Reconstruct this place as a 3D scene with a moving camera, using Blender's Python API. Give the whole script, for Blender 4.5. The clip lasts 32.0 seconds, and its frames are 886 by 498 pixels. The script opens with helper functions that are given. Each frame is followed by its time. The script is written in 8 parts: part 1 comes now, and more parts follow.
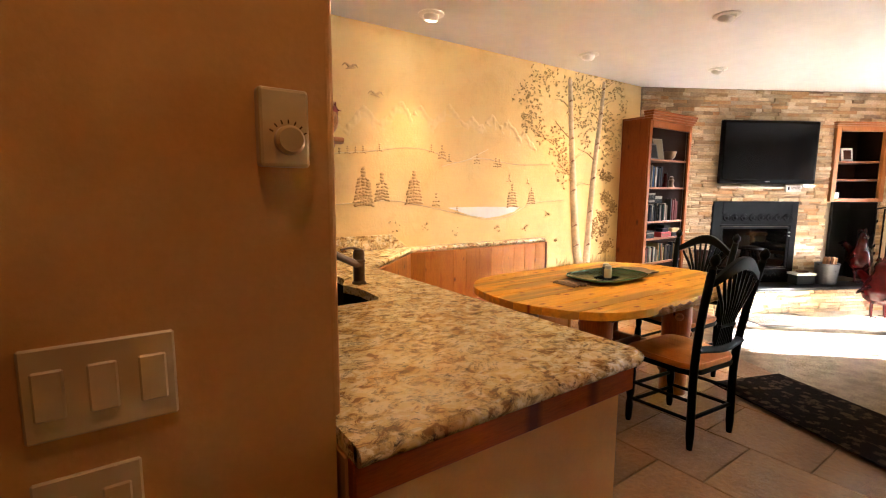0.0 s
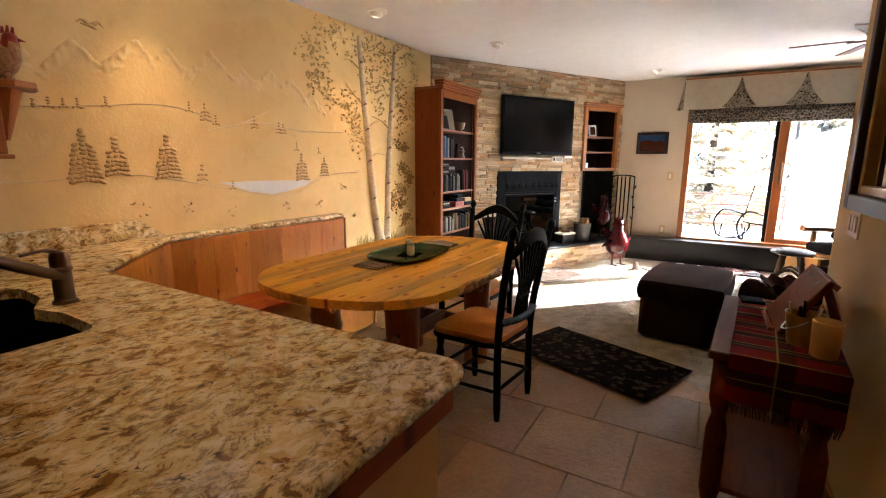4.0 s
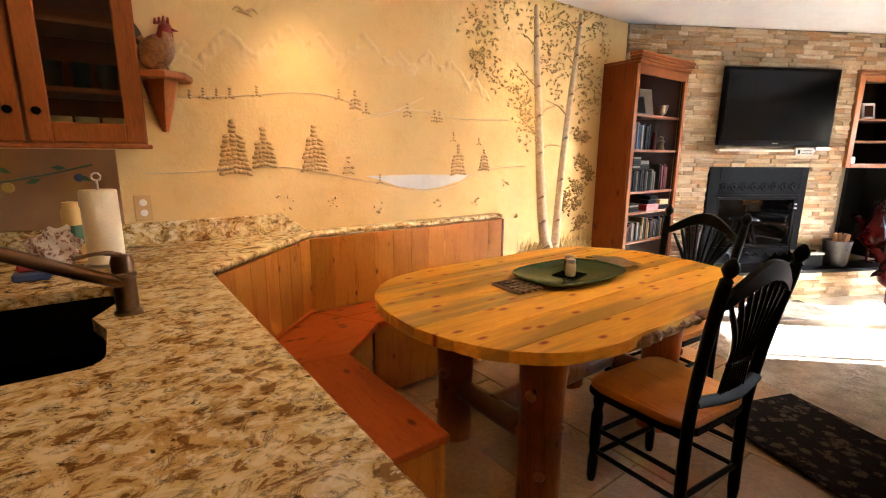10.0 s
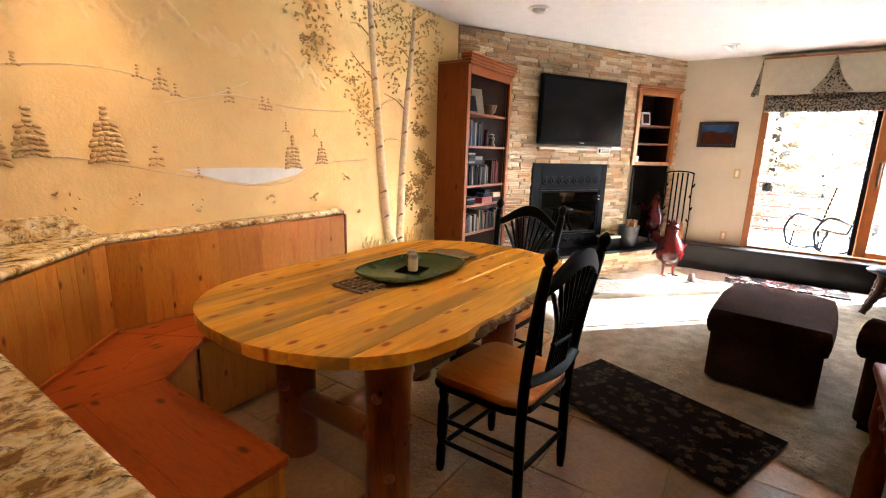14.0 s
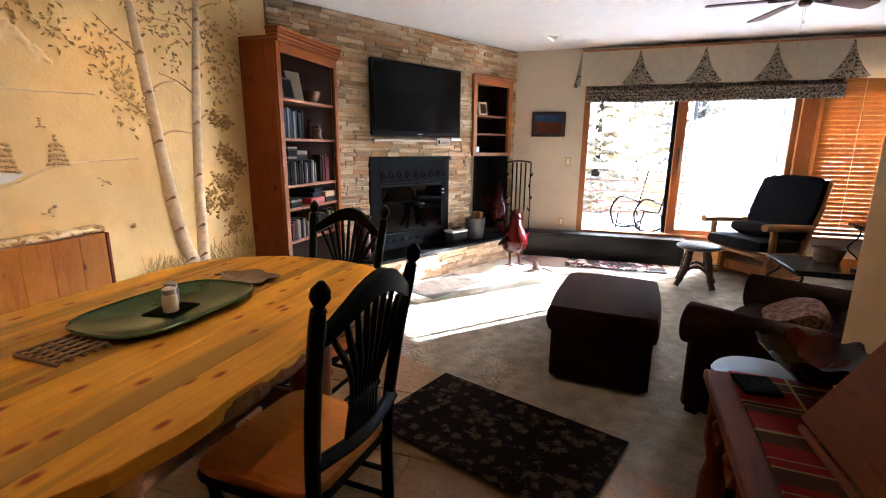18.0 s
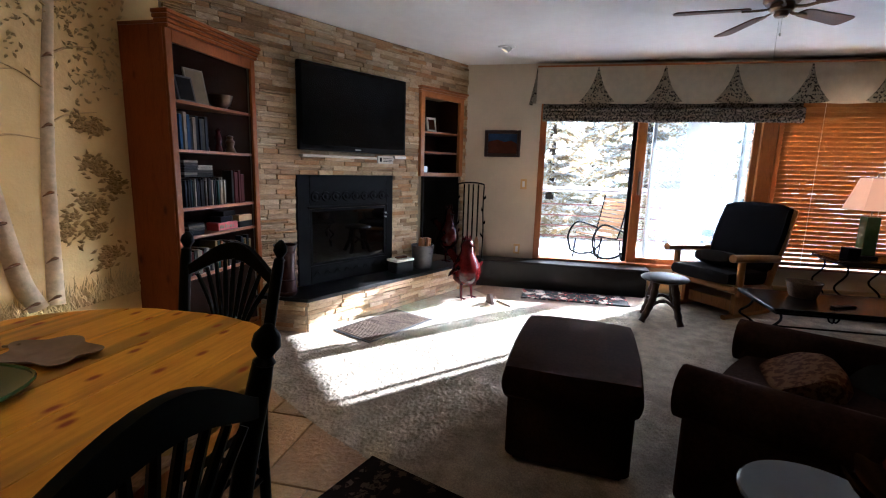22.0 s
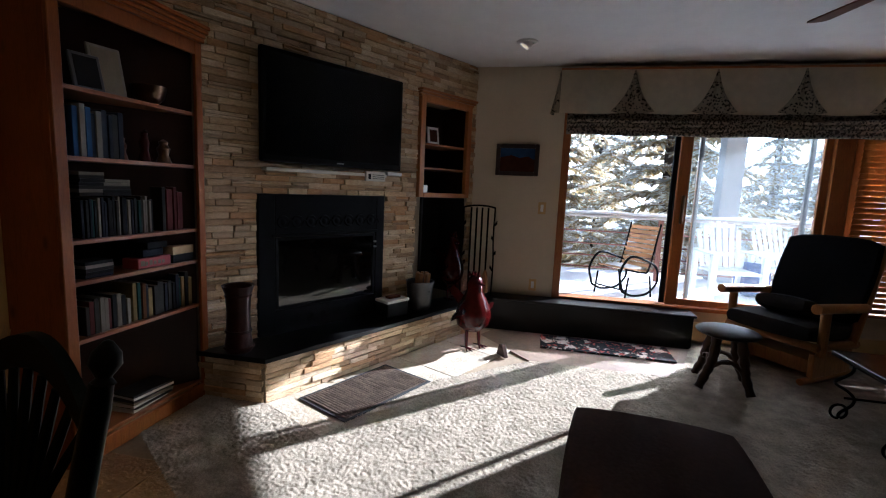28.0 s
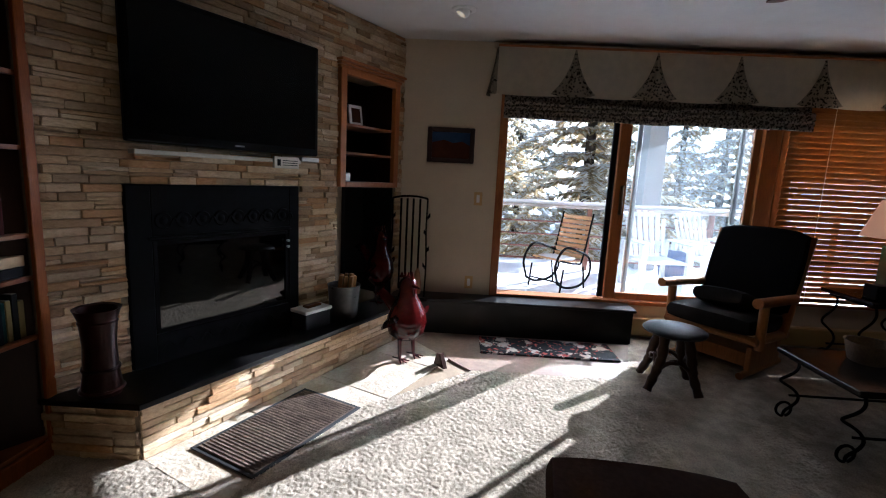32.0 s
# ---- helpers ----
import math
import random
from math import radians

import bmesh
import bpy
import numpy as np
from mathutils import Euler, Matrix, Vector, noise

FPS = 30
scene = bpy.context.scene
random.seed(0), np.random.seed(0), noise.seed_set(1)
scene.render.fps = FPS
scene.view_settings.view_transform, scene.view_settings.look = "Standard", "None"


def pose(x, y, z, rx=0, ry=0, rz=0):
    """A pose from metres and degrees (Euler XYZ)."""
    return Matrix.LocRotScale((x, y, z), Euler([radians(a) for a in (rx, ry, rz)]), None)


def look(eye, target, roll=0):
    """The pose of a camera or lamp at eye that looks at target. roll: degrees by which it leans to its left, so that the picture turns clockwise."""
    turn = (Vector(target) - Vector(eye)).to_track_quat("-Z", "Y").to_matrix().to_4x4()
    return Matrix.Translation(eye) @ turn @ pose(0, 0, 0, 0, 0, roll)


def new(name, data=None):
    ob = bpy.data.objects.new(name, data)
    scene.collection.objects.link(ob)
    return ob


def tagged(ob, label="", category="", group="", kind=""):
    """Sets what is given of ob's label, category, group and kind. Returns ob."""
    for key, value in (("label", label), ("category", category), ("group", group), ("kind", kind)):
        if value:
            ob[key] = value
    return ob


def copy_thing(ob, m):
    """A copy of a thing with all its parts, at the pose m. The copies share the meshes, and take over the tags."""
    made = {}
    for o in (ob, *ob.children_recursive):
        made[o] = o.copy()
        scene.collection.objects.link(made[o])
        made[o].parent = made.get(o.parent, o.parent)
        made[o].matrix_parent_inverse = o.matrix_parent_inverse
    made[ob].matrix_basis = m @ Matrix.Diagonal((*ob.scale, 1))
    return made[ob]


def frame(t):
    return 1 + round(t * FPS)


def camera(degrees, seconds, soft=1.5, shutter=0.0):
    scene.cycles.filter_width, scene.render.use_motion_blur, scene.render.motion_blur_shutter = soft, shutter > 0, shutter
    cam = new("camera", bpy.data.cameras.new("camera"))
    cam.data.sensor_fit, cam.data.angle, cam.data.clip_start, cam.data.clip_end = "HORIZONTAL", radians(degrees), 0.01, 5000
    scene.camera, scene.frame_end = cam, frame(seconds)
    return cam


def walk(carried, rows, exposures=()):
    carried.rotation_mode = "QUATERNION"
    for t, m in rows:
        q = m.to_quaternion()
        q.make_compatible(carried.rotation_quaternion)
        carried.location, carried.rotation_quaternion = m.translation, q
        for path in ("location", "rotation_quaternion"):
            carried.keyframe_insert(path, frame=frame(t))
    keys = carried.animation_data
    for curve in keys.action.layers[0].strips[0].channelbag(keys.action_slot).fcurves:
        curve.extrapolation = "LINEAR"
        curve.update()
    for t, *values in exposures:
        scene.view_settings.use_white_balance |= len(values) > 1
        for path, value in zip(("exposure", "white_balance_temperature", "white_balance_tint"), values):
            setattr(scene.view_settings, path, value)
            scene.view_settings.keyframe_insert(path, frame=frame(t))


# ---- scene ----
cam = camera(88.2, 32.0, soft=1.1)
PATH = [
    (0, (0.488, 0.853, 1.345), (1.627, 2.478, 1.094), 0.3),
    (0.5, (0.537, 0.895, 1.344), (1.801, 2.43, 1.092), 0.3),
    (1, (0.549, 0.93, 1.351), (1.937, 2.36, 1.088), 0.2),
    (1.5, (0.572, 0.977, 1.36), (2.054, 2.299, 1.078), 0.5),
    (2, (0.594, 1.025, 1.362), (2.155, 2.238, 1.055), 1.1),
    (2.5, (0.610, 1.049, 1.358), (2.230, 2.155, 1.023), 1.2),
    (3, (0.638, 1.053, 1.359), (2.293, 2.081, 1.006), 1.2),
    (3.5, (0.703, 1.063, 1.355), (2.378, 2.063, 0.995), 0.7),
    (5.5, (1.034, 1.152, 1.353), (2.761, 2.062, 0.916), 0.5),
    (6, (1.102, 1.161, 1.36), (2.84, 2.035, 0.896), 0.9),
    (6.5, (1.149, 1.173, 1.35), (2.874, 2.067, 0.876), 0.6),
    (7, (1.191, 1.179, 1.341), (2.876, 2.148, 0.874), 0.5),
    (7.5, (1.242, 1.173, 1.347), (2.851, 2.27, 0.89), -0.3),
    (8, (1.298, 1.181, 1.351), (2.801, 2.422, 0.906), -0.8),
    (8.5, (1.351, 1.207, 1.346), (2.738, 2.583, 0.916), -0.7),
    (9, (1.38, 1.244, 1.339), (2.669, 2.716, 0.926), -0.4),
    (9.5, (1.373, 1.296, 1.339), (2.594, 2.828, 0.935), 0.1),
    (10, (1.356, 1.339, 1.342), (2.523, 2.912, 0.939), 0.4),
    (10.5, (1.368, 1.362, 1.343), (2.504, 2.958, 0.937), 0.4),
    (11, (1.401, 1.374, 1.346), (2.548, 2.959, 0.934), 0.3),
    (11.5, (1.406, 1.377, 1.351), (2.629, 2.902, 0.929), 0.9),
    (12, (1.395, 1.373, 1.357), (2.706, 2.821, 0.927), 1.4),
    (12.5, (1.38, 1.367, 1.357), (2.78, 2.729, 0.927), 1.7),
    (13, (1.376, 1.361, 1.355), (2.857, 2.636, 0.929), 1.9),
    (13.5, (1.393, 1.358, 1.352), (2.945, 2.548, 0.93), 1.8),
    (14, (1.438, 1.364, 1.346), (3.052, 2.467, 0.926), 1.7),
    (14.5, (1.493, 1.366, 1.342), (3.166, 2.377, 0.914), 1.5),
    (15, (1.554, 1.358, 1.34), (3.277, 2.274, 0.901), 1.3),
    (15.5, (1.648, 1.362, 1.332), (3.407, 2.202, 0.889), 0.8),
    (17.5, (1.935, 1.312, 1.327), (3.776, 1.963, 0.894), 0.2),
    (18, (1.978, 1.336, 1.338), (3.839, 1.928, 0.905), 0.5),
    (18.5, (2.019, 1.391, 1.348), (3.902, 1.912, 0.915), 0.9),
    (19, (2.066, 1.424, 1.344), (3.965, 1.885, 0.917), 1.0),
    (19.5, (2.13, 1.426, 1.321), (4.042, 1.842, 0.908), 1.3),
    (20, (2.221, 1.432, 1.302), (4.142, 1.826, 0.91), 1.3),
    (20.5, (2.32, 1.448, 1.307), (4.247, 1.826, 0.931), 1.4),
    (21, (2.406, 1.435, 1.317), (4.335, 1.816, 0.952), 1.4),
    (21.5, (2.488, 1.392, 1.321), (4.416, 1.792, 0.968), 1.4),
    (22, (2.586, 1.388, 1.32), (4.512, 1.802, 0.978), 1.6),
    (22.5, (2.682, 1.446, 1.329), (4.61, 1.86, 0.992), 1.8),
    (23, (2.762, 1.492, 1.34), (4.689, 1.912, 1.009), 2.2),
    (23.5, (2.848, 1.509, 1.342), (4.768, 1.963, 1.013), 2.1),
    (24, (2.932, 1.521, 1.335), (4.846, 2.003, 1.016), 2.1),
    (24.5, (2.997, 1.544, 1.33), (4.907, 2.051, 1.021), 1.9),
    (25, (3.051, 1.554, 1.327), (4.956, 2.085, 1.033), 1.6),
    (25.5, (3.099, 1.523, 1.328), (4.992, 2.1, 1.04), 1.4),
    (27.5, (3.36, 1.553, 1.312), (5.281, 2.044, 1.052), 1.7),
    (28, (3.449, 1.604, 1.33), (5.387, 2.021, 1.067), 2.5),
    (28.5, (3.529, 1.654, 1.345), (5.476, 2.018, 1.07), 3.0),
    (29, (3.595, 1.703, 1.344), (5.551, 2.02, 1.074), 3.2),
    (29.5, (3.646, 1.702, 1.337), (5.605, 2.008, 1.075), 2.9),
    (30, (3.697, 1.687, 1.34), (5.655, 1.996, 1.073), 2.8),
    (30.5, (3.751, 1.701, 1.358), (5.711, 1.983, 1.079), 2.7),
    (31, (3.805, 1.719, 1.372), (5.769, 1.957, 1.079), 2.9),
    (31.5, (3.855, 1.719, 1.371), (5.824, 1.892, 1.065), 2.9),
    (32, (3.911, 1.755, 1.358), (5.886, 1.829, 1.046), 2.9),
]
EXPOSURES = [(0.0, 5.85, 5800, 10), (2.0, 5.65, 5800, 10), (3.0, 5.25, 5700, 10), (6.0, 4.85, 5550, 10), (7.5, 4.8, 5600, 10), (9.0, 5.15, 5750, 10), (10.0, 5.55, 5750, 10), (11.0, 5.6, 5750, 10), (13.0, 5.5, 5600, 10), (16.0, 5.25, 5350, 10), (18.0, 4.85, 5150, 10), (19.0, 4.5, 5050, 10), (21.0, 4.1, 4950, 10), (23.0, 3.3, 4900, 10), (25.0, 2.7, 4950, 10), (28.0, 2.3, 5000, 10), (32.0, 2.3, 5000, 10)]
walk(cam, [(t, look(eye, target, roll)) for t, eye, target, roll in PATH], EXPOSURES)

# ---- world, sun and lamps ----
SUN_AZ, SUN_EL = radians(-43.5), radians(23.5)
sky = bpy.data.worlds.new("sky")
scene.world = sky
sky.use_nodes = True
wn = sky.node_tree.nodes
sky_tex = wn.new("ShaderNodeTexSky")
sky_tex.sky_type, sky_tex.sun_disc = "NISHITA", False
sky_tex.sun_elevation, sky_tex.sun_rotation = SUN_EL, radians(90) - SUN_AZ
wn["Background"].inputs["Strength"].default_value = 0.055
sky.node_tree.links.new(sky_tex.outputs[0], wn["Background"].inputs["Color"])
sun = new("sun", bpy.data.lights.new("sun", "SUN"))
sun.data.energy, sun.data.angle, sun.data.color = 5.0, radians(0.5), (1.0, 0.93, 0.84)
to_sun = Vector((math.cos(SUN_AZ) * math.cos(SUN_EL), math.sin(SUN_AZ) * math.cos(SUN_EL), math.sin(SUN_EL)))
sun.matrix_world = look(to_sun * 20, (0, 0, 0))
CEIL = 2.5
WARM = (1.0, 0.60, 0.28)


def spot(name, eye, target, power, degrees=70, blend=0.7, colour=WARM):
    lamp = new(name, bpy.data.lights.new(name, "SPOT"))
    lamp.data.energy, lamp.data.spot_size, lamp.data.spot_blend = power, radians(degrees), blend
    lamp.data.color, lamp.data.shadow_soft_size = colour, 0.07
    lamp.matrix_world = look(eye, target)
    return lamp


# ceiling spots: where they sit and where they point
# the last four have no fixture; (2.4, 1.5) is added fill
SPOTS = [((2.24, 3.50), (2.32, 3.89, 0.95), 32, 66), ((3.82, 3.47), (3.95, 3.89, 0.85), 28, 66), ((3.82, 2.38), (4.1, 3.1, 0.8), 24, 125), ((5.18, 3.05), (5.5, 3.75, 1.2), 4, 125),
         ((7.27, 1.82), (7.0, 2.5, 1.2), 3, 125), ((0.95, 2.9), (1.2, 3.0, 0.9), 11, 125), ((0.50, 1.15), (0.35, 1.57, 1.6), 6.4, 125), ((2.4, 1.5), (2.8, 3.5, 1.2), 27, 108), ((1.35, 2.1), (1.45, 2.1, 0.9), 8, 125)]
for (lx, ly), target, power, wide in SPOTS:
    spot("ceiling_and_fill_spot", (lx, ly, CEIL - 0.05), target, power * 0.042, wide, 1.0)
reading = new("table_lamp_light", bpy.data.lights.new("table_lamp_light", "POINT"))
reading.data.energy, reading.data.color, reading.data.shadow_soft_size = 0.06, WARM, 0.05
reading.location = (7.5, -1.55, 1.20)


# ---- materials ----
def material(name, rough=0.6, metal=0.0, spec=0.5):
    m = bpy.data.materials.new(name)
    m.use_nodes = True
    b = m.node_tree.nodes["Principled BSDF"]
    b.inputs["Roughness"].default_value, b.inputs["Metallic"].default_value = rough, metal
    b.inputs["Specular IOR Level"].default_value = spec
    return m, m.node_tree.nodes, m.node_tree.links, b


def coords(n, l, scale=(1, 1, 1), vary=True):
    """Object coordinates, shifted from object to object."""
    c, mp, info = n.new("ShaderNodeTexCoord"), n.new("ShaderNodeMapping"), n.new("ShaderNodeObjectInfo")
    mp.inputs["Scale"].default_value = scale
    l.new(c.outputs["Object"], mp.inputs["Vector"])
    if vary:
        mul = n.new("ShaderNodeMath")
        mul.operation, mul.inputs[1].default_value = "MULTIPLY", 37.0
        l.new(info.outputs["Random"], mul.inputs[0])
        l.new(mul.outputs[0], mp.inputs["Location"])
    return mp.outputs["Vector"]


def noise_tex(n, l, vec, scale, detail=4, rough=0.55, distort=0.0):
    t = n.new("ShaderNodeTexNoise")
    t.inputs["Scale"].default_value, t.inputs["Detail"].default_value = scale, detail
    t.inputs["Roughness"].default_value, t.inputs["Distortion"].default_value = rough, distort
    l.new(vec, t.inputs["Vector"])
    return t.outputs["Fac"]


def ramp(n, l, fac, stops):
    r = n.new("ShaderNodeValToRGB")
    el = r.color_ramp.elements
    while len(el) < len(stops):
        el.new(0.5)
    for e, (p, c) in zip(el, stops):
        e.position, e.color = p, (*c, 1)
    l.new(fac, r.inputs["Fac"])
    return r.outputs["Color"]


def mix(n, l, fac, a, b, kind="MIX"):
    x = n.new("ShaderNodeMix")
    x.data_type, x.blend_type = "RGBA", kind
    for sock, v in ((x.inputs["Factor"], fac), (x.inputs["A"], a), (x.inputs["B"], b)):
        if isinstance(v, (int, float)):
            sock.default_value = v
        elif isinstance(v, tuple):
            sock.default_value = (*v, 1)
        else:
            l.new(v, sock)
    return x.outputs["Result"]


def bump(n, l, b, height, strength=0.3, distance=0.01):
    k = n.new("ShaderNodeBump")
    k.inputs["Strength"].default_value, k.inputs["Distance"].default_value = strength, distance
    l.new(height, k.inputs["Height"])
    l.new(k.outputs["Normal"], b.inputs["Normal"])


def dull(c, k):
    return tuple(v * k for v in c)


def plain(name, colour, rough=0.6, metal=0.0, grain=60, vary=0.18, bumpy=0.15, spec=0.5, random_tone=0.0):
    """A surface with fine grain and broad, faint stains."""
    m, n, l, b = material(name, rough, metal, spec)
    v = coords(n, l)
    fine, broad = noise_tex(n, l, v, grain), noise_tex(n, l, v, grain / 14, 3)
    col = ramp(n, l, fine, [(0.3, dull(colour, 1 - vary)), (0.7, colour)])
    col = mix(n, l, 0.6, col, ramp(n, l, broad, [(0.35, dull((1, 1, 1), 1 - vary * 1.4)), (0.65, (1, 1, 1))]), "MULTIPLY")
    if random_tone:
        info = n.new("ShaderNodeObjectInfo")
        col = mix(n, l, 1.0, col, ramp(n, l, info.outputs["Random"], [(0, dull((1, 1, 1), 1 - random_tone)), (1, (1, 1, 1))]), "MULTIPLY")
    l.new(col, b.inputs["Base Color"])
    if bumpy:
        bump(n, l, b, fine, bumpy, 0.004)
    return m


def wood(name, light, dark, along="X", ring=9.0, knots=True, rough=0.45, streak=None, random_tone=0.15, coat=0.0, knot_tone=None, flat=False, knot=5.0, spec=0.5):
    """Planks with long grain, darker knots and, if given, wide stained streaks."""
    m, n, l, b = material(name, rough, 0, spec)
    sc = {"X": (0.9, 8, 8), "Y": (8, 0.9, 8), "Z": (8, 8, 0.9)}[along]
    v = coords(n, l, sc)
    g1, g2 = noise_tex(n, l, v, ring * 0.5, 5, 0.6, 0.6), noise_tex(n, l, v, ring * 4, 3)
    col = ramp(n, l, g1, [(0.3, dark), (0.5, light), (0.75, dull(light, 0.86))])
    col = mix(n, l, 0.35, col, ramp(n, l, g2, [(0.35, dull(dark, 0.8)), (0.6, light)]))
    if streak:
        st = noise_tex(n, l, coords(n, l, {"X": (0.3, 4.6, 4.6), "Y": (4.6, 0.3, 4.6), "Z": (4.6, 4.6, 0.3)}[along]), 1.5, 3, 0.5, 0.4)
        col = mix(n, l, ramp(n, l, st, [(0.53, (0, 0, 0)), (0.62, (0.85, 0.85, 0.85))]), col, streak)
    if knots:
        vo = n.new("ShaderNodeTexVoronoi")
        vo.inputs["Scale"].default_value = knot
        vo.voronoi_dimensions = "2D" if flat else "3D"
        l.new(coords(n, l, {"X": (0.8, 1.6, 1.6), "Y": (1.6, 0.8, 1.6), "Z": (1.6, 1.6, 0.8)}[along]), vo.inputs["Vector"])
        k = ramp(n, l, vo.outputs["Distance"], [(0.05, (1, 1, 1)), (0.13, (0, 0, 0))])
        col = mix(n, l, k, col, knot_tone or dull(dark, 0.45))
    info = n.new("ShaderNodeObjectInfo")
    col = mix(n, l, 1.0, col, ramp(n, l, info.outputs["Random"], [(0, dull((1, 1, 1), 1 - random_tone)), (1, (1, 1, 1))]), "MULTIPLY")
    l.new(col, b.inputs["Base Color"])
    b.inputs["Coat Weight"].default_value, b.inputs["Coat Roughness"].default_value = coat, 0.15
    bump(n, l, b, g2, 0.12, 0.003)
    return m


def granite(name):
    """Golden ground, brown clouds and broken dark veins that run one way."""
    m, n, l, b = material(name, 0.2, 0, 0.4)
    turn = n.new("ShaderNodeMapping")
    turn.inputs["Rotation"].default_value, turn.inputs["Scale"].default_value = (0, 0, radians(38)), (1.0, 1.3, 1.2)
    l.new(coords(n, l, vary=False), turn.inputs["Vector"])
    v = turn.outputs["Vector"]
    big = noise_tex(n, l, v, 4.8, 5, 0.55, 0.8)
    mid = noise_tex(n, l, v, 20, 7, 0.66, 0.7)
    vein = noise_tex(n, l, v, 9.0, 9, 0.72, 1.1)
    fleck = noise_tex(n, l, v, 38, 5, 0.65, 0.5)
    col = ramp(n, l, big, [(0.33, (0.40, 0.235, 0.065)), (0.45, (0.60, 0.41, 0.15)), (0.58, (0.70, 0.54, 0.26)), (0.72, (0.50, 0.32, 0.10))])
    col = mix(n, l, ramp(n, l, mid, [(0.50, (0, 0, 0)), (0.57, (0.85, 0.85, 0.85))]), col, (0.80, 0.68, 0.42))
    col = mix(n, l, ramp(n, l, mid, [(0.40, (0.95, 0.95, 0.95)), (0.45, (0, 0, 0))]), col, (0.22, 0.105, 0.026))
    line = ramp(n, l, vein, [(0.43, (0, 0, 0)), (0.475, (0.78, 0.78, 0.78)), (0.53, (0, 0, 0))])
    gap = ramp(n, l, fleck, [(0.47, (1, 1, 1)), (0.57, (0, 0, 0))])
    col = mix(n, l, mix(n, l, 1.0, line, gap, "MULTIPLY"), col, (0.085, 0.042, 0.015))
    col = mix(n, l, ramp(n, l, fleck, [(0.33, (0.95, 0.95, 0.95)), (0.38, (0, 0, 0))]), col, (0.04, 0.025, 0.016))
    col = mix(n, l, ramp(n, l, fleck, [(0.63, (0, 0, 0)), (0.69, (0.8, 0.8, 0.8))]), col, (0.78, 0.74, 0.64))
    l.new(col, b.inputs["Base Color"])
    bump(n, l, b, mid, 0.03, 0.002)
    return m


def glass(name, tint=(1, 1, 1), rough=0.0):
    m, n, l, b = material(name, rough)
    b.inputs["Transmission Weight"].default_value = 1.0
    b.inputs["Base Color"].default_value = (*tint, 1)
    b.inputs["IOR"].default_value = 1.45
    return m


def dusty(name, film):
    """Clear glass under a thin pale film of dust that glows where the sun falls on it."""
    m, n, l, b = material(name, 0.0)
    b.inputs["Transmission Weight"].default_value = 1.0
    b.inputs["Base Color"].default_value = (0.93, 0.98, 1.0, 1)
    b.inputs["IOR"].default_value = 1.45
    dust, mx = n.new("ShaderNodeBsdfTranslucent"), n.new("ShaderNodeMixShader")
    dust.inputs["Color"].default_value = (0.80, 0.90, 0.97, 1)
    patch = noise_tex(n, l, coords(n, l, (1, 1, 1), False), 2.2, 4)
    l.new(ramp(n, l, patch, [(0.3, dull((1, 1, 1), film * 0.7)), (0.7, dull((1, 1, 1), film))]), mx.inputs["Fac"])
    l.new(b.outputs[0], mx.inputs[1])
    l.new(dust.outputs[0], mx.inputs[2])
    l.new(mx.outputs[0], n["Material Output"].inputs["Surface"])
    return m


def emitter(name, colour, strength):
    m, n, l, b = material(name, 0.5)
    b.inputs["Base Color"].default_value = (*colour, 1)
    b.inputs["Emission Color"].default_value = (*colour, 1)
    b.inputs["Emission Strength"].default_value = strength
    return m


def stone_mix(name, tones, rough=0.85, island=False):
    """Split-face ledger stone: each piece takes its own tone."""
    m, n, l, b = material(name, rough)
    src = n.new("ShaderNodeNewGeometry").outputs["Random Per Island"] if island else n.new("ShaderNodeObjectInfo").outputs["Random"]
    col = ramp(n, l, src, tones)
    for e in n:
        if e.type == "VALTORGB":
            e.color_ramp.interpolation = "CONSTANT"
    v = coords(n, l, (1, 1, 2.2))
    f1, f2 = noise_tex(n, l, v, 40, 6, 0.65), noise_tex(n, l, v, 7, 4)
    col = mix(n, l, 0.55, col, ramp(n, l, f1, [(0.3, (0.45, 0.40, 0.34)), (0.65, (1, 1, 1))]), "MULTIPLY")
    col = mix(n, l, 0.35, col, ramp(n, l, f2, [(0.35, (0.55, 0.36, 0.18)), (0.6, (1, 1, 1))]), "MULTIPLY")
    l.new(col, b.inputs["Base Color"])
    bump(n, l, b, f1, 0.7, 0.012)
    return m


def checked(name, base, bands):
    """Woven plaid: crossing bands of other colours. bands: (axis, scale, from, colour)."""
    m, n, l, b = material(name, 0.95, 0, 0.1)
    sep = n.new("ShaderNodeSeparateXYZ")
    l.new(coords(n, l, vary=False), sep.inputs[0])
    col = base
    for axis, scale, edge, colour in bands:
        mul, fr, gt = n.new("ShaderNodeMath"), n.new("ShaderNodeMath"), n.new("ShaderNodeMath")
        mul.operation, fr.operation, gt.operation = "MULTIPLY", "FRACT", "GREATER_THAN"
        mul.inputs[1].default_value, gt.inputs[1].default_value = scale, edge
        l.new(sep.outputs[axis], mul.inputs[0])
        l.new(mul.outputs[0], fr.inputs[0])
        l.new(fr.outputs[0], gt.inputs[0])
        half = n.new("ShaderNodeMath")
        half.operation, half.inputs[1].default_value = "MULTIPLY", 0.75
        l.new(gt.outputs[0], half.inputs[0])
        col = mix(n, l, half.outputs[0], col, colour)
    weave = noise_tex(n, l, coords(n, l, vary=False), 260, 2)
    col = mix(n, l, 0.5, col, ramp(n, l, weave, [(0.3, (0.5, 0.5, 0.5)), (0.7, (1, 1, 1))]), "MULTIPLY")
    l.new(col, b.inputs["Base Color"])
    bump(n, l, b, weave, 0.3, 0.003)
    return m


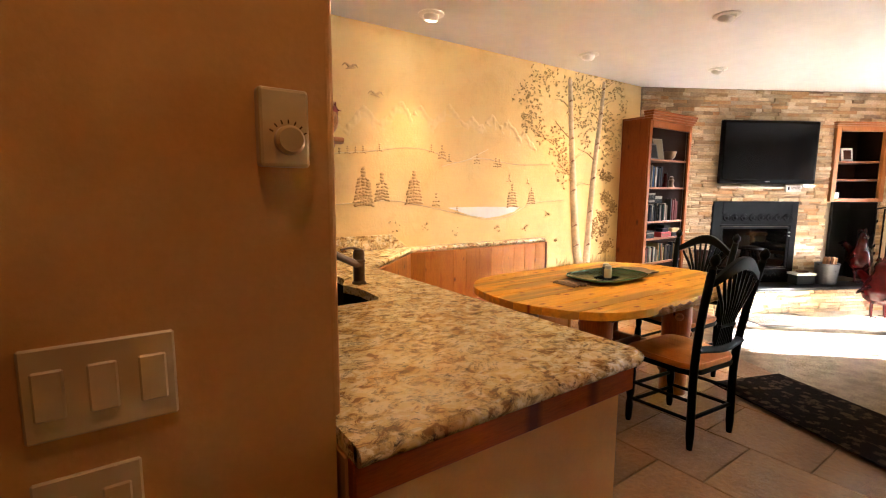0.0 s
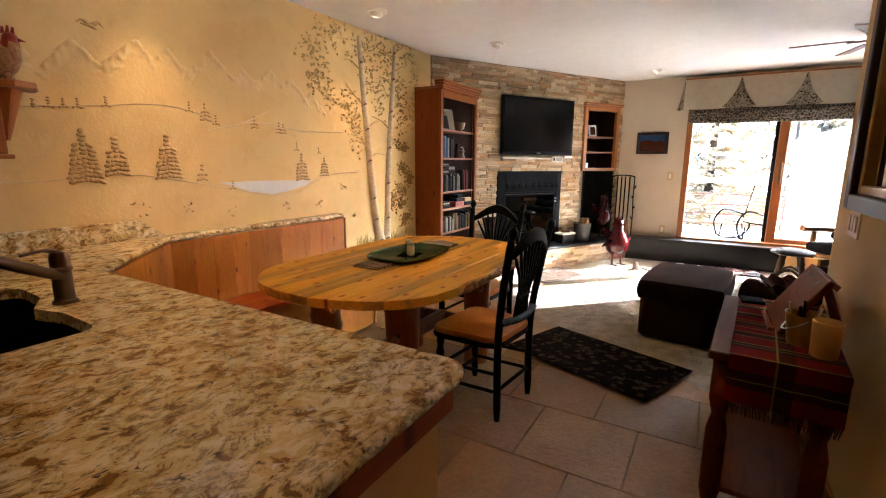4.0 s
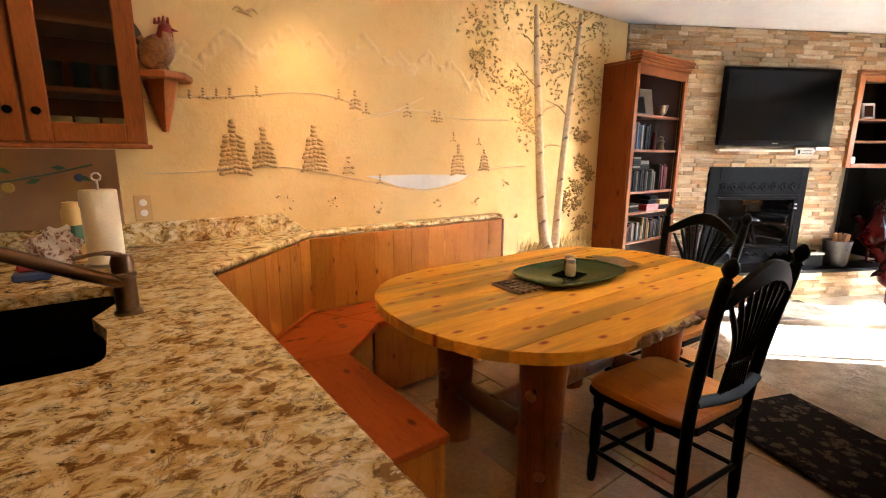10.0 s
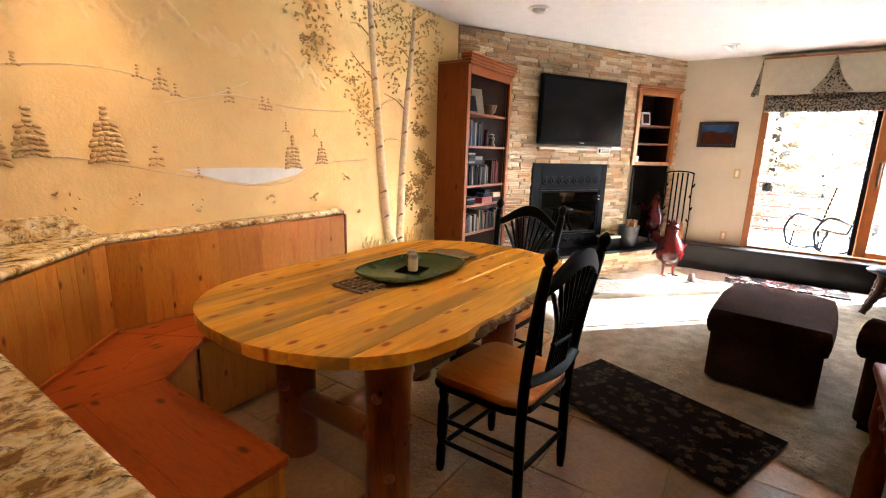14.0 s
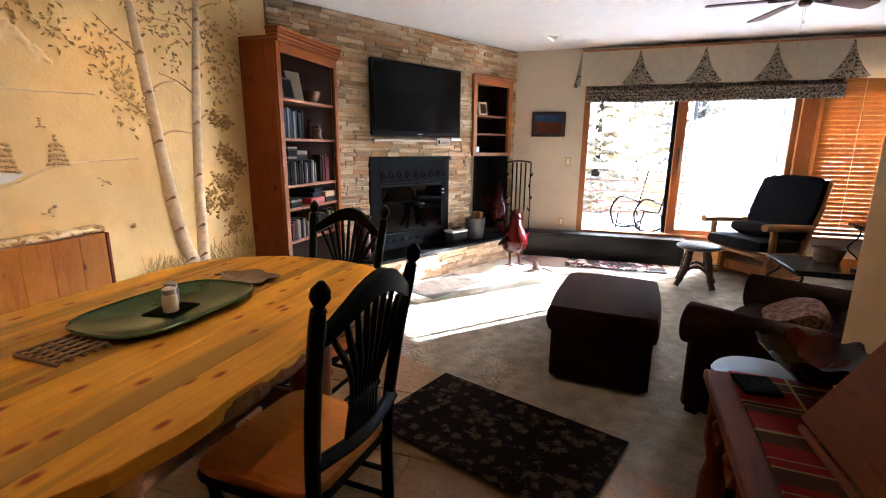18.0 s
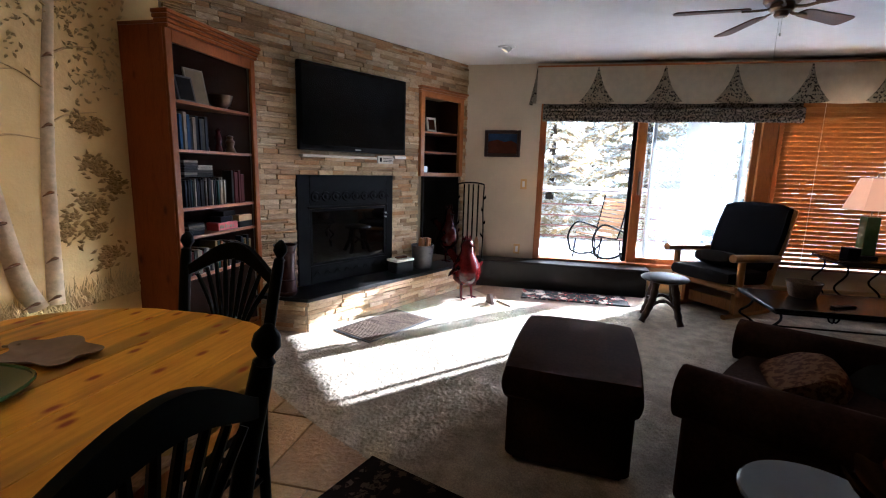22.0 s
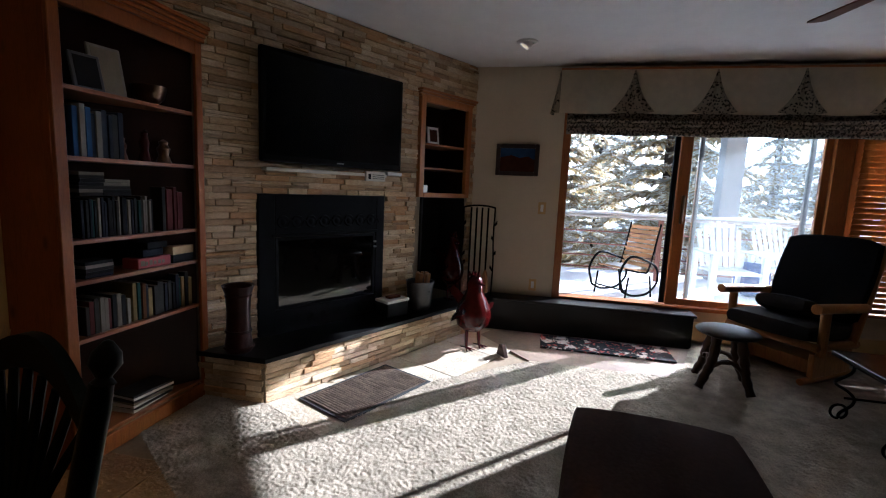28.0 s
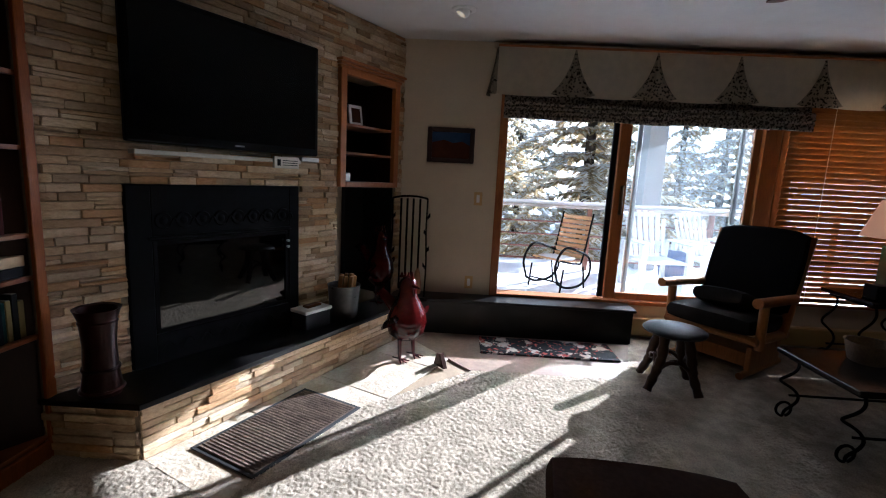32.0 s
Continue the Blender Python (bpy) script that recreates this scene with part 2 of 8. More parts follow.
def figured(name, ground, figure, scale, cut=0.5, rough=0.95, second=None):
    """Cloth with a scattered figure in another colour."""
    m, n, l, b = material(name, rough, 0, 0.03)
    v = coords(n, l, vary=False)
    vo = n.new("ShaderNodeTexVoronoi")
    vo.feature, vo.inputs["Scale"].default_value = "SMOOTH_F1", scale
    l.new(v, vo.inputs["Vector"])
    wob = noise_tex(n, l, v, scale * 2.2, 3, 0.6, 1.0)
    fac = mix(n, l, 0.5, vo.outputs["Distance"], wob)
    col = mix(n, l, ramp(n, l, fac, [(cut - 0.02, (1, 1, 1)), (cut + 0.02, (0, 0, 0))]), ground, figure)
    if second:
        other = noise_tex(n, l, v, scale * 1.3, 2, 0.5, 2.0)
        col = mix(n, l, ramp(n, l, other, [(0.60, (0, 0, 0)), (0.64, (1, 1, 1))]), col, second)
    fine = noise_tex(n, l, v, 300, 2)
    col = mix(n, l, 0.4, col, ramp(n, l, fine, [(0.3, (0.6, 0.6, 0.6)), (0.7, (1, 1, 1))]), "MULTIPLY")
    l.new(col, b.inputs["Base Color"])
    bump(n, l, b, fine, 0.4, 0.003)
    return m


def plaster(name, a, b2, stain):
    m, n, l, b = material(name, 0.82, 0, 0.25)
    v = coords(n, l, vary=False)
    broad, mid, fine = noise_tex(n, l, v, 1.1, 5, 0.6, 0.5), noise_tex(n, l, v, 6, 5, 0.65, 0.4), noise_tex(n, l, v, 55, 5)
    col = ramp(n, l, broad, [(0.3, a), (0.7, b2)])
    col = mix(n, l, ramp(n, l, mid, [(0.52, (0, 0, 0)), (0.72, (0.42, 0.42, 0.42))]), col, stain)
    l.new(col, b.inputs["Base Color"])
    bump(n, l, b, mix(n, l, 0.3, mid, fine), 0.35, 0.012)
    return m


def bough_snow(name, colour, through_part):
    """Loose snow or frosted needles: part of the light passes through."""
    m = bpy.data.materials.new(name)
    m.use_nodes = True
    n, l = m.node_tree.nodes, m.node_tree.links
    n.remove(n["Principled BSDF"])
    v = coords(n, l)
    col = ramp(n, l, noise_tex(n, l, v, 9), [(0.3, dull(colour, 0.8)), (0.7, colour)])
    d, t, mx = n.new("ShaderNodeBsdfDiffuse"), n.new("ShaderNodeBsdfTranslucent"), n.new("ShaderNodeMixShader")
    mx.inputs["Fac"].default_value = through_part
    l.new(col, d.inputs["Color"])
    l.new(col, t.inputs["Color"])
    l.new(d.outputs[0], mx.inputs[1])
    l.new(t.outputs[0], mx.inputs[2])
    l.new(mx.outputs[0], n["Material Output"].inputs["Surface"])
    return m


M = {}
M["mural"] = plaster("mural_plaster", (0.64, 0.44, 0.175), (0.72, 0.52, 0.22), (0.55, 0.34, 0.115))
M["mountain"] = plaster("pale_mountain_plaster", (0.66, 0.47, 0.205), (0.73, 0.545, 0.26), (0.56, 0.37, 0.145))
M["drywall"] = plain("beige_drywall", (0.63, 0.54, 0.40), 0.75, grain=90, vary=0.05, bumpy=0.12, spec=0.2)
# for unseen walls only: dark so that less light bounces back
M["unseen_dim_wall"] = plain("unseen_dim_drywall", (0.26, 0.20, 0.13), 0.8, grain=90, vary=0.06, bumpy=0.12, spec=0.2)
M["hall_wall"] = plain("golden_drywall", (0.60, 0.29, 0.07), 0.7, grain=90, vary=0.06, bumpy=0.14, spec=0.2)
# beige drywall tinted with the warm lamplight that falls on it
M["lamplit_wall"] = plain("lamplit_drywall", (0.64, 0.44, 0.20), 0.75, grain=90, vary=0.05, bumpy=0.12, spec=0.15)
M["ceiling"] = plain("white_ceiling", (0.72, 0.715, 0.71), 0.9, grain=110, vary=0.05, bumpy=0.25, spec=0.1)
M["relief_dark"] = plain("brown_glazed_relief", (0.66, 0.44, 0.19), 0.8, grain=50, vary=0.3, bumpy=0.5, spec=0.1)
M["leaf"] = plain("ochre_green_relief_leaf", (0.72, 0.54, 0.25), 0.75, grain=40, vary=0.2, bumpy=0.3, spec=0.1)
M["bush"] = plain("ochre_brown_relief_bush", (0.50, 0.32, 0.115), 0.8, grain=30, vary=0.4, bumpy=0.4, spec=0.1)
M["birch"] = plain("birch_relief", (0.84, 0.66, 0.43), 0.7, grain=30, vary=0.3, bumpy=0.4, spec=0.2)
M["bark_scar"] = plain("dark_birch_scar", (0.26, 0.13, 0.05), 0.8, grain=30, vary=0.3)
M["ridge"] = plain("cream_ridge_glaze", (0.88, 0.72, 0.42), 0.8, grain=30, vary=0.15, spec=0.2)
M["lake"] = plain("painted_lake", (0.66, 0.66, 0.62), 0.6, grain=12, vary=0.12, bumpy=0.1)
STONES = [(0.0, (0.466, 0.320, 0.175)), (0.16, (0.594, 0.430, 0.248)), (0.30, (0.350, 0.235, 0.129)), (0.42, (0.636, 0.480, 0.294)), (0.58, (0.498, 0.290, 0.129)), (0.70, (0.456, 0.345, 0.221)), (0.84, (0.678, 0.540, 0.359))]
M["ledger"] = stone_mix("ledger_stone", STONES)
M["ledger_rest"] = stone_mix("ledger_stone_rest", STONES, island=True)
M["mortar"] = plain("dark_mortar", (0.27, 0.21, 0.14), 0.95)
M["slate"] = stone_mix("slate_tile", [(0.0, (0.270, 0.140, 0.042)), (0.2, (0.322, 0.174, 0.056)), (0.4, (0.235, 0.132, 0.050)), (0.6, (0.348, 0.183, 0.056)), (0.8, (0.278, 0.153, 0.060))], 0.5)
M["grout"] = plain("grout", (0.24, 0.17, 0.10), 0.9)
M["hearth_slate"] = stone_mix("pale_hearth_slate", [(0.0, (0.40, 0.34, 0.26)), (0.3, (0.46, 0.39, 0.30)), (0.6, (0.36, 0.31, 0.25)), (0.8, (0.44, 0.38, 0.29))], 0.6)
M["carpet"] = plain("beige_carpet", (0.42, 0.35, 0.265), 1.0, grain=140, vary=0.4, bumpy=0.8, spec=0.02)
M["brown_tile"] = plain("brown_tile", (0.22, 0.14, 0.09), 0.6, grain=30, vary=0.3)
M["granite"] = granite("granite")
M["pine"] = wood("knotty_pine", (0.54, 0.185, 0.010), (0.37, 0.095, 0.005), "Z", coat=0.0, spec=0.12, random_tone=0.35, knot=6.5, knot_tone=(0.13, 0.028, 0.005))
M["pine_x"] = wood("knotty_pine_seat", (0.37, 0.074, 0.003), (0.25, 0.042, 0.0015), "X", flat=True, spec=0.12, rough=0.55)
M["pine_y"] = wood("knotty_pine_seat_side", (0.37, 0.074, 0.003), (0.25, 0.042, 0.0015), "Y", flat=True, spec=0.12, rough=0.55)
M["table"] = wood("blue_stained_pine", (0.80, 0.375, 0.016), (0.62, 0.25, 0.010), "X", ring=2.2, streak=(0.34, 0.18, 0.028), random_tone=0.15, coat=0.0, rough=0.45, knot_tone=(0.30, 0.05, 0.008), flat=True, knot=5.5, spec=0.15)
M["log"] = wood("peeled_log", (0.16, 0.046, 0.009), (0.05, 0.014, 0.003), "Z", ring=5, spec=0.3, knot=9.0, knot_tone=(0.02, 0.006, 0.002), coat=0.1)
M["leg_log"] = wood("knotty_peeled_log", (0.26, 0.070, 0.008), (0.10, 0.024, 0.003), "Z", ring=5, spec=0.2, coat=0.05, knot=9.0, knot_tone=(0.03, 0.008, 0.002))
M["live_edge"] = wood("bark_live_edge", (0.40, 0.20, 0.07), (0.10, 0.035, 0.010), "X", ring=16, knots=False, rough=0.7, spec=0.2)
M["knot"] = wood("log_knot", (0.36, 0.12, 0.026), (0.07, 0.018, 0.004), "Y", ring=14, knots=False, spec=0.35)
M["log_light"] = wood("peeled_light_log", (0.34, 0.15, 0.045), (0.20, 0.08, 0.022), "Z", ring=5)
M["cherry"] = wood("cherry_case", (0.17, 0.038, 0.004), (0.10, 0.019, 0.002), "Z", knots=False, coat=0.0, spec=0.12)
M["case_side"] = wood("knotty_case_side", (0.25, 0.058, 0.006), (0.17, 0.034, 0.003), "Z", coat=0.0, spec=0.2, knot=4.0, knot_tone=(0.10, 0.022, 0.004))
M["cherry_x"] = wood("cherry_shelf", (0.26, 0.085, 0.020), (0.17, 0.05, 0.012), "X", knots=False, coat=0.08, spec=0.3)
M["cherry_face"] = wood("cherry_face_frame", (0.26, 0.075, 0.011), (0.17, 0.042, 0.006), "Z", knots=False, coat=0.0, spec=0.15)
# cherry painted near black: the shade inside the cases is in the colour
M["cherry_shade"] = wood("shaded_cherry_interior", (0.022, 0.006, 0.002), (0.014, 0.004, 0.0015), "Z", knots=False, spec=0.15)
M["glider_log"] = wood("honey_glider_log", (0.36, 0.15, 0.038), (0.20, 0.075, 0.018), "Z", ring=5, spec=0.2)
M["trim_wood"] = wood("honey_oak_trim", (0.42, 0.145, 0.026), (0.27, 0.08, 0.013), "Z", knots=False, coat=0.12)
M["cabinet_wood"] = wood("red_honey_cabinet_wood", (0.33, 0.092, 0.011), (0.20, 0.05, 0.006), "Z", knots=False, coat=0.1, spec=0.3)
M["green"] = plain("worn_dark_green_paint", (0.005, 0.007, 0.0055), 0.5, grain=25, vary=0.5, bumpy=0.1, spec=0.06)
M["seat"] = wood("honey_chair_seat", (0.58, 0.19, 0.016), (0.38, 0.105, 0.008), "Y", knots=False, coat=0.1, spec=0.25)
M["black"] = plain("black_iron", (0.0035, 0.0035, 0.004), 0.6, grain=40, vary=0.3, bumpy=0.1, spec=0.05)
# firebox soot, and the black that paints shade into the recess lining
M["soot_and_shade"] = plain("soot_and_recess_shade", (0.012, 0.011, 0.010), 0.9, spec=0.18)
M["slab"] = plain("black_granite_slab", (0.006, 0.0055, 0.0055), 0.3, grain=80, vary=0.4, spec=0.25)
M["tv"] = plain("black_gloss_plastic", (0.003, 0.003, 0.0033), 0.3, grain=10, vary=0.1, bumpy=0, spec=0.05)
M["screen"] = plain("dark_screen", (0.002, 0.002, 0.0024), 0.16, grain=4, vary=0.1, bumpy=0, spec=0.12)
M["smoked"] = plain("smoked_door_glass", (0.0015, 0.0015, 0.0015), 0.03, grain=4, vary=0.1, bumpy=0, spec=0.7)
M["leather"] = plain("brown_black_suede", (0.030, 0.014, 0.009), 0.9, grain=55, vary=0.4, bumpy=0.3, spec=0.01)
M["leather"].node_tree.nodes["Principled BSDF"].inputs["Sheen Weight"].default_value = 0.05
M["leather"].node_tree.nodes["Principled BSDF"].inputs["Sheen Tint"].default_value = (0.45, 0.20, 0.12, 1)
M["dark_cloth"] = plain("dark_cloth", (0.004, 0.0036, 0.004), 0.95, grain=90, vary=0.4, bumpy=0.4, spec=0.02)
M["snow"] = plain("snow", (0.86, 0.87, 0.90), 0.8, grain=6, vary=0.08, bumpy=0.3)
M["column"] = plain("grey_white_column_paint", (0.30, 0.30, 0.305), 0.7, grain=12, vary=0.08, bumpy=0.05)
M["white"] = plain("white_plastic", (0.80, 0.80, 0.78), 0.4, grain=20, vary=0.05, bumpy=0.02)
M["ivory"] = plain("ivory_plastic", (0.60, 0.40, 0.17), 0.35, grain=20, vary=0.05, bumpy=0.02, spec=0.3)
M["glass"] = glass("clear_glass")
M["dusty_glass"] = dusty("dusty_door_glass", 0.028)
M["steel"] = plain("brushed_metal", (0.55, 0.54, 0.52), 0.3, 1.0, grain=90, vary=0.12)
M["bronze"] = plain("oiled_bronze", (0.20, 0.13, 0.08), 0.28, 1.0, grain=60, vary=0.2)
M["red_glaze"] = plain("dark_red_glaze", (0.048, 0.003, 0.003), 0.14, grain=14, vary=0.5, bumpy=0.05, spec=0.3)
M["green_glaze"] = plain("green_glaze", (0.045, 0.095, 0.035), 0.2, grain=14, vary=0.35, bumpy=0.05)
M["cream"] = plain("cream_cloth", (0.76, 0.66, 0.49), 0.95, grain=220, vary=0.1, bumpy=0.2, spec=0.1)
M["toile"] = figured("cream_cloth_with_dark_figure", (0.40, 0.34, 0.25), (0.04, 0.035, 0.028), 48, 0.41)
M["shade_cloth"] = figured("roman_shade_figured_cloth", (0.27, 0.225, 0.175), (0.045, 0.038, 0.032), 58, 0.455)
M["rug"] = figured("dark_damask_rug", (0.008, 0.005, 0.0045), (0.052, 0.034, 0.021), 19, 0.405)
M["floral"] = figured("hooked_floral_mat", (0.02, 0.02, 0.022), (0.55, 0.48, 0.40), 9, 0.40, second=(0.36, 0.08, 0.06))
M["ribbed"] = plain("ribbed_brown_mat", (0.17, 0.125, 0.095), 0.95, grain=110, vary=0.6, bumpy=0.8, spec=0.02)
M["rubber"] = plain("black_rubber", (0.02, 0.02, 0.02), 0.7, spec=0.18)
M["tartan"] = checked("tartan_blanket", (0.20, 0.010, 0.006), [("X", 7.5, 0.60, (0.016, 0.022, 0.010)), ("Y", 5.2, 0.72, (0.03, 0.012, 0.008)), ("X", 7.5, 0.955, (0.34, 0.25, 0.06)), ("X", 9.3, 0.965, (0.30, 0.24, 0.07)), ("Y", 5.2, 0.965, (0.32, 0.24, 0.05))])
M["tartan_drop"] = checked("tartan_blanket_drop", (0.20, 0.010, 0.007), [("Z", 7.5, 0.55, (0.016, 0.020, 0.010)), ("Y", 5.2, 0.72, (0.03, 0.012, 0.008)), ("Z", 11.0, 0.95, (0.34, 0.25, 0.06)), ("Y", 5.2, 0.965, (0.32, 0.24, 0.05))])
M["blind"] = wood("wood_blind_slat", (0.31, 0.135, 0.026), (0.20, 0.076, 0.012), "Y", knots=False, random_tone=0.2, spec=0.1)
M["bark"] = plain("conifer_bark", (0.10, 0.07, 0.05), 0.95, grain=30, vary=0.4, bumpy=0.8)
M["needle"] = bough_snow("frosted_conifer_needles", (0.56, 0.46, 0.28), 0.65)
M["bough_snow"] = bough_snow("bough_snow", (0.97, 0.95, 0.90), 0.62)
M["rail_red"] = plain("red_brown_rail", (0.22, 0.09, 0.06), 0.6)
M["wax"] = plain("cream_wax", (0.72, 0.47, 0.15), 0.5, grain=12, vary=0.08, bumpy=0.05, spec=0.3)
M["yellow"] = plain("yellow_pail_enamel", (0.62, 0.40, 0.08), 0.35, grain=20, vary=0.2)
M["paper"] = plain("paper", (0.60, 0.57, 0.50), 0.8, grain=50, vary=0.08)
M["towel"] = plain("cream_paper_towel", (0.78, 0.65, 0.44), 0.9, grain=120, vary=0.08, bumpy=0.3, spec=0.1)
M["pillow"] = figured("tan_figured_pillow", (0.15, 0.072, 0.032), (0.07, 0.026, 0.014), 44, 0.46)
M["grey_cloth"] = plain("grey_brown_cloth", (0.022, 0.019, 0.017), 0.95, grain=120, vary=0.3, bumpy=0.4, spec=0.03)
M["sky_photo"] = plain("painted_blue_picture", (0.035, 0.085, 0.20), 0.5, grain=8, vary=0.4, bumpy=0, spec=0.1)
M["desert"] = plain("painted_red_land", (0.085, 0.022, 0.010), 0.5, grain=14, vary=0.4, bumpy=0, spec=0.1)
M["dark_frame"] = wood("dark_red_frame", (0.030, 0.010, 0.007), (0.018, 0.006, 0.004), "X", knots=False)
M["basket"] = plain("woven_basket", (0.24, 0.15, 0.08), 0.9, grain=90, vary=0.5, bumpy=0.8)
M["copper_red"] = plain("red_brown_metal_vase", (0.030, 0.008, 0.006), 0.35, 0.2, grain=20, vary=0.4, spec=0.15)
M["rail_grey"] = plain("snowy_top_rail", (0.52, 0.46, 0.42), 0.7)
M["deck_slat"] = wood("weathered_deck_chair_slat", (0.62, 0.34, 0.15), (0.44, 0.22, 0.09), "Y", knots=False)
M["pale_blue"] = plain("white_resin_chair", (0.78, 0.82, 0.86), 0.5, grain=20, vary=0.06)
M["blue_cloth"] = plain("blue_cloth", (0.03, 0.07, 0.25), 0.8, grain=30, vary=0.4)
# browned to hold the shade under the wall cabinets
M["kitchen_tile"] = plain("shaded_kitchen_tile", (0.30, 0.155, 0.06), 0.35, grain=20, vary=0.08)
M["red_paint"] = plain("red_painted_flower", (0.32, 0.03, 0.03), 0.5)
M["blue_paint"] = plain("blue_painted_flower", (0.04, 0.08, 0.26), 0.5)
M["leaf_paint"] = plain("green_painted_leaf", (0.05, 0.13, 0.06), 0.5)
for k, c in enumerate(((0.010, 0.012, 0.021), (0.024, 0.021, 0.018), (0.07, 0.010, 0.010), (0.008, 0.008, 0.009), (0.21, 0.185, 0.15), (0.012, 0.045, 0.04), (0.12, 0.05, 0.018), (0.20, 0.14, 0.05), (0.015, 0.05, 0.13))):
    M["book%d" % k] = plain("book_cover", c, 0.6, grain=30, vary=0.2, bumpy=0.05, spec=0.08)
M["pages"] = plain("book_pages", (0.20, 0.165, 0.115), 0.9, grain=150, vary=0.15, spec=0.05)
M["game_red"] = plain("red_game_box", (0.36, 0.03, 0.03), 0.5)
M["tan_box"] = plain("tan_game_box", (0.50, 0.33, 0.15), 0.6)
M["hill"], hn, hl, hb = material("glowing_far_woods", 0.9, 0, 0.0)
h_fac = noise_tex(hn, hl, coords(hn, hl, (1, 1.6, 0.8), False), 1.1, 8, 0.75, 0.6)
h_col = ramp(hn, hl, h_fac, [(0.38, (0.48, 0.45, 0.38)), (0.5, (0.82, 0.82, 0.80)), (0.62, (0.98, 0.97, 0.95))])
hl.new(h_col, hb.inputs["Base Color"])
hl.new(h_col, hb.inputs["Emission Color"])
# emission stands in for daylight on the distant woods
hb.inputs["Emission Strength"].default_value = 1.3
M["glow"] = emitter("lit_lamp_lens", (1.0, 0.86, 0.62), 2.5)
M["glow_dim"] = emitter("dim_lamp_lens", (1.0, 0.80, 0.52), 0.10)


# ---- building helpers ----
def part(name, bm, mat, parent=None, label="", smooth=False):
    me = bpy.data.meshes.new(name)
    bmesh.ops.recalc_face_normals(bm, faces=bm.faces)
    bm.to_mesh(me)
    bm.free()
    if smooth:
        me.polygons.foreach_set("use_smooth", [True] * len(me.polygons))
        me.set_sharp_from_angle(angle=radians(38))
    me.materials.append(M[mat])
    ob = new(name, me)
    ob.parent = parent
    if label:
        ob["label"] = label
    return ob


def thing(name, label, category, at=(0, 0, 0), turn=0, group=""):
    ob = new(name)
    ob.empty_display_size = 0.1
    ob.matrix_world = pose(*at, 0, 0, turn)
    return tagged(ob, label, category, group)


def setting(ob):
    return tagged(ob, kind="structure")


def box(x0, y0, z0, x1, y1, z1, bevel=0.0, seg=1, bm=None, m=None):
    """A box between two corners, with rounded edges if asked."""
    b = bmesh.new()
    mat = Matrix.Translation(((x0 + x1) / 2, (y0 + y1) / 2, (z0 + z1) / 2)) @ Matrix.Diagonal((abs(x1 - x0), abs(y1 - y0), abs(z1 - z0), 1))
    bmesh.ops.create_cube(b, size=1, matrix=mat)
    if bevel:
        bmesh.ops.bevel(b, geom=b.edges[:], offset=bevel, segments=seg, affect="EDGES", profile=0.5)
    return merge(bm, b, m)


def merge(bm, b, m=None):
    if m is not None:
        b.transform(m)
    if bm is None:
        return b
    tmp = bpy.data.meshes.new("tmp")
    b.to_mesh(tmp)
    b.free()
    bm.from_mesh(tmp)
    bpy.data.meshes.remove(tmp)
    return bm


def rod(p, q, r0, r1=None, seg=12, bm=None):
    """A round bar from p to q, tapering from r0 to r1."""
    p, q = Vector(p), Vector(q)
    r1 = r0 if r1 is None else r1
    b = bmesh.new()
    m = Matrix.Translation((p + q) / 2) @ (q - p).to_track_quat("Z", "Y").to_matrix().to_4x4()
    bmesh.ops.create_cone(b, cap_ends=True, segments=seg, radius1=r0, radius2=r1, depth=(q - p).length, matrix=m)
    return merge(bm, b)


def lathe(profile, seg=24, bm=None, m=None, squash=1.0):
    """A turned body: profile is (radius, z) from bottom to top."""
    b = bmesh.new()
    rings = []
    for r, z in profile:
        rings.append([b.verts.new((r * math.cos(a), r * math.sin(a) * squash, z)) for a in (2 * math.pi * i / seg for i in range(seg))])
    for a, c in zip(rings, rings[1:]):
        for i in range(seg):
            b.faces.new((a[i], a[(i + 1) % seg], c[(i + 1) % seg], c[i]))
    if profile[0][0] > 0:
        b.faces.new(rings[0][::-1])
    if profile[-1][0] > 0:
        b.faces.new(rings[-1])
    bmesh.ops.remove_doubles(b, verts=b.verts, dist=1e-5)
    return merge(bm, b, m)


def sweep(points, radius, seg=8, bm=None, close=False, squash=1.0):
    """A bar of round section along a bent line; radius may be a list."""
    pts = [Vector(p) for p in points]
    rad = radius if isinstance(radius, (list, tuple)) else [radius] * len(pts)
    b = bmesh.new()
    rings, up = [], None
    for i, p in enumerate(pts):
        a, c = pts[max(i - 1, 0)], pts[min(i + 1, len(pts) - 1)]
        if close:
            a, c = pts[i - 1], pts[(i + 1) % len(pts)]
        d = (c - a).normalized()
        if up is None:
            up = d.orthogonal().normalized()
        side = d.cross(up).normalized()
        up = side.cross(d).normalized()
        rings.append([b.verts.new(p + rad[i] * (math.cos(t) * side + squash * math.sin(t) * up)) for t in (2 * math.pi * k / seg for k in range(seg))])
    loop = list(zip(rings, rings[1:])) + ([(rings[-1], rings[0])] if close else [])
    for a, c in loop:
        for k in range(seg):
            b.faces.new((a[k], a[(k + 1) % seg], c[(k + 1) % seg], c[k]))
    if not close:
        b.faces.new(rings[0][::-1])
        b.faces.new(rings[-1])
    return merge(bm, b)


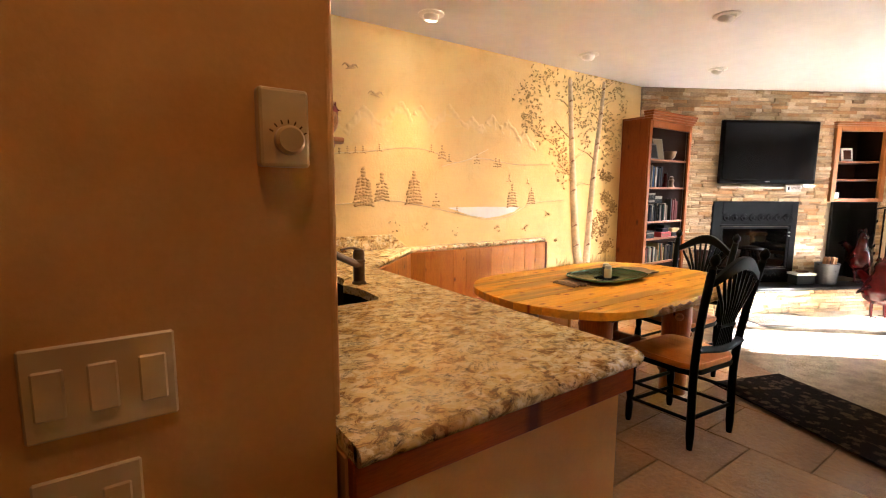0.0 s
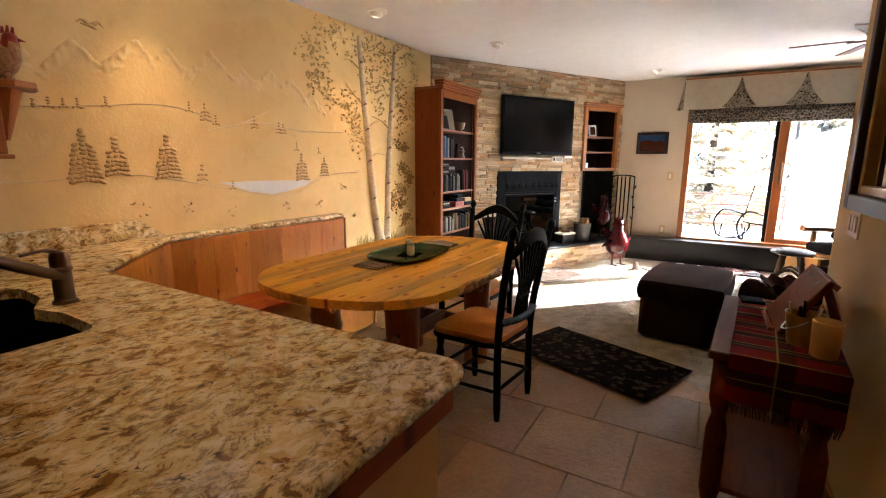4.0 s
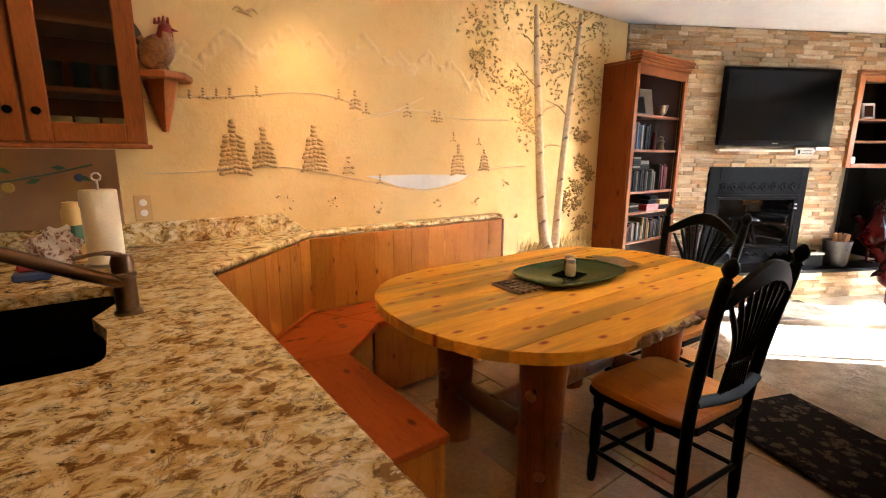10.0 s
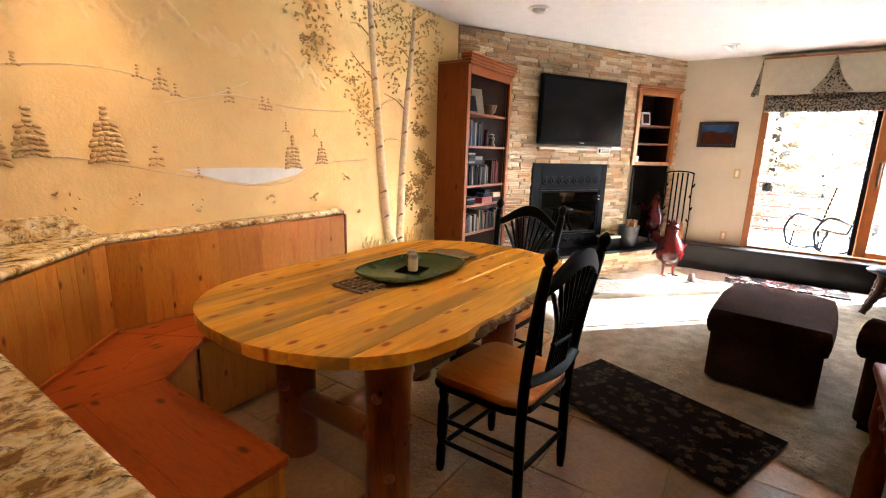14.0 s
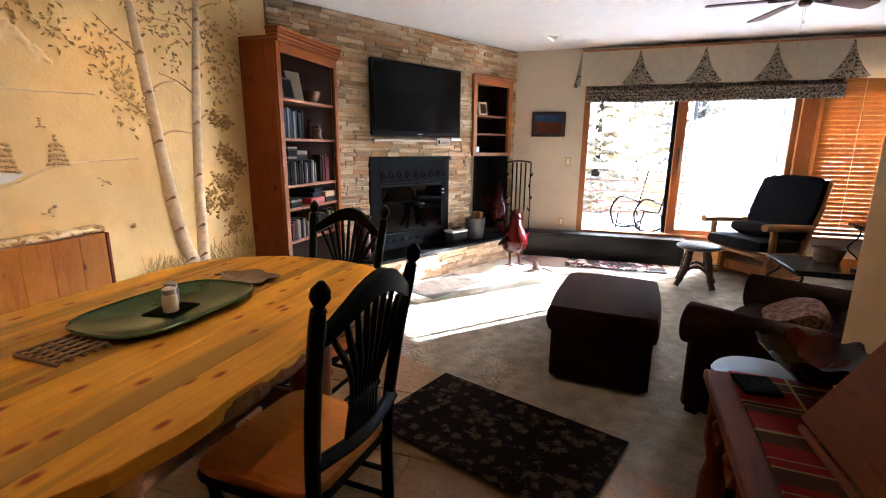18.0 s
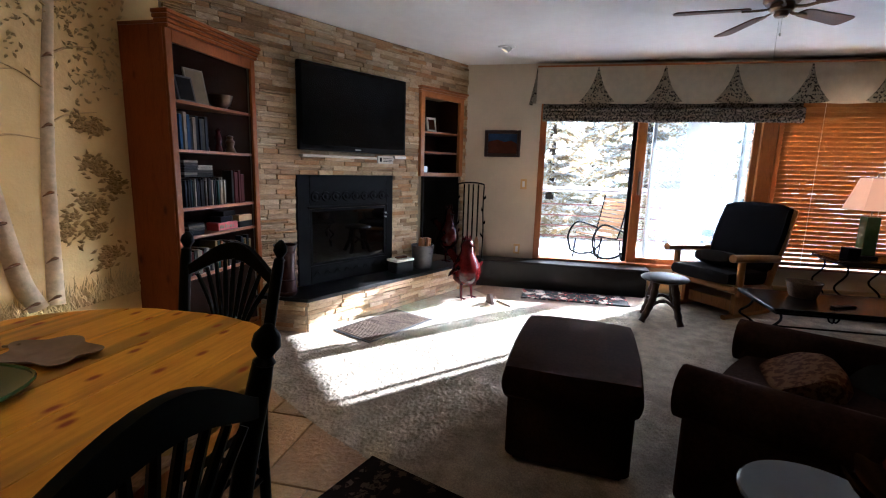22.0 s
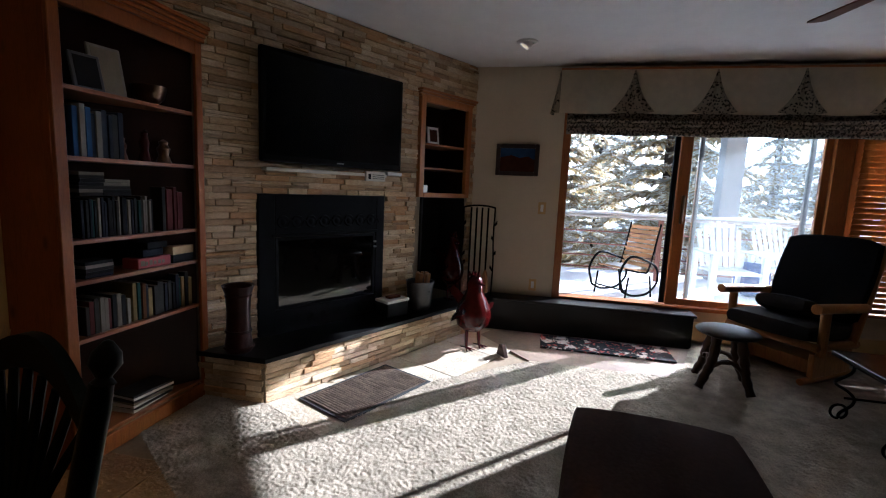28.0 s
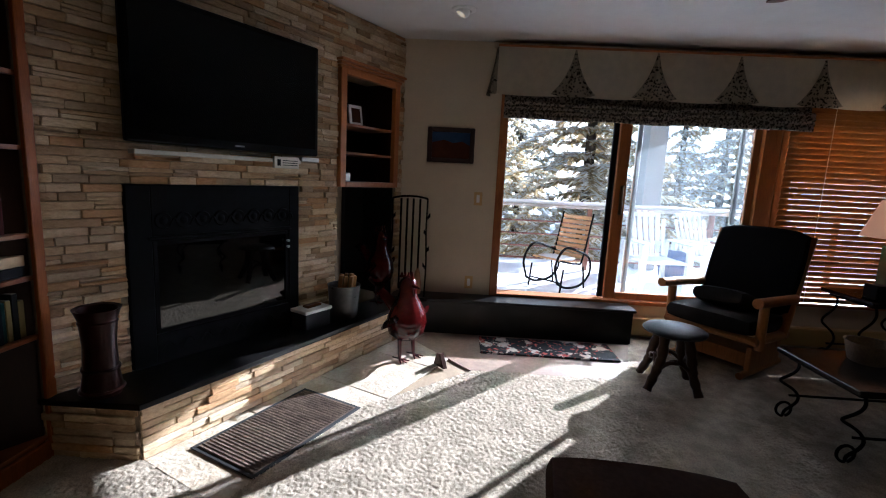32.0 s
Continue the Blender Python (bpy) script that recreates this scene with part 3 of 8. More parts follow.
def curve(points, steps=8):
    """Catmull-Rom through the points."""
    p = [Vector(v) for v in points]
    p = [2 * p[0] - p[1]] + p + [2 * p[-1] - p[-2]]
    out = []
    for i in range(1, len(p) - 2):
        for k in range(steps):
            t = k / steps
            out.append(0.5 * (2 * p[i] + (p[i + 1] - p[i - 1]) * t + (2 * p[i - 1] - 5 * p[i] + 4 * p[i + 1] - p[i + 2]) * t * t + (3 * p[i] - p[i - 1] - 3 * p[i + 1] + p[i + 2]) * t ** 3))
    return out + [p[-2]]


def prism(outline, z0, z1, bevel=0.0, seg=2, bm=None, m=None, rim_only=True):
    """A slab with the given outline."""
    b = bmesh.new()
    low = [b.verts.new((x, y, z0)) for x, y in outline]
    high = [b.verts.new((x, y, z1)) for x, y in outline]
    k = len(outline)
    b.faces.new(low[::-1])
    b.faces.new(high)
    for i in range(k):
        b.faces.new((low[i], low[(i + 1) % k], high[(i + 1) % k], high[i]))
    if bevel:
        flat = [e for e in b.edges if abs(e.verts[0].co.z - e.verts[1].co.z) < 1e-6]
        bmesh.ops.bevel(b, geom=flat if rim_only else b.edges[:], offset=bevel, segments=seg, affect="EDGES", profile=0.5)
    return merge(bm, b, m)


def cushion(sx, sy, sz, bm=None, m=None, puff=0.35, cuts=7):
    """A soft stuffed block, fuller in the middle, standing on z = 0."""
    b = bmesh.new()
    bmesh.ops.create_cube(b, size=2)
    bmesh.ops.subdivide_edges(b, edges=b.edges[:], cuts=cuts, use_grid_fill=True)
    for v in b.verts:
        x, y, z = v.co
        k = 0.09
        fx, fy, fz = 1 - k * (y * y + z * z) / 2, 1 - k * (x * x + z * z) / 2, 1 - puff * (x ** 4 + y ** 4) / 2
        wob = 0.02 * noise.noise(Vector((x * 2 + sx * 7, y * 2 + sy * 3, z)))
        v.co = Vector((x * fx * sx / 2, y * fy * sy / 2, z * fz * sz / 2 * (1 + wob) + sz / 2))
    return merge(bm, b, m)


def wall(name, p, q, thick, z0=0.0, z1=CEIL, mat="drywall", holes=()):
    """A wall from p to q (plan), body to the right of that line; holes: (from, to, low, high) along it. Built of butted blocks."""
    p, q = Vector((*p, 0)), Vector((*q, 0))
    d = (q - p)
    length = d.length
    a = math.degrees(math.atan2(d.y, d.x))
    b = bmesh.new()
    at = 0.0
    for u0, u1, h0, h1 in sorted(holes):
        if u0 > at:
            box(at, -thick, z0, u0, 0, z1, bm=b)
        if h0 > z0:
            box(u0, -thick, z0, u1, 0, h0, bm=b)
        if h1 < z1:
            box(u0, -thick, h1, u1, 0, z1, bm=b)
        at = u1
    if at < length:
        box(at, -thick, z0, length, 0, z1, bm=b)
    bmesh.ops.remove_doubles(b, verts=b.verts, dist=1e-5)
    ob = part(name, b, mat)
    ob.matrix_world = pose(p.x, p.y, 0, 0, 0, a)
    return setting(ob)


# ---- structure ----
MY, WX = 3.889, 8.0
SX, SY, SA = 5.284, 3.889, -30.0
SU = Vector((math.cos(radians(SA)), math.sin(radians(SA)), 0))
SN = Vector((SU.y, -SU.x, 0))
SLEN = (WX - SX) / SU.x
SEND = SY + SLEN * SU.y
ROOM_S, HALL_Y, HALL_X = -3.4, 0.56, 3.61


def on_stone(u, out=0.0, z=0.0):
    """A place on the stone wall: metres along it, out from it, and up."""
    p = Vector((SX, SY, 0)) + u * SU + out * SN
    return (p.x, p.y, z)


wall_north = wall("wall_north", (SX, MY), (-1.6, MY), 0.2, mat="mural")
FIREBOX, NICHE, RECESS = (1.05, 1.905, 0.40, 0.95), (2.42, 3.0, 1.29, 2.10), (2.42, 3.0, 0.29, 1.235)
stone_back = wall("wall_fireplace", (WX, SEND), (SX, SY), 0.42, mat="mortar", holes=[(SLEN - u1, SLEN - u0, a, b) for u0, u1, a, b in (FIREBOX,)] + [(SLEN - 3.0, SLEN - 2.42, 0.29, 2.10)])
outer = setting(part("wall_fireplace_back", box(0, 0.43, 0, SLEN + 0.4, 0.5, CEIL), "soot_and_shade"))
outer.matrix_world = pose(SX, SY, 0, 0, 0, SA)
wall_east = wall("wall_east", (WX, ROOM_S), (WX, SEND), 0.22, holes=[(0.35, -1.0 - ROOM_S, 0.42, 2.2), (-0.90 - ROOM_S, 1.47 - ROOM_S, 0.30, 2.3)])
# south, return and west walls are unseen, darkened to cut bounced light
wall_south = wall("wall_south", (HALL_X - 0.12, ROOM_S), (WX + 0.22, ROOM_S), 0.2, mat="unseen_dim_wall")
wall_hall_end = wall("wall_hall_return", (HALL_X, ROOM_S), (HALL_X, HALL_Y - 0.12), -0.12, mat="unseen_dim_wall")
# console wall: lamplight is mixed into its base colour
wall_hall_south = wall("wall_hall_south", (-1.6, HALL_Y), (HALL_X, HALL_Y), 0.12, mat="lamplit_wall")
wall_hall_north = wall("wall_hall_north", (0.766, 1.57), (-1.6, 1.57), 0.12, mat="hall_wall")
wall_west = wall("wall_west", (-1.6, MY + 0.2), (-1.6, HALL_Y - 0.12), -0.2, mat="unseen_dim_wall")
wall_west.matrix_world = pose(-1.8, MY + 0.2, 0, 0, 0, -90)
pony = setting(part("wall_under_counter", box(0.783, 1.571, 0, 1.60, 1.69, 0.875, 0.004), "hall_wall"))
pony_side = setting(part("wall_under_counter_side", box(1.50, 1.692, 0, 1.60, 3.2, 0.875), "hall_wall"))
ceiling = setting(part("ceiling", box(-1.8, ROOM_S - 0.2, CEIL, WX + 0.22, MY + 0.2, CEIL + 0.15), "ceiling"))
floor = setting(part("floor", box(-1.8, ROOM_S - 0.2, -0.15, WX + 0.22, MY + 0.2, -0.012), "grout"))

# skirting boards and the shadow-line moulding over the window wall
setting(part("baseboard", box(-1.6, HALL_Y, 0, HALL_X, HALL_Y + 0.014, 0.09, 0.003), "trim_wood"))
setting(part("trim", box(WX - 0.02, ROOM_S, 2.455, WX, 1.56, CEIL, 0.004), "drywall"))

# raised step below the sliding door
step = setting(part("floor_step", box(7.77, 0.24, 0.0, WX - 0.001, 2.34, 0.285), "slab"))
step_top = setting(part("floor_step_top", box(7.745, 0.22, 0.287, WX - 0.001, 2.34, 0.312, 0.006), "slab"))
baseboard_heater = setting(part("trim_heater", box(7.93, ROOM_S + 0.1, 0.03, WX - 0.001, 0.2, 0.2, 0.01), "ivory"))

# hearth: core, black slab and its split-stone face
HEARTH_OUT, HEARTH_Z = 0.44, 0.287


def hearth_outline(grow=0.0):
    n = Vector((-0.457, -0.889)) * grow
    return [(5.77 - grow, 3.60), (5.78 - grow, 3.165 + n.y), (7.50, 2.283 + n.y), (7.745, 2.10 + n.y), (7.745, 2.2), on_stone(2.95, 0)[:2]]


hearth = setting(part("hearth", prism(hearth_outline(), 0, HEARTH_Z - 0.032), "mortar"))
hearth_slab = setting(part("hearth_slab", prism(hearth_outline(0.03), HEARTH_Z - 0.03, HEARTH_Z, 0.006), "slab"))


# ---- floor finishes ----
CARPET = [(5.30, 3.575), (4.56, 2.45), (3.52, 0.50), (3.73, 0.5), (3.73, ROOM_S), (7.92, ROOM_S), (7.92, 0.20), (7.30, 0.42), (7.0, 0.62), (7.0, 1.62), (6.40, 2.26), (5.70, 2.60), (5.52, 2.66), (5.765, 3.14), (5.768, 3.45), (5.768, 3.575)]


def inside(poly, xs, ys):
    ok = np.zeros(xs.shape, bool)
    for (xa, ya), (xb, yb) in zip(poly, poly[1:] + poly[:1]):
        if ya != yb:
            hit = ((ya > ys) != (yb > ys)) & (xs < (xb - xa) * (ys - ya) / (yb - ya) + xa)
            ok ^= hit
    return ok


def tufted_carpet():
    """Cut pile: a fine net of uneven tufts."""
    step_m = 0.0078
    gx, gy = np.arange(3.4, 7.94, step_m), np.arange(-1.6, 3.62, step_m)
    rng = np.random.RandomState(3)
    X, Y = np.meshgrid(gx, gy, indexing="ij")
    Z = 0.004 + 0.0080 * rng.rand(*X.shape)
    X2, Y2 = X + step_m * 0.5 * (rng.rand(*X.shape) - 0.5), Y + step_m * 0.5 * (rng.rand(*X.shape) - 0.5)
    keep = inside(CARPET, X[:-1, :-1] + step_m / 2, Y[:-1, :-1] + step_m / 2)
    ids = np.arange(X.size).reshape(X.shape)
    quads = np.stack([ids[:-1, :-1], ids[1:, :-1], ids[1:, 1:], ids[:-1, 1:]], -1)[keep]
    used = np.unique(quads)
    remap = np.full(X.size, -1)
    remap[used] = np.arange(used.size)
    verts = np.stack([X2.ravel(), Y2.ravel(), Z.ravel()], -1)[used]
    me = bpy.data.meshes.new("carpet")
    me.from_pydata(verts.tolist(), [], remap[quads].tolist())
    me.polygons.foreach_set("use_smooth", [True] * len(me.polygons))
    me.materials.append(M["carpet"])
    return tagged(new("carpet", me), "beige cut-pile carpet, sunlit near the door", "carpet", kind="structure")


tufted_carpet()
setting(part("carpet_rest", box(3.73, ROOM_S, -0.012, 7.92, -1.6, 0.006), "carpet"))
setting(part("floor_brown_tile", prism([(7.0, 1.62), (7.0, 0.62), (7.30, 0.42), (7.77, 0.24), (7.77, 1.98), (7.55, 2.1)], -0.012, 0.001), "brown_tile"))

SLATE_X, SLATE_Y, JOINT = 0.50, 0.488, 0.006


def slab_tile(x0, y0, x1, y1, jitter=0.003):
    b = box(x0, y0, -0.012, x1, y1, 0.0, 0.003)
    for v in b.verts:
        if v.co.z > -0.004:
            v.co.z += random.uniform(-1, 1) * jitter * 0.3 - 0.001
    return b


def slate_floor():
    """Square slate laid in staggered columns; the pieces end under the carpet."""
    for i in range(-6, 8):
        x0 = 3.133 + (i - 1) * SLATE_X + JOINT / 2
        shift = 0.0 if i % 2 else -0.223
        for j in range(-4, 6):
            y0 = 1.513 + j * SLATE_Y + shift + JOINT / 2
            x1, y1 = x0 + SLATE_X - JOINT, y0 + SLATE_Y - JOINT
            cx, cy = (x0 + x1) / 2, (y0 + y1) / 2
            if y1 < HALL_Y or y0 > MY - 0.02 or x0 > 5.0 or cx > 5.2 or (cx > 4.0 and cx > 4.9 + (cy - 2.45) * 0.54):
                continue
            part("tile", slab_tile(x0, max(y0, HALL_Y + 0.015), x1, min(y1, MY - 0.002)), "slate", floor)


def hearth_tiles():
    """A single course of pale slate between hearth and carpet."""
    for k in range(4):
        u0, u1 = 0.58 + k * 0.56, 0.58 + (k + 1) * 0.56 - JOINT
        a, d = Vector((5.78, 3.155)), Vector((0.889, -0.457))
        q = Vector((-0.457, -0.889))
        pts = [tuple(a + d * (u - 0.58) + q * o) for u, o in ((u0, 0), (u1, 0), (u1, 0.56), (u0, 0.56))]
        part("tile", prism(pts, -0.012, 0.0, 0.003, 1), "hearth_slate", floor)


# ---- sliding door, window and their dressings ----
def sliding_door():
    door = setting(thing("door_1", "", "", (WX, 0, 0)))
    y0, y1, z0, z1 = -0.90, 1.47, 0.30, 2.3
    for name, b in (("jamb", box(-0.02, y1 - 0.07, z0, 0.12, y1, z1, 0.004)), ("jamb", box(-0.02, y0, z0, 0.12, y0 + 0.14, z1, 0.004)), ("head", box(-0.02, y0 + 0.14, z1 - 0.06, 0.12, y1 - 0.07, z1, 0.004)), ("sill", box(-0.02, y0 + 0.14, z0, 0.14, y1 - 0.07, z0 + 0.035, 0.004))):
        part(name, b, "trim_wood", door)
    # fixed leaf and the sliding leaf, pushed open behind it
    leaf = part("door_leaf", box(0.02, 0.33, z0 + 0.04, 0.06, 0.43, z1 - 0.06, 0.004), "trim_wood", door, "honey oak stile of the sliding leaf")
    for b in (box(0.02, y0 + 0.14, z0 + 0.04, 0.06, y0 + 0.2, z1 - 0.06, 0.004), box(0.02, y0 + 0.2, z0 + 0.04, 0.06, 0.33, z0 + 0.1, 0.004), box(0.02, y0 + 0.2, z1 - 0.12, 0.06, 0.33, z1 - 0.06, 0.004)):
        part("rail", b, "trim_wood", leaf)
    pane = part("pane", box(0.037, y0 + 0.2, z0 + 0.1, 0.042, 0.33, z1 - 0.12), "dusty_glass", leaf)
    pane.visible_shadow = False
    part("screen_stile", box(0.07, 0.42, z0 + 0.04, 0.10, 0.47, z1 - 0.06, 0.003), "black", door, "black stile of the insect screen")
    part("door_handle", box(0.055, 0.435, 1.15, 0.07, 0.46, 1.38, 0.005), "black", door)
    part("door_handle", box(-0.012, 0.355, 1.1, 0.02, 0.385, 1.36, 0.008), "bronze", leaf)
    part("screen_frame", box(0.07, -0.66, z0 + 0.05, 0.10, -0.62, z1 - 0.06, 0.003), "steel", door, "grey metal edge")
    part("screen_frame", box(0.07, 0.22, z0 + 0.05, 0.10, 0.26, z1 - 0.06, 0.003), "steel", door, "grey metal edge")


def blind_window():
    win = setting(thing("window_1", "", "", (WX, 0, 0)))
    y0, y1, z0, z1 = ROOM_S + 0.35, -1.0, 0.42, 2.2
    part("window_frame", box(-0.02, y1 - 0.03, z0, 0.1, y1, z1, 0.004), "trim_wood", win)
    part("window_frame", box(-0.02, y0, z0, 0.1, y0 + 0.05, z1, 0.004), "trim_wood", win)
    part("window_frame", box(-0.02, y0 + 0.05, z1 - 0.05, 0.1, y1 - 0.03, z1, 0.004), "trim_wood", win)
    part("casing", box(-0.024, y1 + 0.002, z0 - 0.1, -0.001, -0.902, z1 + 0.1, 0.004), "trim_wood", win)
    part("window_sill", box(-0.06, y0 - 0.02, z0 - 0.03, 0.1, y1 + 0.02, z0, 0.006), "trim_wood", win)
    pane = part("pane", box(0.08, y0 + 0.05, z0, 0.085, y1 - 0.03, z1 - 0.05), "glass", win)
    pane.visible_shadow = False
    blind = thing("window_blind", "closed honey-coloured wooden venetian blind over the window", "blind", (WX - 0.03, 0, 0))
    me = None
    for k in range(36):
        z = z0 + 0.03 + k * 0.047
        if me is None:
            first = part("slat", box(-0.0255, y0 + 0.06, -0.0015, 0.0255, y1 + 0.07, 0.0015, 0.001), "blind", blind)
            me = first.data
            first.matrix_basis = pose(-0.03, 0, z, 0, 63, 0)
        else:
            s = new("slat", me)
            s.parent = blind
            s.matrix_basis = pose(-0.03, 0, z, 0, 63 + random.uniform(-0.8, 0.8), 0)
    for y in (-1.25, -1.85, -2.6):
        part("cord", rod((-0.062, y, z0), (-0.062, y, z1 - 0.05), 0.0015, seg=5), "cream", blind)
    part("head_rail", box(-0.06, y0 + 0.06, z1 - 0.09, 0.01, y1 - 0.035, z1 - 0.05, 0.003), "trim_wood", blind)


VAL_X, VAL_TOP, VAL_LOW = 7.87, 2.435, 2.06
PLEATS = [0.903 - 0.6555 * k for k in range(6)]


def valance():
    v = thing("window_valance", "cream cloth valance with dark figured pleats hung across the window wall", "valance", (VAL_X, 0, 0))
    part("board", box(-0.005, ROOM_S + 0.3, VAL_TOP - 0.004, 0.12, 1.53, VAL_TOP + 0.016, 0.003), "trim_wood", v)
    ends = [1.53] + PLEATS
    for a, c in zip(ends, ends[1:]):
        # a panel of cloth whose lower corners are drawn back at each pleat
        b = bmesh.new()
        n, rows = 14, 6
        grid = []
        for i in range(n + 1):
            s = i / n
            col = []
            for r in range(rows + 1):
                q = r / rows
                edge = 0.085 * (1 - q)
                lo, hi = c + (edge if c != ends[-1] else 0), a - (edge if a != 1.53 else 0)
                sag = 0.012 * math.sin(math.pi * s) * (1 - q)
                col.append(b.verts.new((-0.004 - 0.012 * math.sin(math.pi * s) * (1 - q), hi + (lo - hi) * s, VAL_LOW + (VAL_TOP - 0.004 - VAL_LOW) * q - sag)))
            grid.append(col)
        for i in range(n):
            for r in range(rows):
                b.faces.new((grid[i][r], grid[i + 1][r], grid[i + 1][r + 1], grid[i][r + 1]))
        bmesh.ops.solidify(b, geom=b.faces[:], thickness=0.006)
        part("panel", b, "cream", v, smooth=True)
    for y in PLEATS:
        # two flared lobes of figured cloth meeting in a fold
        b = bmesh.new()
        rows = []
        for r in range(9):
            q = r / 8
            half = 0.006 + 0.175 * (0.45 * q + 0.55 * q ** 2.6)
            z = VAL_TOP - 0.012 - (VAL_TOP - VAL_LOW - 0.005) * q
            rows.append([b.verts.new((-0.012 - 0.03 * q * (1 - abs(abs(u) - 0.5) * 1.6), y + half * u, z + 0.05 * q * q * max(0.0, abs(u) - 0.6))) for u in (-1, -0.75, -0.5, -0.25, 0, 0.25, 0.5, 0.75, 1)])
        for p, q in zip(rows, rows[1:]):
            for k in range(8):
                b.faces.new((p[k], p[k + 1], q[k + 1], q[k]))
        bmesh.ops.solidify(b, geom=b.faces[:], thickness=0.004)
        part("pleat", b, "toile", v, "dark figured cloth gusset", True)
    b = bmesh.new()
    rows = []
    for r in range(7):
        q = r / 6
        z = VAL_TOP - 0.012 - (VAL_TOP - VAL_LOW - 0.005) * q
        rows.append([b.verts.new((x, y, z)) for x, y in ((-0.012 - 0.02 * q, 1.528), (-0.006 - 0.012 * q, 1.535 + 0.05 * q ** 1.3), (0.05, 1.54 + 0.07 * q ** 1.3), (0.115, 1.54 + 0.03 * q))])
    for p, q in zip(rows, rows[1:]):
        for k in range(3):
            b.faces.new((p[k], p[k + 1], q[k + 1], q[k]))
    bmesh.ops.solidify(b, geom=b.faces[:], thickness=0.004)
    part("pleat", b, "toile", v, "dark figured cloth gusset", True)
    shade = thing("roman_shade", "drawn-up roman shade of dark figured cloth over the sliding door", "shade", (7.93, 0, 0))
    part("backing", box(-0.012, -1.06, 1.93, -0.004, 1.45, 2.42, 0.002), "shade_cloth", shade)
    for k in range(4):
        z = 1.90 + 0.034 * k
        pts = [(-0.03 + 0.006 * math.sin(9 * s + k), 1.45 - 2.52 * s, z + 0.012 * (0.5 - abs(s - 0.5)) * -1 + 0.004 * math.sin(23 * s + 2 * k)) for s in (i / 30 for i in range(31))]
        part("fold", sweep(pts, 0.024 - 0.002 * k, 8, squash=1.35), "shade_cloth", shade, smooth=True)


sliding_door()
blind_window()
valance()


# ---- kitchen counter and the built-in bench ----
TOP = 0.915


def rounded(outline, radius, which, steps=5):
    """The outline with the corners in which rounded off."""
    out, k = [], len(outline)
    for i, p in enumerate(outline):
        if i not in which:
            out.append(p)
            continue
        p, a, c = Vector(p), Vector(outline[i - 1]), Vector(outline[(i + 1) % k])
        s, e = p + (a - p).normalized() * radius, p + (c - p).normalized() * radius
        for j in range(steps + 1):
            t = j / steps
            q = (1 - t) ** 2 * s + 2 * t * (1 - t) * p + t * t * e
            out.append((q.x, q.y))
    return out


def kitchen_counter():
    c = thing("kitchen_counter", "speckled tan and black granite worktop with a rounded nose", "counter")
    edge = [(0.785, 1.525), (1.635, 1.525), (1.635, 3.215), (2.245, 3.815), (3.73, 3.815)]
    sink = rounded([(0.84, 2.455), (1.32, 2.455), (1.325, 2.68), (1.295, 2.80), (1.355, 2.93), (1.365, 3.15), (0.84, 3.15)], 0.06, {0, 1, 5, 6})
    outer_line = [(0.785, 1.525), *rounded(edge, 0.05, {1})[1:-1], (3.73, 3.815), (3.73, MY - 0.002), (-1.2, MY - 0.002), (-1.2, 3.25), (0.70, 3.25), (0.70, 1.70), (0.785, 1.70)]
    # worktop in butted slabs round the sink opening
    b = bmesh.new()
    ov = [b.verts.new((x, y, TOP)) for x, y in outer_line]
    iv = [b.verts.new((x, y, TOP)) for x, y in sink]
    eds = [b.edges.new((p, q)) for loop in (ov, iv) for p, q in zip(loop, loop[1:] + loop[:1])]
    bmesh.ops.triangle_fill(b, edges=eds, use_beauty=True)
    geom = bmesh.ops.extrude_face_region(b, geom=b.faces[:])
    bmesh.ops.translate(b, verts=[v for v in geom["geom"] if isinstance(v, bmesh.types.BMVert)], vec=(0, 0, -0.035))
    part("slab", b, "granite", c)
    nose = rounded(edge, 0.05, {1})
    part("nose", sweep([(x, y, TOP - 0.0178) for x, y in nose], 0.0172, 12), "granite", c, smooth=True)
    part("backsplash", prism([(-1.2, 0.0), (2.27, 0.0), (2.14, 0.105), (-1.2, 0.105)], 0, 0.02, 0.003, 1, m=Matrix(((1, 0, 0, 0), (0, 0, -1, MY - 0.002), (0, 1, 0, TOP + 0.001), (0, 0, 0, 1)))), "granite", c)
    part("trim_board", box(0.785, 1.542, 0.80, 1.62, 1.57, 0.878, 0.004), "pine_x", c, "red-brown wooden trim under the stone")
    basin = thing("sink", "black composite undermount sink in the stone worktop", "sink")
    b = bmesh.new()
    lv = [[b.verts.new((1.07 + (x - 1.07) * k, 2.80 + (y - 2.80) * k, z)) for x, y in sink] for k, z in ((1.02, TOP - 0.036), (0.97, TOP - 0.12), (0.92, TOP - 0.2))]
    for p, q in zip(lv, lv[1:]):
        for i in range(len(sink)):
            b.faces.new((p[i], p[(i + 1) % len(sink)], q[(i + 1) % len(sink)], q[i]))
    b.faces.new(lv[-1])
    bmesh.ops.solidify(b, geom=b.faces[:], thickness=0.008)
    part("bowl", b, "black", basin)
    part("drain", lathe([(0.045, 0), (0.045, 0.006), (0.03, 0.006), (0.02, 0.002)], m=Matrix.Translation((1.07, 2.72, TOP - 0.198))), "steel", basin)
    cab = thing("base_cabinet", "knotty pine kitchen cabinet under the worktop", "cabinet")
    part("body", box(0.80, 1.70, 0.0, 1.495, 2.40, 0.875), "pine", cab)
    part("body", box(-1.2, 3.30, 0.0, 1.495, 3.87, 0.875), "pine", cab)


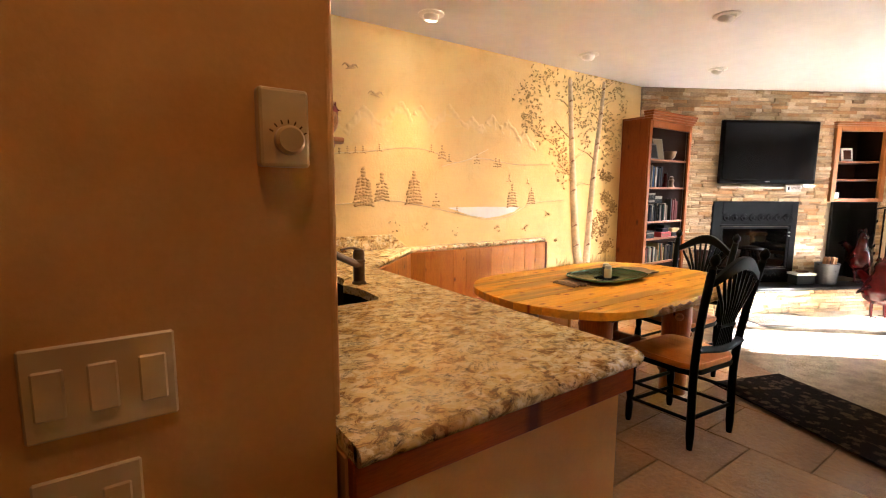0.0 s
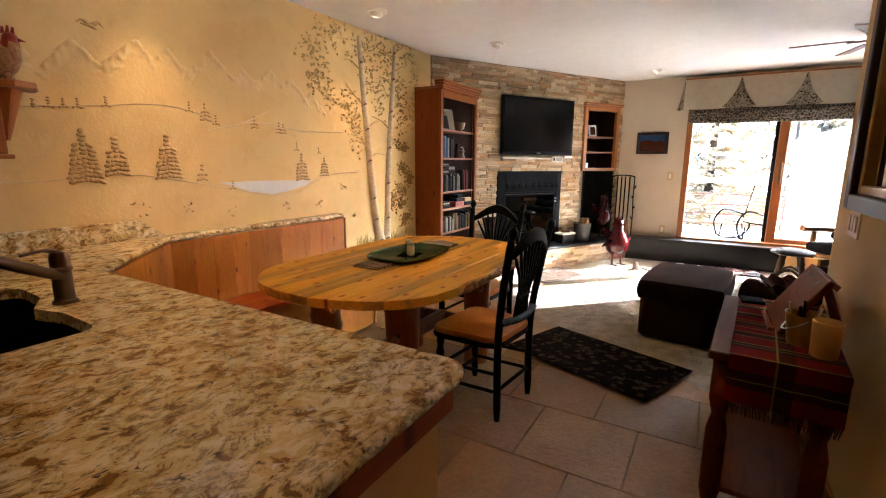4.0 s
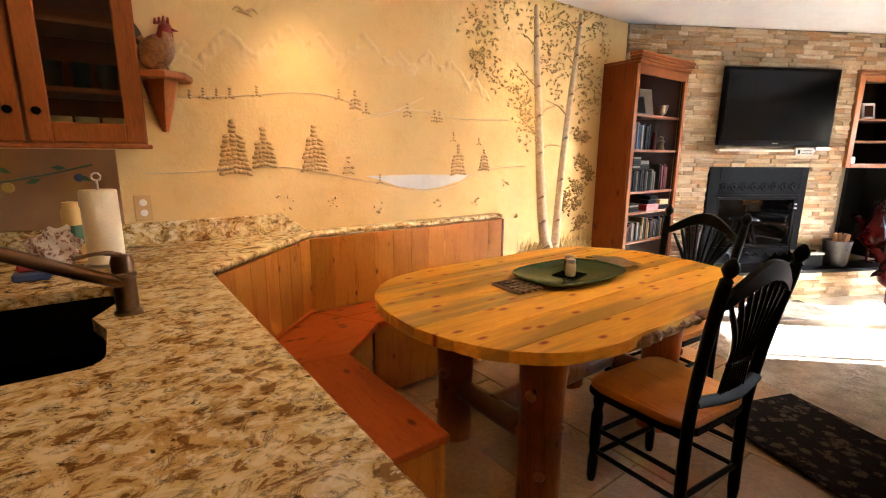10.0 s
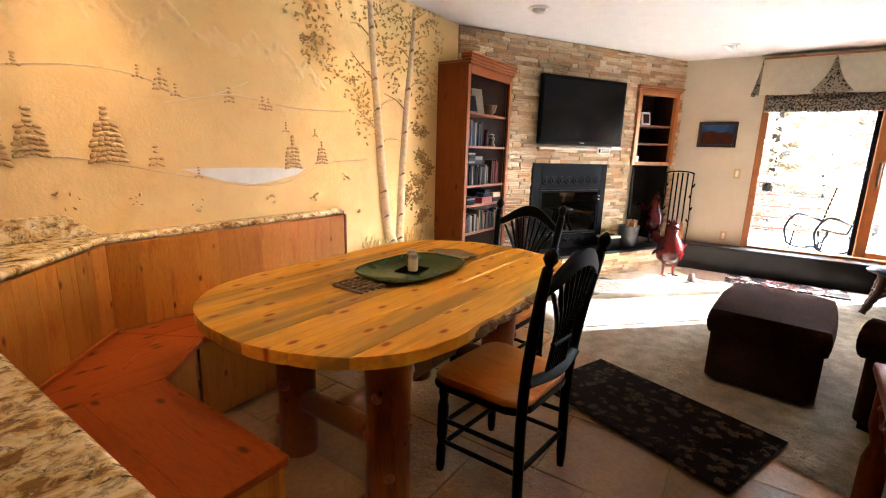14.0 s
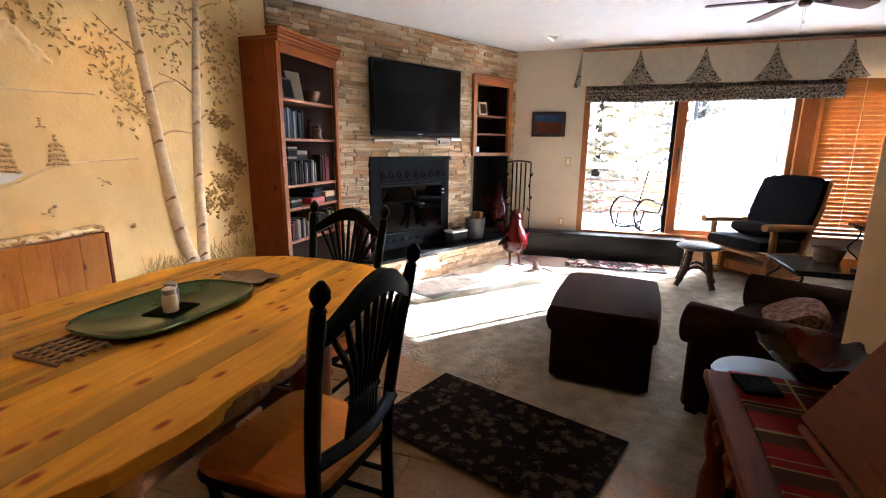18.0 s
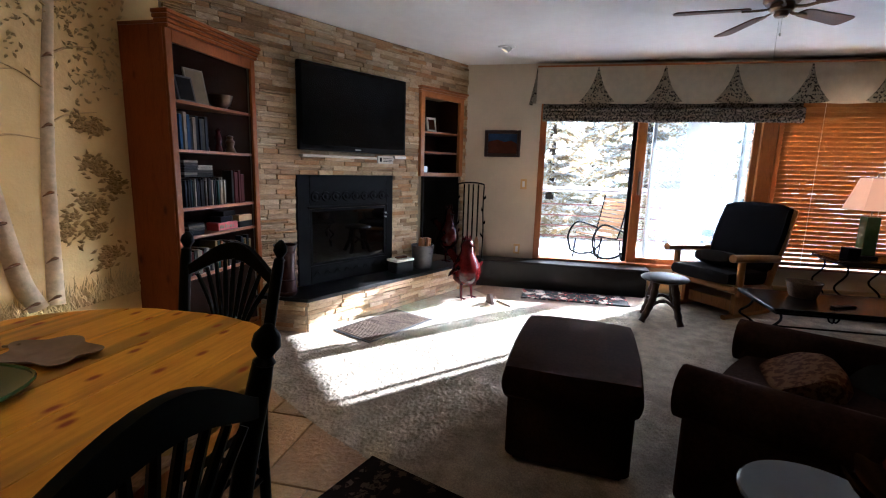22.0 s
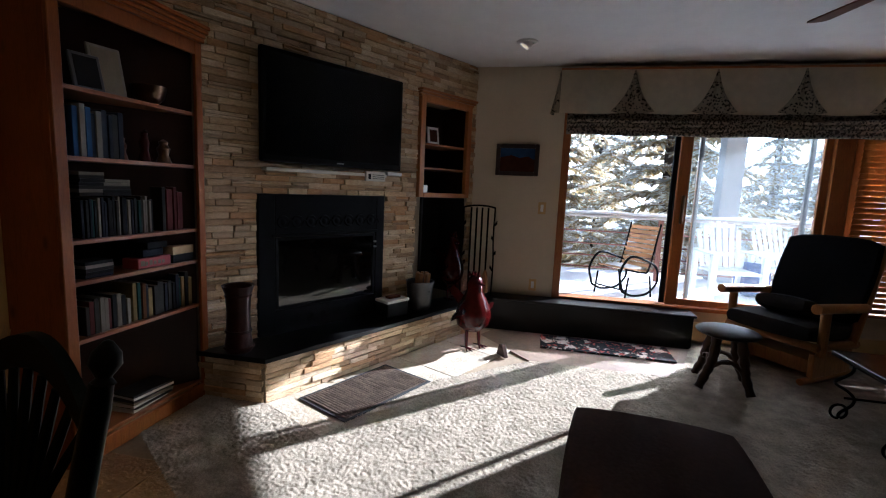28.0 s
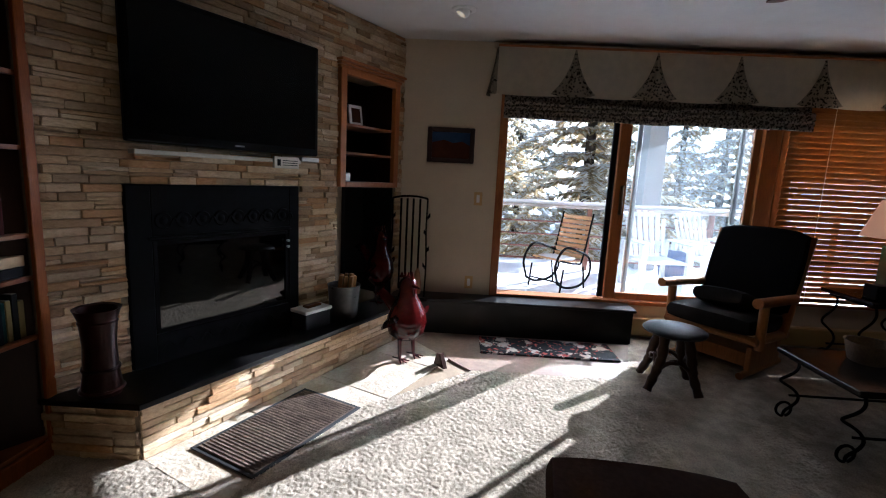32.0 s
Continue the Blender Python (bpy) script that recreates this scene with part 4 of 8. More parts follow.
def faucet():
    f = thing("kitchen_faucet", "oiled bronze pull-out kitchen faucet beside the sink", "faucet", (1.375, 2.80, TOP))
    part("body", lathe([(0.034, 0), (0.034, 0.008), (0.027, 0.014), (0.027, 0.10), (0.031, 0.104), (0.031, 0.112), (0.027, 0.116), (0.027, 0.145), (0.022, 0.16), (0.0, 0.165)], 20), "bronze", f, smooth=True)
    part("spout", sweep(curve([(0, -0.01, 0.085), (-0.12, -0.03, 0.145), (-0.24, -0.06, 0.21), (-0.33, -0.08, 0.245), (-0.37, -0.09, 0.205)], 5), [0.017] * 11 + [0.019] * 6 + [0.021] * 4, 12), "bronze", f, smooth=True)
    part("lever", sweep(curve([(0, 0, 0.16), (-0.04, -0.01, 0.172), (-0.1, -0.03, 0.168)], 5), [0.007] * 5 + [0.005] * 6, 8), "bronze", f, smooth=True)


def bench():
    b = thing("corner_bench", "built-in honey pine corner bench with a planked back", "bench")
    zs = 0.45
    front = [(2.17, 2.40), (2.17, 3.16), (2.47, 3.44), (3.72, 3.44)]
    back = [(1.665, 2.40), (1.665, 3.22), (2.25, 3.79), (3.72, 3.79)]
    for i in range(3):
        a, c = front[i], front[i + 1]
        d, e = back[i + 1], back[i]
        half = [tuple((Vector(p) + Vector(q)) / 2) for p, q in ((a, e), (c, d))]
        mat = "pine_y" if i == 0 else "pine_x"
        part("seat_board", prism([a, c, half[1], half[0]], zs - 0.03, zs, 0.004, 1), mat, b)
        part("seat_board", prism([half[0], half[1], d, e], zs - 0.03, zs + 0.001, 0.004, 1), mat, b)
        n = Vector((c[1] - a[1], a[0] - c[0])).normalized() * -0.03
        part("front_panel", prism([(a[0] + n.x, a[1] + n.y), (c[0] + n.x, c[1] + n.y), (c[0] + 1.7 * n.x, c[1] + 1.7 * n.y), (a[0] + 1.7 * n.x, a[1] + 1.7 * n.y)], 0, zs - 0.032), "pine", b)
        part("nosing", box(0, -0.008, 0, (Vector(c) - Vector(a)).length, 0.012, 0.035, 0.004, m=pose(a[0], a[1], zs - 0.034, 0, 0, math.degrees(math.atan2(c[1] - a[1], c[0] - a[0])))), "pine_x", b)
    part("end_panel", box(1.665, 2.402, 0, 2.16, 2.425, zs - 0.032), "pine", b)
    part("end_panel", box(3.70, 3.46, 0, 3.72, 3.885, zs - 0.032), "pine", b)
    for (p, q, count) in ((back[1], back[2], 7), (back[2], back[3], 11)):
        p, q = Vector(p), Vector(q)
        d = (q - p) / count
        a = math.degrees(math.atan2(d.y, d.x))
        for k in range(count):
            o = p + d * k
            part("back_plank", box(0.0003, 0.0, zs + 0.002, d.length - 0.0003, 0.02, 0.878, 0.0014, m=pose(o.x, o.y, 0, 0, 0, a)), "pine", b)
    part("end_board", box(3.722, 3.785, zs - 0.05, 3.74, MY - 0.003, 0.879, 0.003), "cherry", b, "dark end board")
    part("back_ledge", box(0, -0.012, 0, 0.83, 0.012, 0.02, 0.003, m=pose(1.665, 3.22, zs + 0.002, 0, 0, 44.3)), "pine_x", b)


kitchen_counter()
faucet()
bench()


# ---- dining table ----
def dining_table():
    t = thing("dining_table", "oval slab table of blue-stained honey pine on log legs", "table", (3.09, 2.668, 0))
    z0, z1 = 0.72, 0.762
    L, Wd = 0.93, 0.572
    bounds = [-Wd + 2 * Wd * k / 7 for k in range(8)]

    def half(y):
        k = min(abs(y) / Wd, 1.0)
        return (L - 0.48) + 0.48 * math.sqrt(max(0.0, 1 - k ** 2.3))

    for a, c in zip(bounds, bounds[1:]):
        ys = [a + 0.0008 + (c - a - 0.0016) * i / 6 for i in range(7)]
        live = lambda y, s: 0.012 * noise.noise(Vector((y * 6, s, 1.7)))
        right = [(half(y) + live(y, 1), y) for y in ys]
        left = [(-half(y) + live(y, 2), y) for y in reversed(ys)]
        if a == bounds[0]:
            low = [(x, -Wd + 0.014 * noise.noise(Vector((x * 5, 3, 0)))) for x in np.linspace(left[-1][0], right[0][0], 16)[1:-1]]
            line = right + left + low
        elif c == bounds[-1]:
            high = [(x, Wd + 0.014 * noise.noise(Vector((x * 5, 9, 0)))) for x in np.linspace(right[-1][0], left[0][0], 16)[1:-1]]
            line = right + high + left
        else:
            line = right + left
        part("top_board", prism(line, z0, z1, 0.005, 2), "table", t)
    # bark left on the outer board's long edge
    bark = bmesh.new()
    rows = []
    for i in range(61):
        x = -0.40 + 0.95 * i / 60
        fade = min(1.0, i / 5, (60 - i) / 5)
        rows.append([bark.verts.new((x, -Wd + 0.012 - fade * (0.016 * o + 0.012 * noise.noise(Vector((x * 22, h * 40, 4))) + 0.007 * noise.noise(Vector((x * 60, h * 90, 1)))), h))
                     for h, o in ((0.752, 0.2), (0.744, 0.9), (0.734, 1.25), (0.724, 1.3), (0.712, 1.0), (0.703, 0.1))])
    for p, q in zip(rows, rows[1:]):
        for k in range(5):
            bark.faces.new((p[k], p[k + 1], q[k + 1], q[k]))
    bmesh.ops.solidify(bark, geom=bark.faces[:], thickness=0.006)
    part("live_edge", bark, "live_edge", t, "rough brown bark edge")
    for x in (-0.47, 0.40):
        for y in (-0.27, 0.27):
            prof = [(0.088 + 0.012 * noise.noise(Vector((x * 9, y * 9, z * 4))), z) for z in np.linspace(0, z0 - 0.06, 9)]
            leg = part("leg", lathe(prof, 18, m=pose(x, y, 0)), "leg_log", t, smooth=True)
            for k in range(9):
                a, h = 2.4 * k + 5 * x + 9 * y, 0.09 + 0.064 * k
                r = 0.016 + 0.008 * noise.noise(Vector((k * 1.7, x * 4, y * 4)))
                knob = pose(x + 0.079 * math.cos(a), y + 0.079 * math.sin(a), h, 0, 90, math.degrees(a))
                part("knot", lathe([(r * 1.5, 0), (r * 1.35, 0.010), (r * 0.9, 0.017), (r * 0.55, 0.014), (0, 0.016)], 12, m=knob), "knot", leg, smooth=True)
        part("top_beam", box(x - 0.06, -0.42, z0 - 0.06, x + 0.06, 0.42, z0 - 0.001, 0.01), "log", t)
        part("stretcher", rod((x, -0.22, 0.26), (x, 0.22, 0.26), 0.05, seg=14), "log", t, smooth=True)
    part("stretcher", rod((-0.47, 0, 0.27), (0.40, 0, 0.27), 0.05, seg=14), "log", t, smooth=True)


dining_table()


# ---- dining chairs: turned, painted dark green, wheat-sheaf back ----
def dining_chair(at, turn):
    c = thing("dining_chair", "dark green painted chair with fanned spindles and honey seat", "chair", at, turn, "chairs round the table")
    seat = rounded([(-0.20, -0.19), (0.20, -0.19), (0.235, 0.22), (-0.235, 0.22)], 0.07, {0, 1, 2, 3})
    part("seat", prism(seat, 0.428, 0.458, 0.01, 3), "seat", c, "honey-coloured wooden seat", True)
    part("seat_rim", prism([(x * 1.02, y * 1.02) for x, y in seat], 0.40, 0.427, 0.008, 2), "green", c)
    for s in (-1, 1):
        part("front_leg", lathe([(0.014, 0), (0.019, 0.02), (0.021, 0.10), (0.016, 0.13), (0.023, 0.17), (0.024, 0.30), (0.017, 0.33), (0.023, 0.36), (0.02, 0.405)], 12, m=pose(s * 0.195, 0.185, 0, 0, s * -2, 0)), "green", c, smooth=True)
        post = curve([(s * 0.185, -0.19, 0.0), (s * 0.187, -0.185, 0.42), (s * 0.205, -0.215, 0.72), (s * 0.224, -0.262, 0.985)], 6)
        part("back_post", sweep(post, [0.015] + [0.021] * (len(post) - 2) + [0.018], 10), "green", c, smooth=True)
        part("finial", lathe([(0.012, 0), (0.020, 0.008), (0.012, 0.018), (0.025, 0.04), (0.022, 0.06), (0.008, 0.078), (0.0, 0.082)], 12, m=pose(s * 0.224, -0.262, 0.975, 10, 0, 0)), "green", c, smooth=True)
        for z in (0.14, 0.24):
            part("side_stretcher", rod((s * 0.193, 0.18, z), (s * 0.186, -0.185, z + 0.02), 0.010, seg=8), "green", c, smooth=True)
    for z in (0.12, 0.22):
        part("front_stretcher", rod((-0.195, 0.183, z), (0.195, 0.183, z), 0.011, seg=8), "green", c, smooth=True)
    part("back_stretcher", rod((-0.186, -0.187, 0.17), (0.186, -0.187, 0.17), 0.011, seg=8), "green", c, smooth=True)
    crest = bmesh.new()
    rows = []
    for i in range(17):
        s = -1 + i / 8
        arch = 0.095 * math.cos(s * math.pi / 2) ** 1.3
        zz, w = 0.90 + arch, 0.035 + 0.03 * math.cos(s * math.pi / 2)
        y = -0.248 - 0.022 * (zz - 0.90) / 0.1 - 0.018 * (1 - s * s)
        rows.append([crest.verts.new((0.221 * s, y + dy, zz + dz)) for dy, dz in ((0.011, -w / 2), (-0.011, -w / 2), (-0.013, w / 2), (0.009, w / 2))])
    for p, q in zip(rows, rows[1:]):
        for k in range(4):
            crest.faces.new((p[k], p[(k + 1) % 4], q[(k + 1) % 4], q[k]))
    crest.faces.new(rows[0])
    crest.faces.new(rows[-1][::-1])
    part("crest_rail", crest, "green", c, smooth=True)
    part("lower_rail", sweep(curve([(-0.196, -0.205, 0.55), (0, -0.225, 0.535), (0.196, -0.205, 0.55)], 6), 0.013, 8, squash=1.6), "green", c, smooth=True)
    for k in range(9):
        s = (k - 4) / 4
        top = (0.172 * s, -0.262 - 0.014 * (1 - s * s), 0.89 + 0.075 * math.cos(s * math.pi / 2))
        pts = curve([(0.075 * s, -0.212, 0.54), (0.062 * s, -0.226, 0.66), (0.095 * s, -0.248, 0.77), top], 4)
        part("spindle", sweep(pts, [0.007, 0.008, 0.009, 0.009, 0.008, 0.007, 0.007, 0.008, 0.009, 0.010, 0.010, 0.009, 0.008][:len(pts)], 6), "green", c, smooth=True)
    part("tie", box(-0.075, -0.238, 0.650, 0.075, -0.218, 0.672, 0.006), "green", c)
    return c


first_chair = dining_chair((3.055, 2.127, 0), -5.6)
copy_thing(first_chair, pose(3.81, 2.56, 0, 0, 0, 82))


# ---- rugs, ottoman, armchair, console ----
def rug(name, label, corner, turn, length, width, mat, z, thick=0.009):
    r = thing(name, label, "rug", (corner[0], corner[1], z), turn)
    part("weave", box(0, 0, 0, length, width, thick, 0.003), mat, r)
    return r


damask = rug("rug", "dark damask runner rug lying on the slate at the carpet edge", (4.017, 1.08), 70, 1.06, 0.62, "rug", 0.016)


def ottoman():
    o = thing("ottoman", "dark brown suede ottoman with a padded top", "ottoman", (4.885, 1.18, 0.014), -6.5)
    for x in (-0.33, 0.33):
        for y in (-0.21, 0.21):
            part("foot", lathe([(0.02, 0), (0.028, 0.012), (0.028, 0.02)], 12, m=pose(x, y, 0)), "black", o)
    part("body", prism(rounded([(-0.395, -0.272), (0.395, -0.272), (0.395, 0.272), (-0.395, 0.272)], 0.045, {0, 1, 2, 3}), 0.018, 0.33, 0.02, 3), "leather", o, smooth=True)
    part("cushion", cushion(0.86, 0.615, 0.165, m=pose(0, 0, 0.30), puff=0.16, cuts=11), "leather", o, smooth=True)
    part("piping", sweep([(x, y, 0.315) for x, y in rounded([(-0.405, -0.283), (0.405, -0.283), (0.405, 0.283), (-0.405, 0.283)], 0.05, {0, 1, 2, 3})], 0.007, 6, close=True), "leather", o, smooth=True)


ottoman()


def armchair():
    a = thing("armchair", "dark brown upholstered armchair with rolled arms and loose pillows", "armchair", (4.55, 0.19, 0.014), -33)
    part("base", box(-0.40, -0.42, 0.05, 0.40, 0.42, 0.30, 0.03, 3), "leather", a, smooth=True)
    for s in (-1, 1):
        part("arm", box(s * 0.42 - 0.09, -0.44, 0.05, s * 0.42 + 0.09, 0.43, 0.49, 0.03, 3), "leather", a, smooth=True)
        part("arm_roll", sweep(curve([(s * 0.43, 0.46, 0.475), (s * 0.43, 0.1, 0.48), (s * 0.43, -0.42, 0.50)], 6), 0.105, 16), "leather", a, smooth=True)
        part("foot", box(s * 0.42 - 0.03, 0.36, 0, s * 0.42 + 0.03, 0.42, 0.05, 0.004), "black", a)
    part("seat_cushion", cushion(0.66, 0.72, 0.18, m=pose(0, 0.06, 0.28), puff=0.25), "leather", a, smooth=True)
    part("back", cushion(0.80, 0.26, 0.62, m=pose(0, -0.40, 0.24, 10, 0, 0), puff=0.15), "leather", a, smooth=True)
    for x, y, mat, turn, lab in ((0.06, 0.19, "pillow", 20, "tan figured throw pillow leaning in an armchair"), (0.19, -0.15, "grey_cloth", 48, "grey-brown throw pillow leaning in an armchair")):
        p = thing("throw_pillow", lab, "pillow", on_chair(x, y, 0.40), -33 + turn)
        part("cover", cushion(0.36, 0.13, 0.32, m=pose(0, 0.10, -0.02, 62, 0, 0), puff=0.55), mat, p, smooth=True)


def on_chair(x, y, z):
    q = pose(4.55, 0.19, 0.014, 0, 0, -33) @ Vector((x, y, z))
    return tuple(q)


armchair()


CONSOLE, CONSOLE_TURN, CONSOLE_L, CONSOLE_W, CONSOLE_Z = (2.55, 1.04, 0), -4.2, 0.84, 0.385, 0.715


def console():
    c = thing("console_table", "dark red-brown wooden console table with carved side panels by the wall", "table", CONSOLE, CONSOLE_TURN)
    L, W, z = CONSOLE_L, CONSOLE_W, CONSOLE_Z
    part("tabletop", box(0, -W, z - 0.032, L, 0, z, 0.007, 2), "console_wood", c)
    part("apron", box(0.05, -0.055, z - 0.075, L - 0.05, -0.03, z - 0.033, 0.003), "console_wood", c)
    part("apron", box(L - 0.055, -W + 0.04, z - 0.12, L - 0.03, -0.06, z - 0.033, 0.003), "console_wood", c)
    part("apron", box(0.03, -W + 0.04, z - 0.12, 0.055, -0.06, z - 0.033, 0.003), "console_wood", c)
    # pierced scrollwork below the long rail
    for k in range(5):
        x = 0.12 + k * 0.148
        part("scrollwork", sweep(curve([(x - 0.06, -0.042, z - 0.08), (x - 0.035, -0.042, z - 0.14), (x, -0.042, z - 0.16), (x + 0.035, -0.042, z - 0.14), (x + 0.06, -0.042, z - 0.08)], 5), 0.014, 8, squash=0.8), "console_wood", c, smooth=True)
        part("scroll_leaf", lathe([(0.0, -0.02), (0.022, -0.012), (0.026, 0.0), (0.018, 0.012), (0.0, 0.018)], 12, m=pose(x, -0.042, z - 0.105)), "console_wood", c, smooth=True)
    for x in (0.06, L - 0.06):
        for y in (-W + 0.05, -0.05):
            part("leg", lathe([(0.022, 0), (0.03, 0.03), (0.02, 0.08), (0.035, 0.16), (0.035, 0.4), (0.022, 0.46), (0.036, 0.52), (0.036, z - 0.033)], 14, m=pose(x, y, 0)), "console_wood", c, smooth=True)
    part("low_shelf", box(0.05, -W + 0.04, 0.16, L - 0.05, -0.05, 0.18, 0.004), "console_wood", c)


M["console_wood"] = wood("red_brown_console_wood", (0.14, 0.032, 0.007), (0.075, 0.016, 0.004), "X", knots=False, coat=0.0, rough=0.65, spec=0.06)
console()


# ---- fireplace wall ----
def stone_thing(name, label, category, u, out, z):
    return thing(name, label, category, on_stone(u, out, z), SA)


def fireplace():
    f = stone_thing("fireplace_insert", "black cast-iron fireplace insert with glass doors set in the stone wall", "fireplace", 0, 0, 0)
    u0, u1, z0, z1 = 0.93, 1.985, HEARTH_Z, 1.245
    a0, a1, b0, b1 = 1.045, 1.905, 0.45, 0.955
    for x0, x1, y0, y1 in ((u0, a0, z0, z1), (a1, u1, z0, z1), (a0, a1, b1, z1), (a0, a1, z0, b0)):
        part("surround", box(x0, -0.035, y0, x1, -0.002, y1, 0.003), "black", f)
    part("bead", box(u0 + 0.09, -0.05, b1 + 0.005, u1 - 0.075, -0.036, b1 + 0.025, 0.004), "black", f)
    for k in range(8):
        c = a0 + 0.055 + k * 0.107
        part("rosette", lathe([(0.045, 0), (0.04, 0.008), (0.022, 0.006), (0.012, 0.014), (0, 0.015)], 14, m=pose(c, -0.036, 1.06, 90, 0, 0)), "black", f, smooth=True)
        part("leaf", sweep(curve([(c + 0.03, -0.042, 1.03), (c + 0.053, -0.046, 1.07), (c + 0.075, -0.042, 1.04)], 4), 0.006, 6), "black", f, smooth=True)
        part("leaf", sweep(curve([(c - 0.03, -0.042, 0.36), (c, -0.046, 0.40), (c + 0.03, -0.042, 0.37)], 4), 0.006, 6), "black", f, smooth=True)
    for x0, x1 in ((a0 + 0.004, a1 - 0.004),):
        door = part("door_frame", box(x0, -0.03, b0 + 0.004, x0 + 0.022, -0.008, b1 - 0.004, 0.002), "black", f)
        part("door_edge", box(x1 - 0.022, -0.03, b0 + 0.004, x1, -0.008, b1 - 0.004, 0.002), "black", door)
        part("door_edge", box(x0 + 0.022, -0.03, b1 - 0.026, x1 - 0.022, -0.008, b1 - 0.004, 0.002), "black", door)
        part("door_edge", box(x0 + 0.022, -0.03, b0 + 0.004, x1 - 0.022, -0.008, b0 + 0.026, 0.002), "black", door)
        part("pane", box(x0 + 0.022, -0.02, b0 + 0.026, x1 - 0.022, -0.016, b1 - 0.026), "smoked", door, "smoked glass door pane")
    for z in (0.845, 0.885):
        part("knob", lathe([(0.005, 0), (0.005, 0.010), (0.009, 0.014), (0.009, 0.020), (0, 0.024)], 10, m=pose(a1 - 0.016, -0.03, z, 90, 0, 0)), "steel", f)
    for k, (x, z) in enumerate(((1.3, 0.46), (1.62, 0.46), (1.45, 0.56))):
        part("fire_log", rod((x - 0.17, 0.16, z), (x + 0.17, 0.19, z + 0.02), 0.045, seg=10), "bark", f)


def television():
    t = stone_thing("television", "large black flat television hung on the stone wall", "television", 1.505, 0.0, 1.45)
    part("housing", box(-0.585, -0.105, 0, 0.585, -0.06, 0.70, 0.012, 2), "tv", t)
    part("screen", box(-0.555, -0.108, 0.045, 0.555, -0.1055, 0.67), "screen", t)
    part("badge", box(-0.03, -0.1075, 0.018, 0.03, -0.1055, 0.026), "steel", t)
    part("bracket", box(-0.2, -0.06, 0.1, 0.2, -0.028, 0.6, 0.004), "black", t)


def under_tv():
    s = stone_thing("wall_ledge", "thin pale ledge under the television", "ledge", 1.52, 0.0, 1.395)
    part("board", box(-0.56, -0.085, 0, 0.44, -0.02, 0.022, 0.003), "paper", s)
    b = stone_thing("small_sign", "small white card with dark print on the ledge", "sign", 1.83, 0.09, 1.36)
    part("card", box(-0.095, -0.02, 0, 0.095, 0, 0.072, 0.003), "paper", b)
    part("mark", box(-0.075, -0.0215, 0.015, -0.05, -0.0202, 0.055), "black", b)
    for k in range(3):
        part("print_line", box(-0.035, -0.0215, 0.018 + k * 0.014, 0.08, -0.0202, 0.023 + k * 0.014), "book3", b)
    c = stone_thing("small_receiver", "small grey plastic receiver box under the television", "box", 2.03, 0.07, 1.41)
    part("case", box(-0.075, -0.03, 0, 0.075, 0.02, 0.03, 0.004), "steel", c)


def niche_case():
    n = stone_thing("niche_shelf", "honey oak framed shelf recessed in the stone wall", "shelf", 0, 0, 0)
    u0, u1, z0, z1, _ = 2.36, 3.045, 1.245, 2.12, 0
    for b, nm in ((box(u0, -0.045, z0, u0 + 0.06, -0.002, z1, 0.004), "stile"), (box(u1 - 0.06, -0.045, z0, u1, -0.002, z1, 0.004), "stile"), (box(u0 + 0.06, -0.045, z0, u1 - 0.06, -0.002, z0 + 0.04, 0.004), "rail"), (box(u0 + 0.06, -0.045, z1 - 0.06, u1 - 0.06, -0.002, z1, 0.004), "rail")):
        part(nm, b, "trim_wood", n)
    for k, (o, h) in enumerate(((0.05, 0.02), (0.065, 0.02), (0.085, 0.022))):
        part("crown", box(u0 - 0.015 - 0.008 * k, -o, z1 - 0.02 + 0.021 * k, u1 + 0.015 + 0.008 * k, -0.002, z1 + 0.021 * k, 0.005), "trim_wood", n)
    # back and sides carry the niche's inner shade as colour
    part("back", box(2.425, 0.28, 1.26, 2.995, 0.295, 2.095), "cherry_shade", n)
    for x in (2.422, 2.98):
        part("side", box(x, 0.0, 1.26, x + 0.016, 0.28, 2.095), "cherry_shade", n)
    for z in (1.262, 1.49, 1.70):
        part("shelf", box(2.439, -0.02, z, 2.979, 0.279, z + 0.02, 0.002), "cherry_x", n)
    d = stone_thing("framed_photo", "small white-framed photograph standing on a shelf", "picture", 2.615, -0.05, 1.721)
    part("frame", box(-0.065, -0.012, 0, 0.065, 0, 0.155, 0.004, m=pose(0, 0, 0, -10, 0, -8)), "white", d)
    part("photo", box(-0.042, -0.0135, 0.02, 0.042, -0.0122, 0.13, m=pose(0, 0, 0, -10, 0, -8)), "desert", d)
    e = stone_thing("small_clock", "small silver ornament on a shelf", "ornament", 2.53, -0.08, 1.283)
    part("case", box(-0.05, -0.02, 0, 0.05, 0.02, 0.07, 0.008), "steel", e)
    g = stone_thing("toy_car", "tiny dark model on a shelf", "ornament", 2.52, -0.08, 1.511)
    part("body", box(-0.03, -0.012, 0, 0.03, 0.012, 0.02, 0.005), "black", g)
    # added lining: the recess's shade is put into its black colour
    r = stone_thing("recess_panel", "black lining standing in for shade in the recess under the niche shelf", "panel", 0, 0, 0)
    part("panel", box(2.425, 0.3, HEARTH_Z, 2.995, 0.31, 1.235), "soot_and_shade", r)
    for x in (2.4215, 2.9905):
        part("panel_side", box(x, -0.03, HEARTH_Z, x + 0.008, 0.299, 1.24), "soot_and_shade", r)
    part("panel_top", box(2.43, -0.03, 1.236, 2.99, 0.299, 1.243), "soot_and_shade", r)


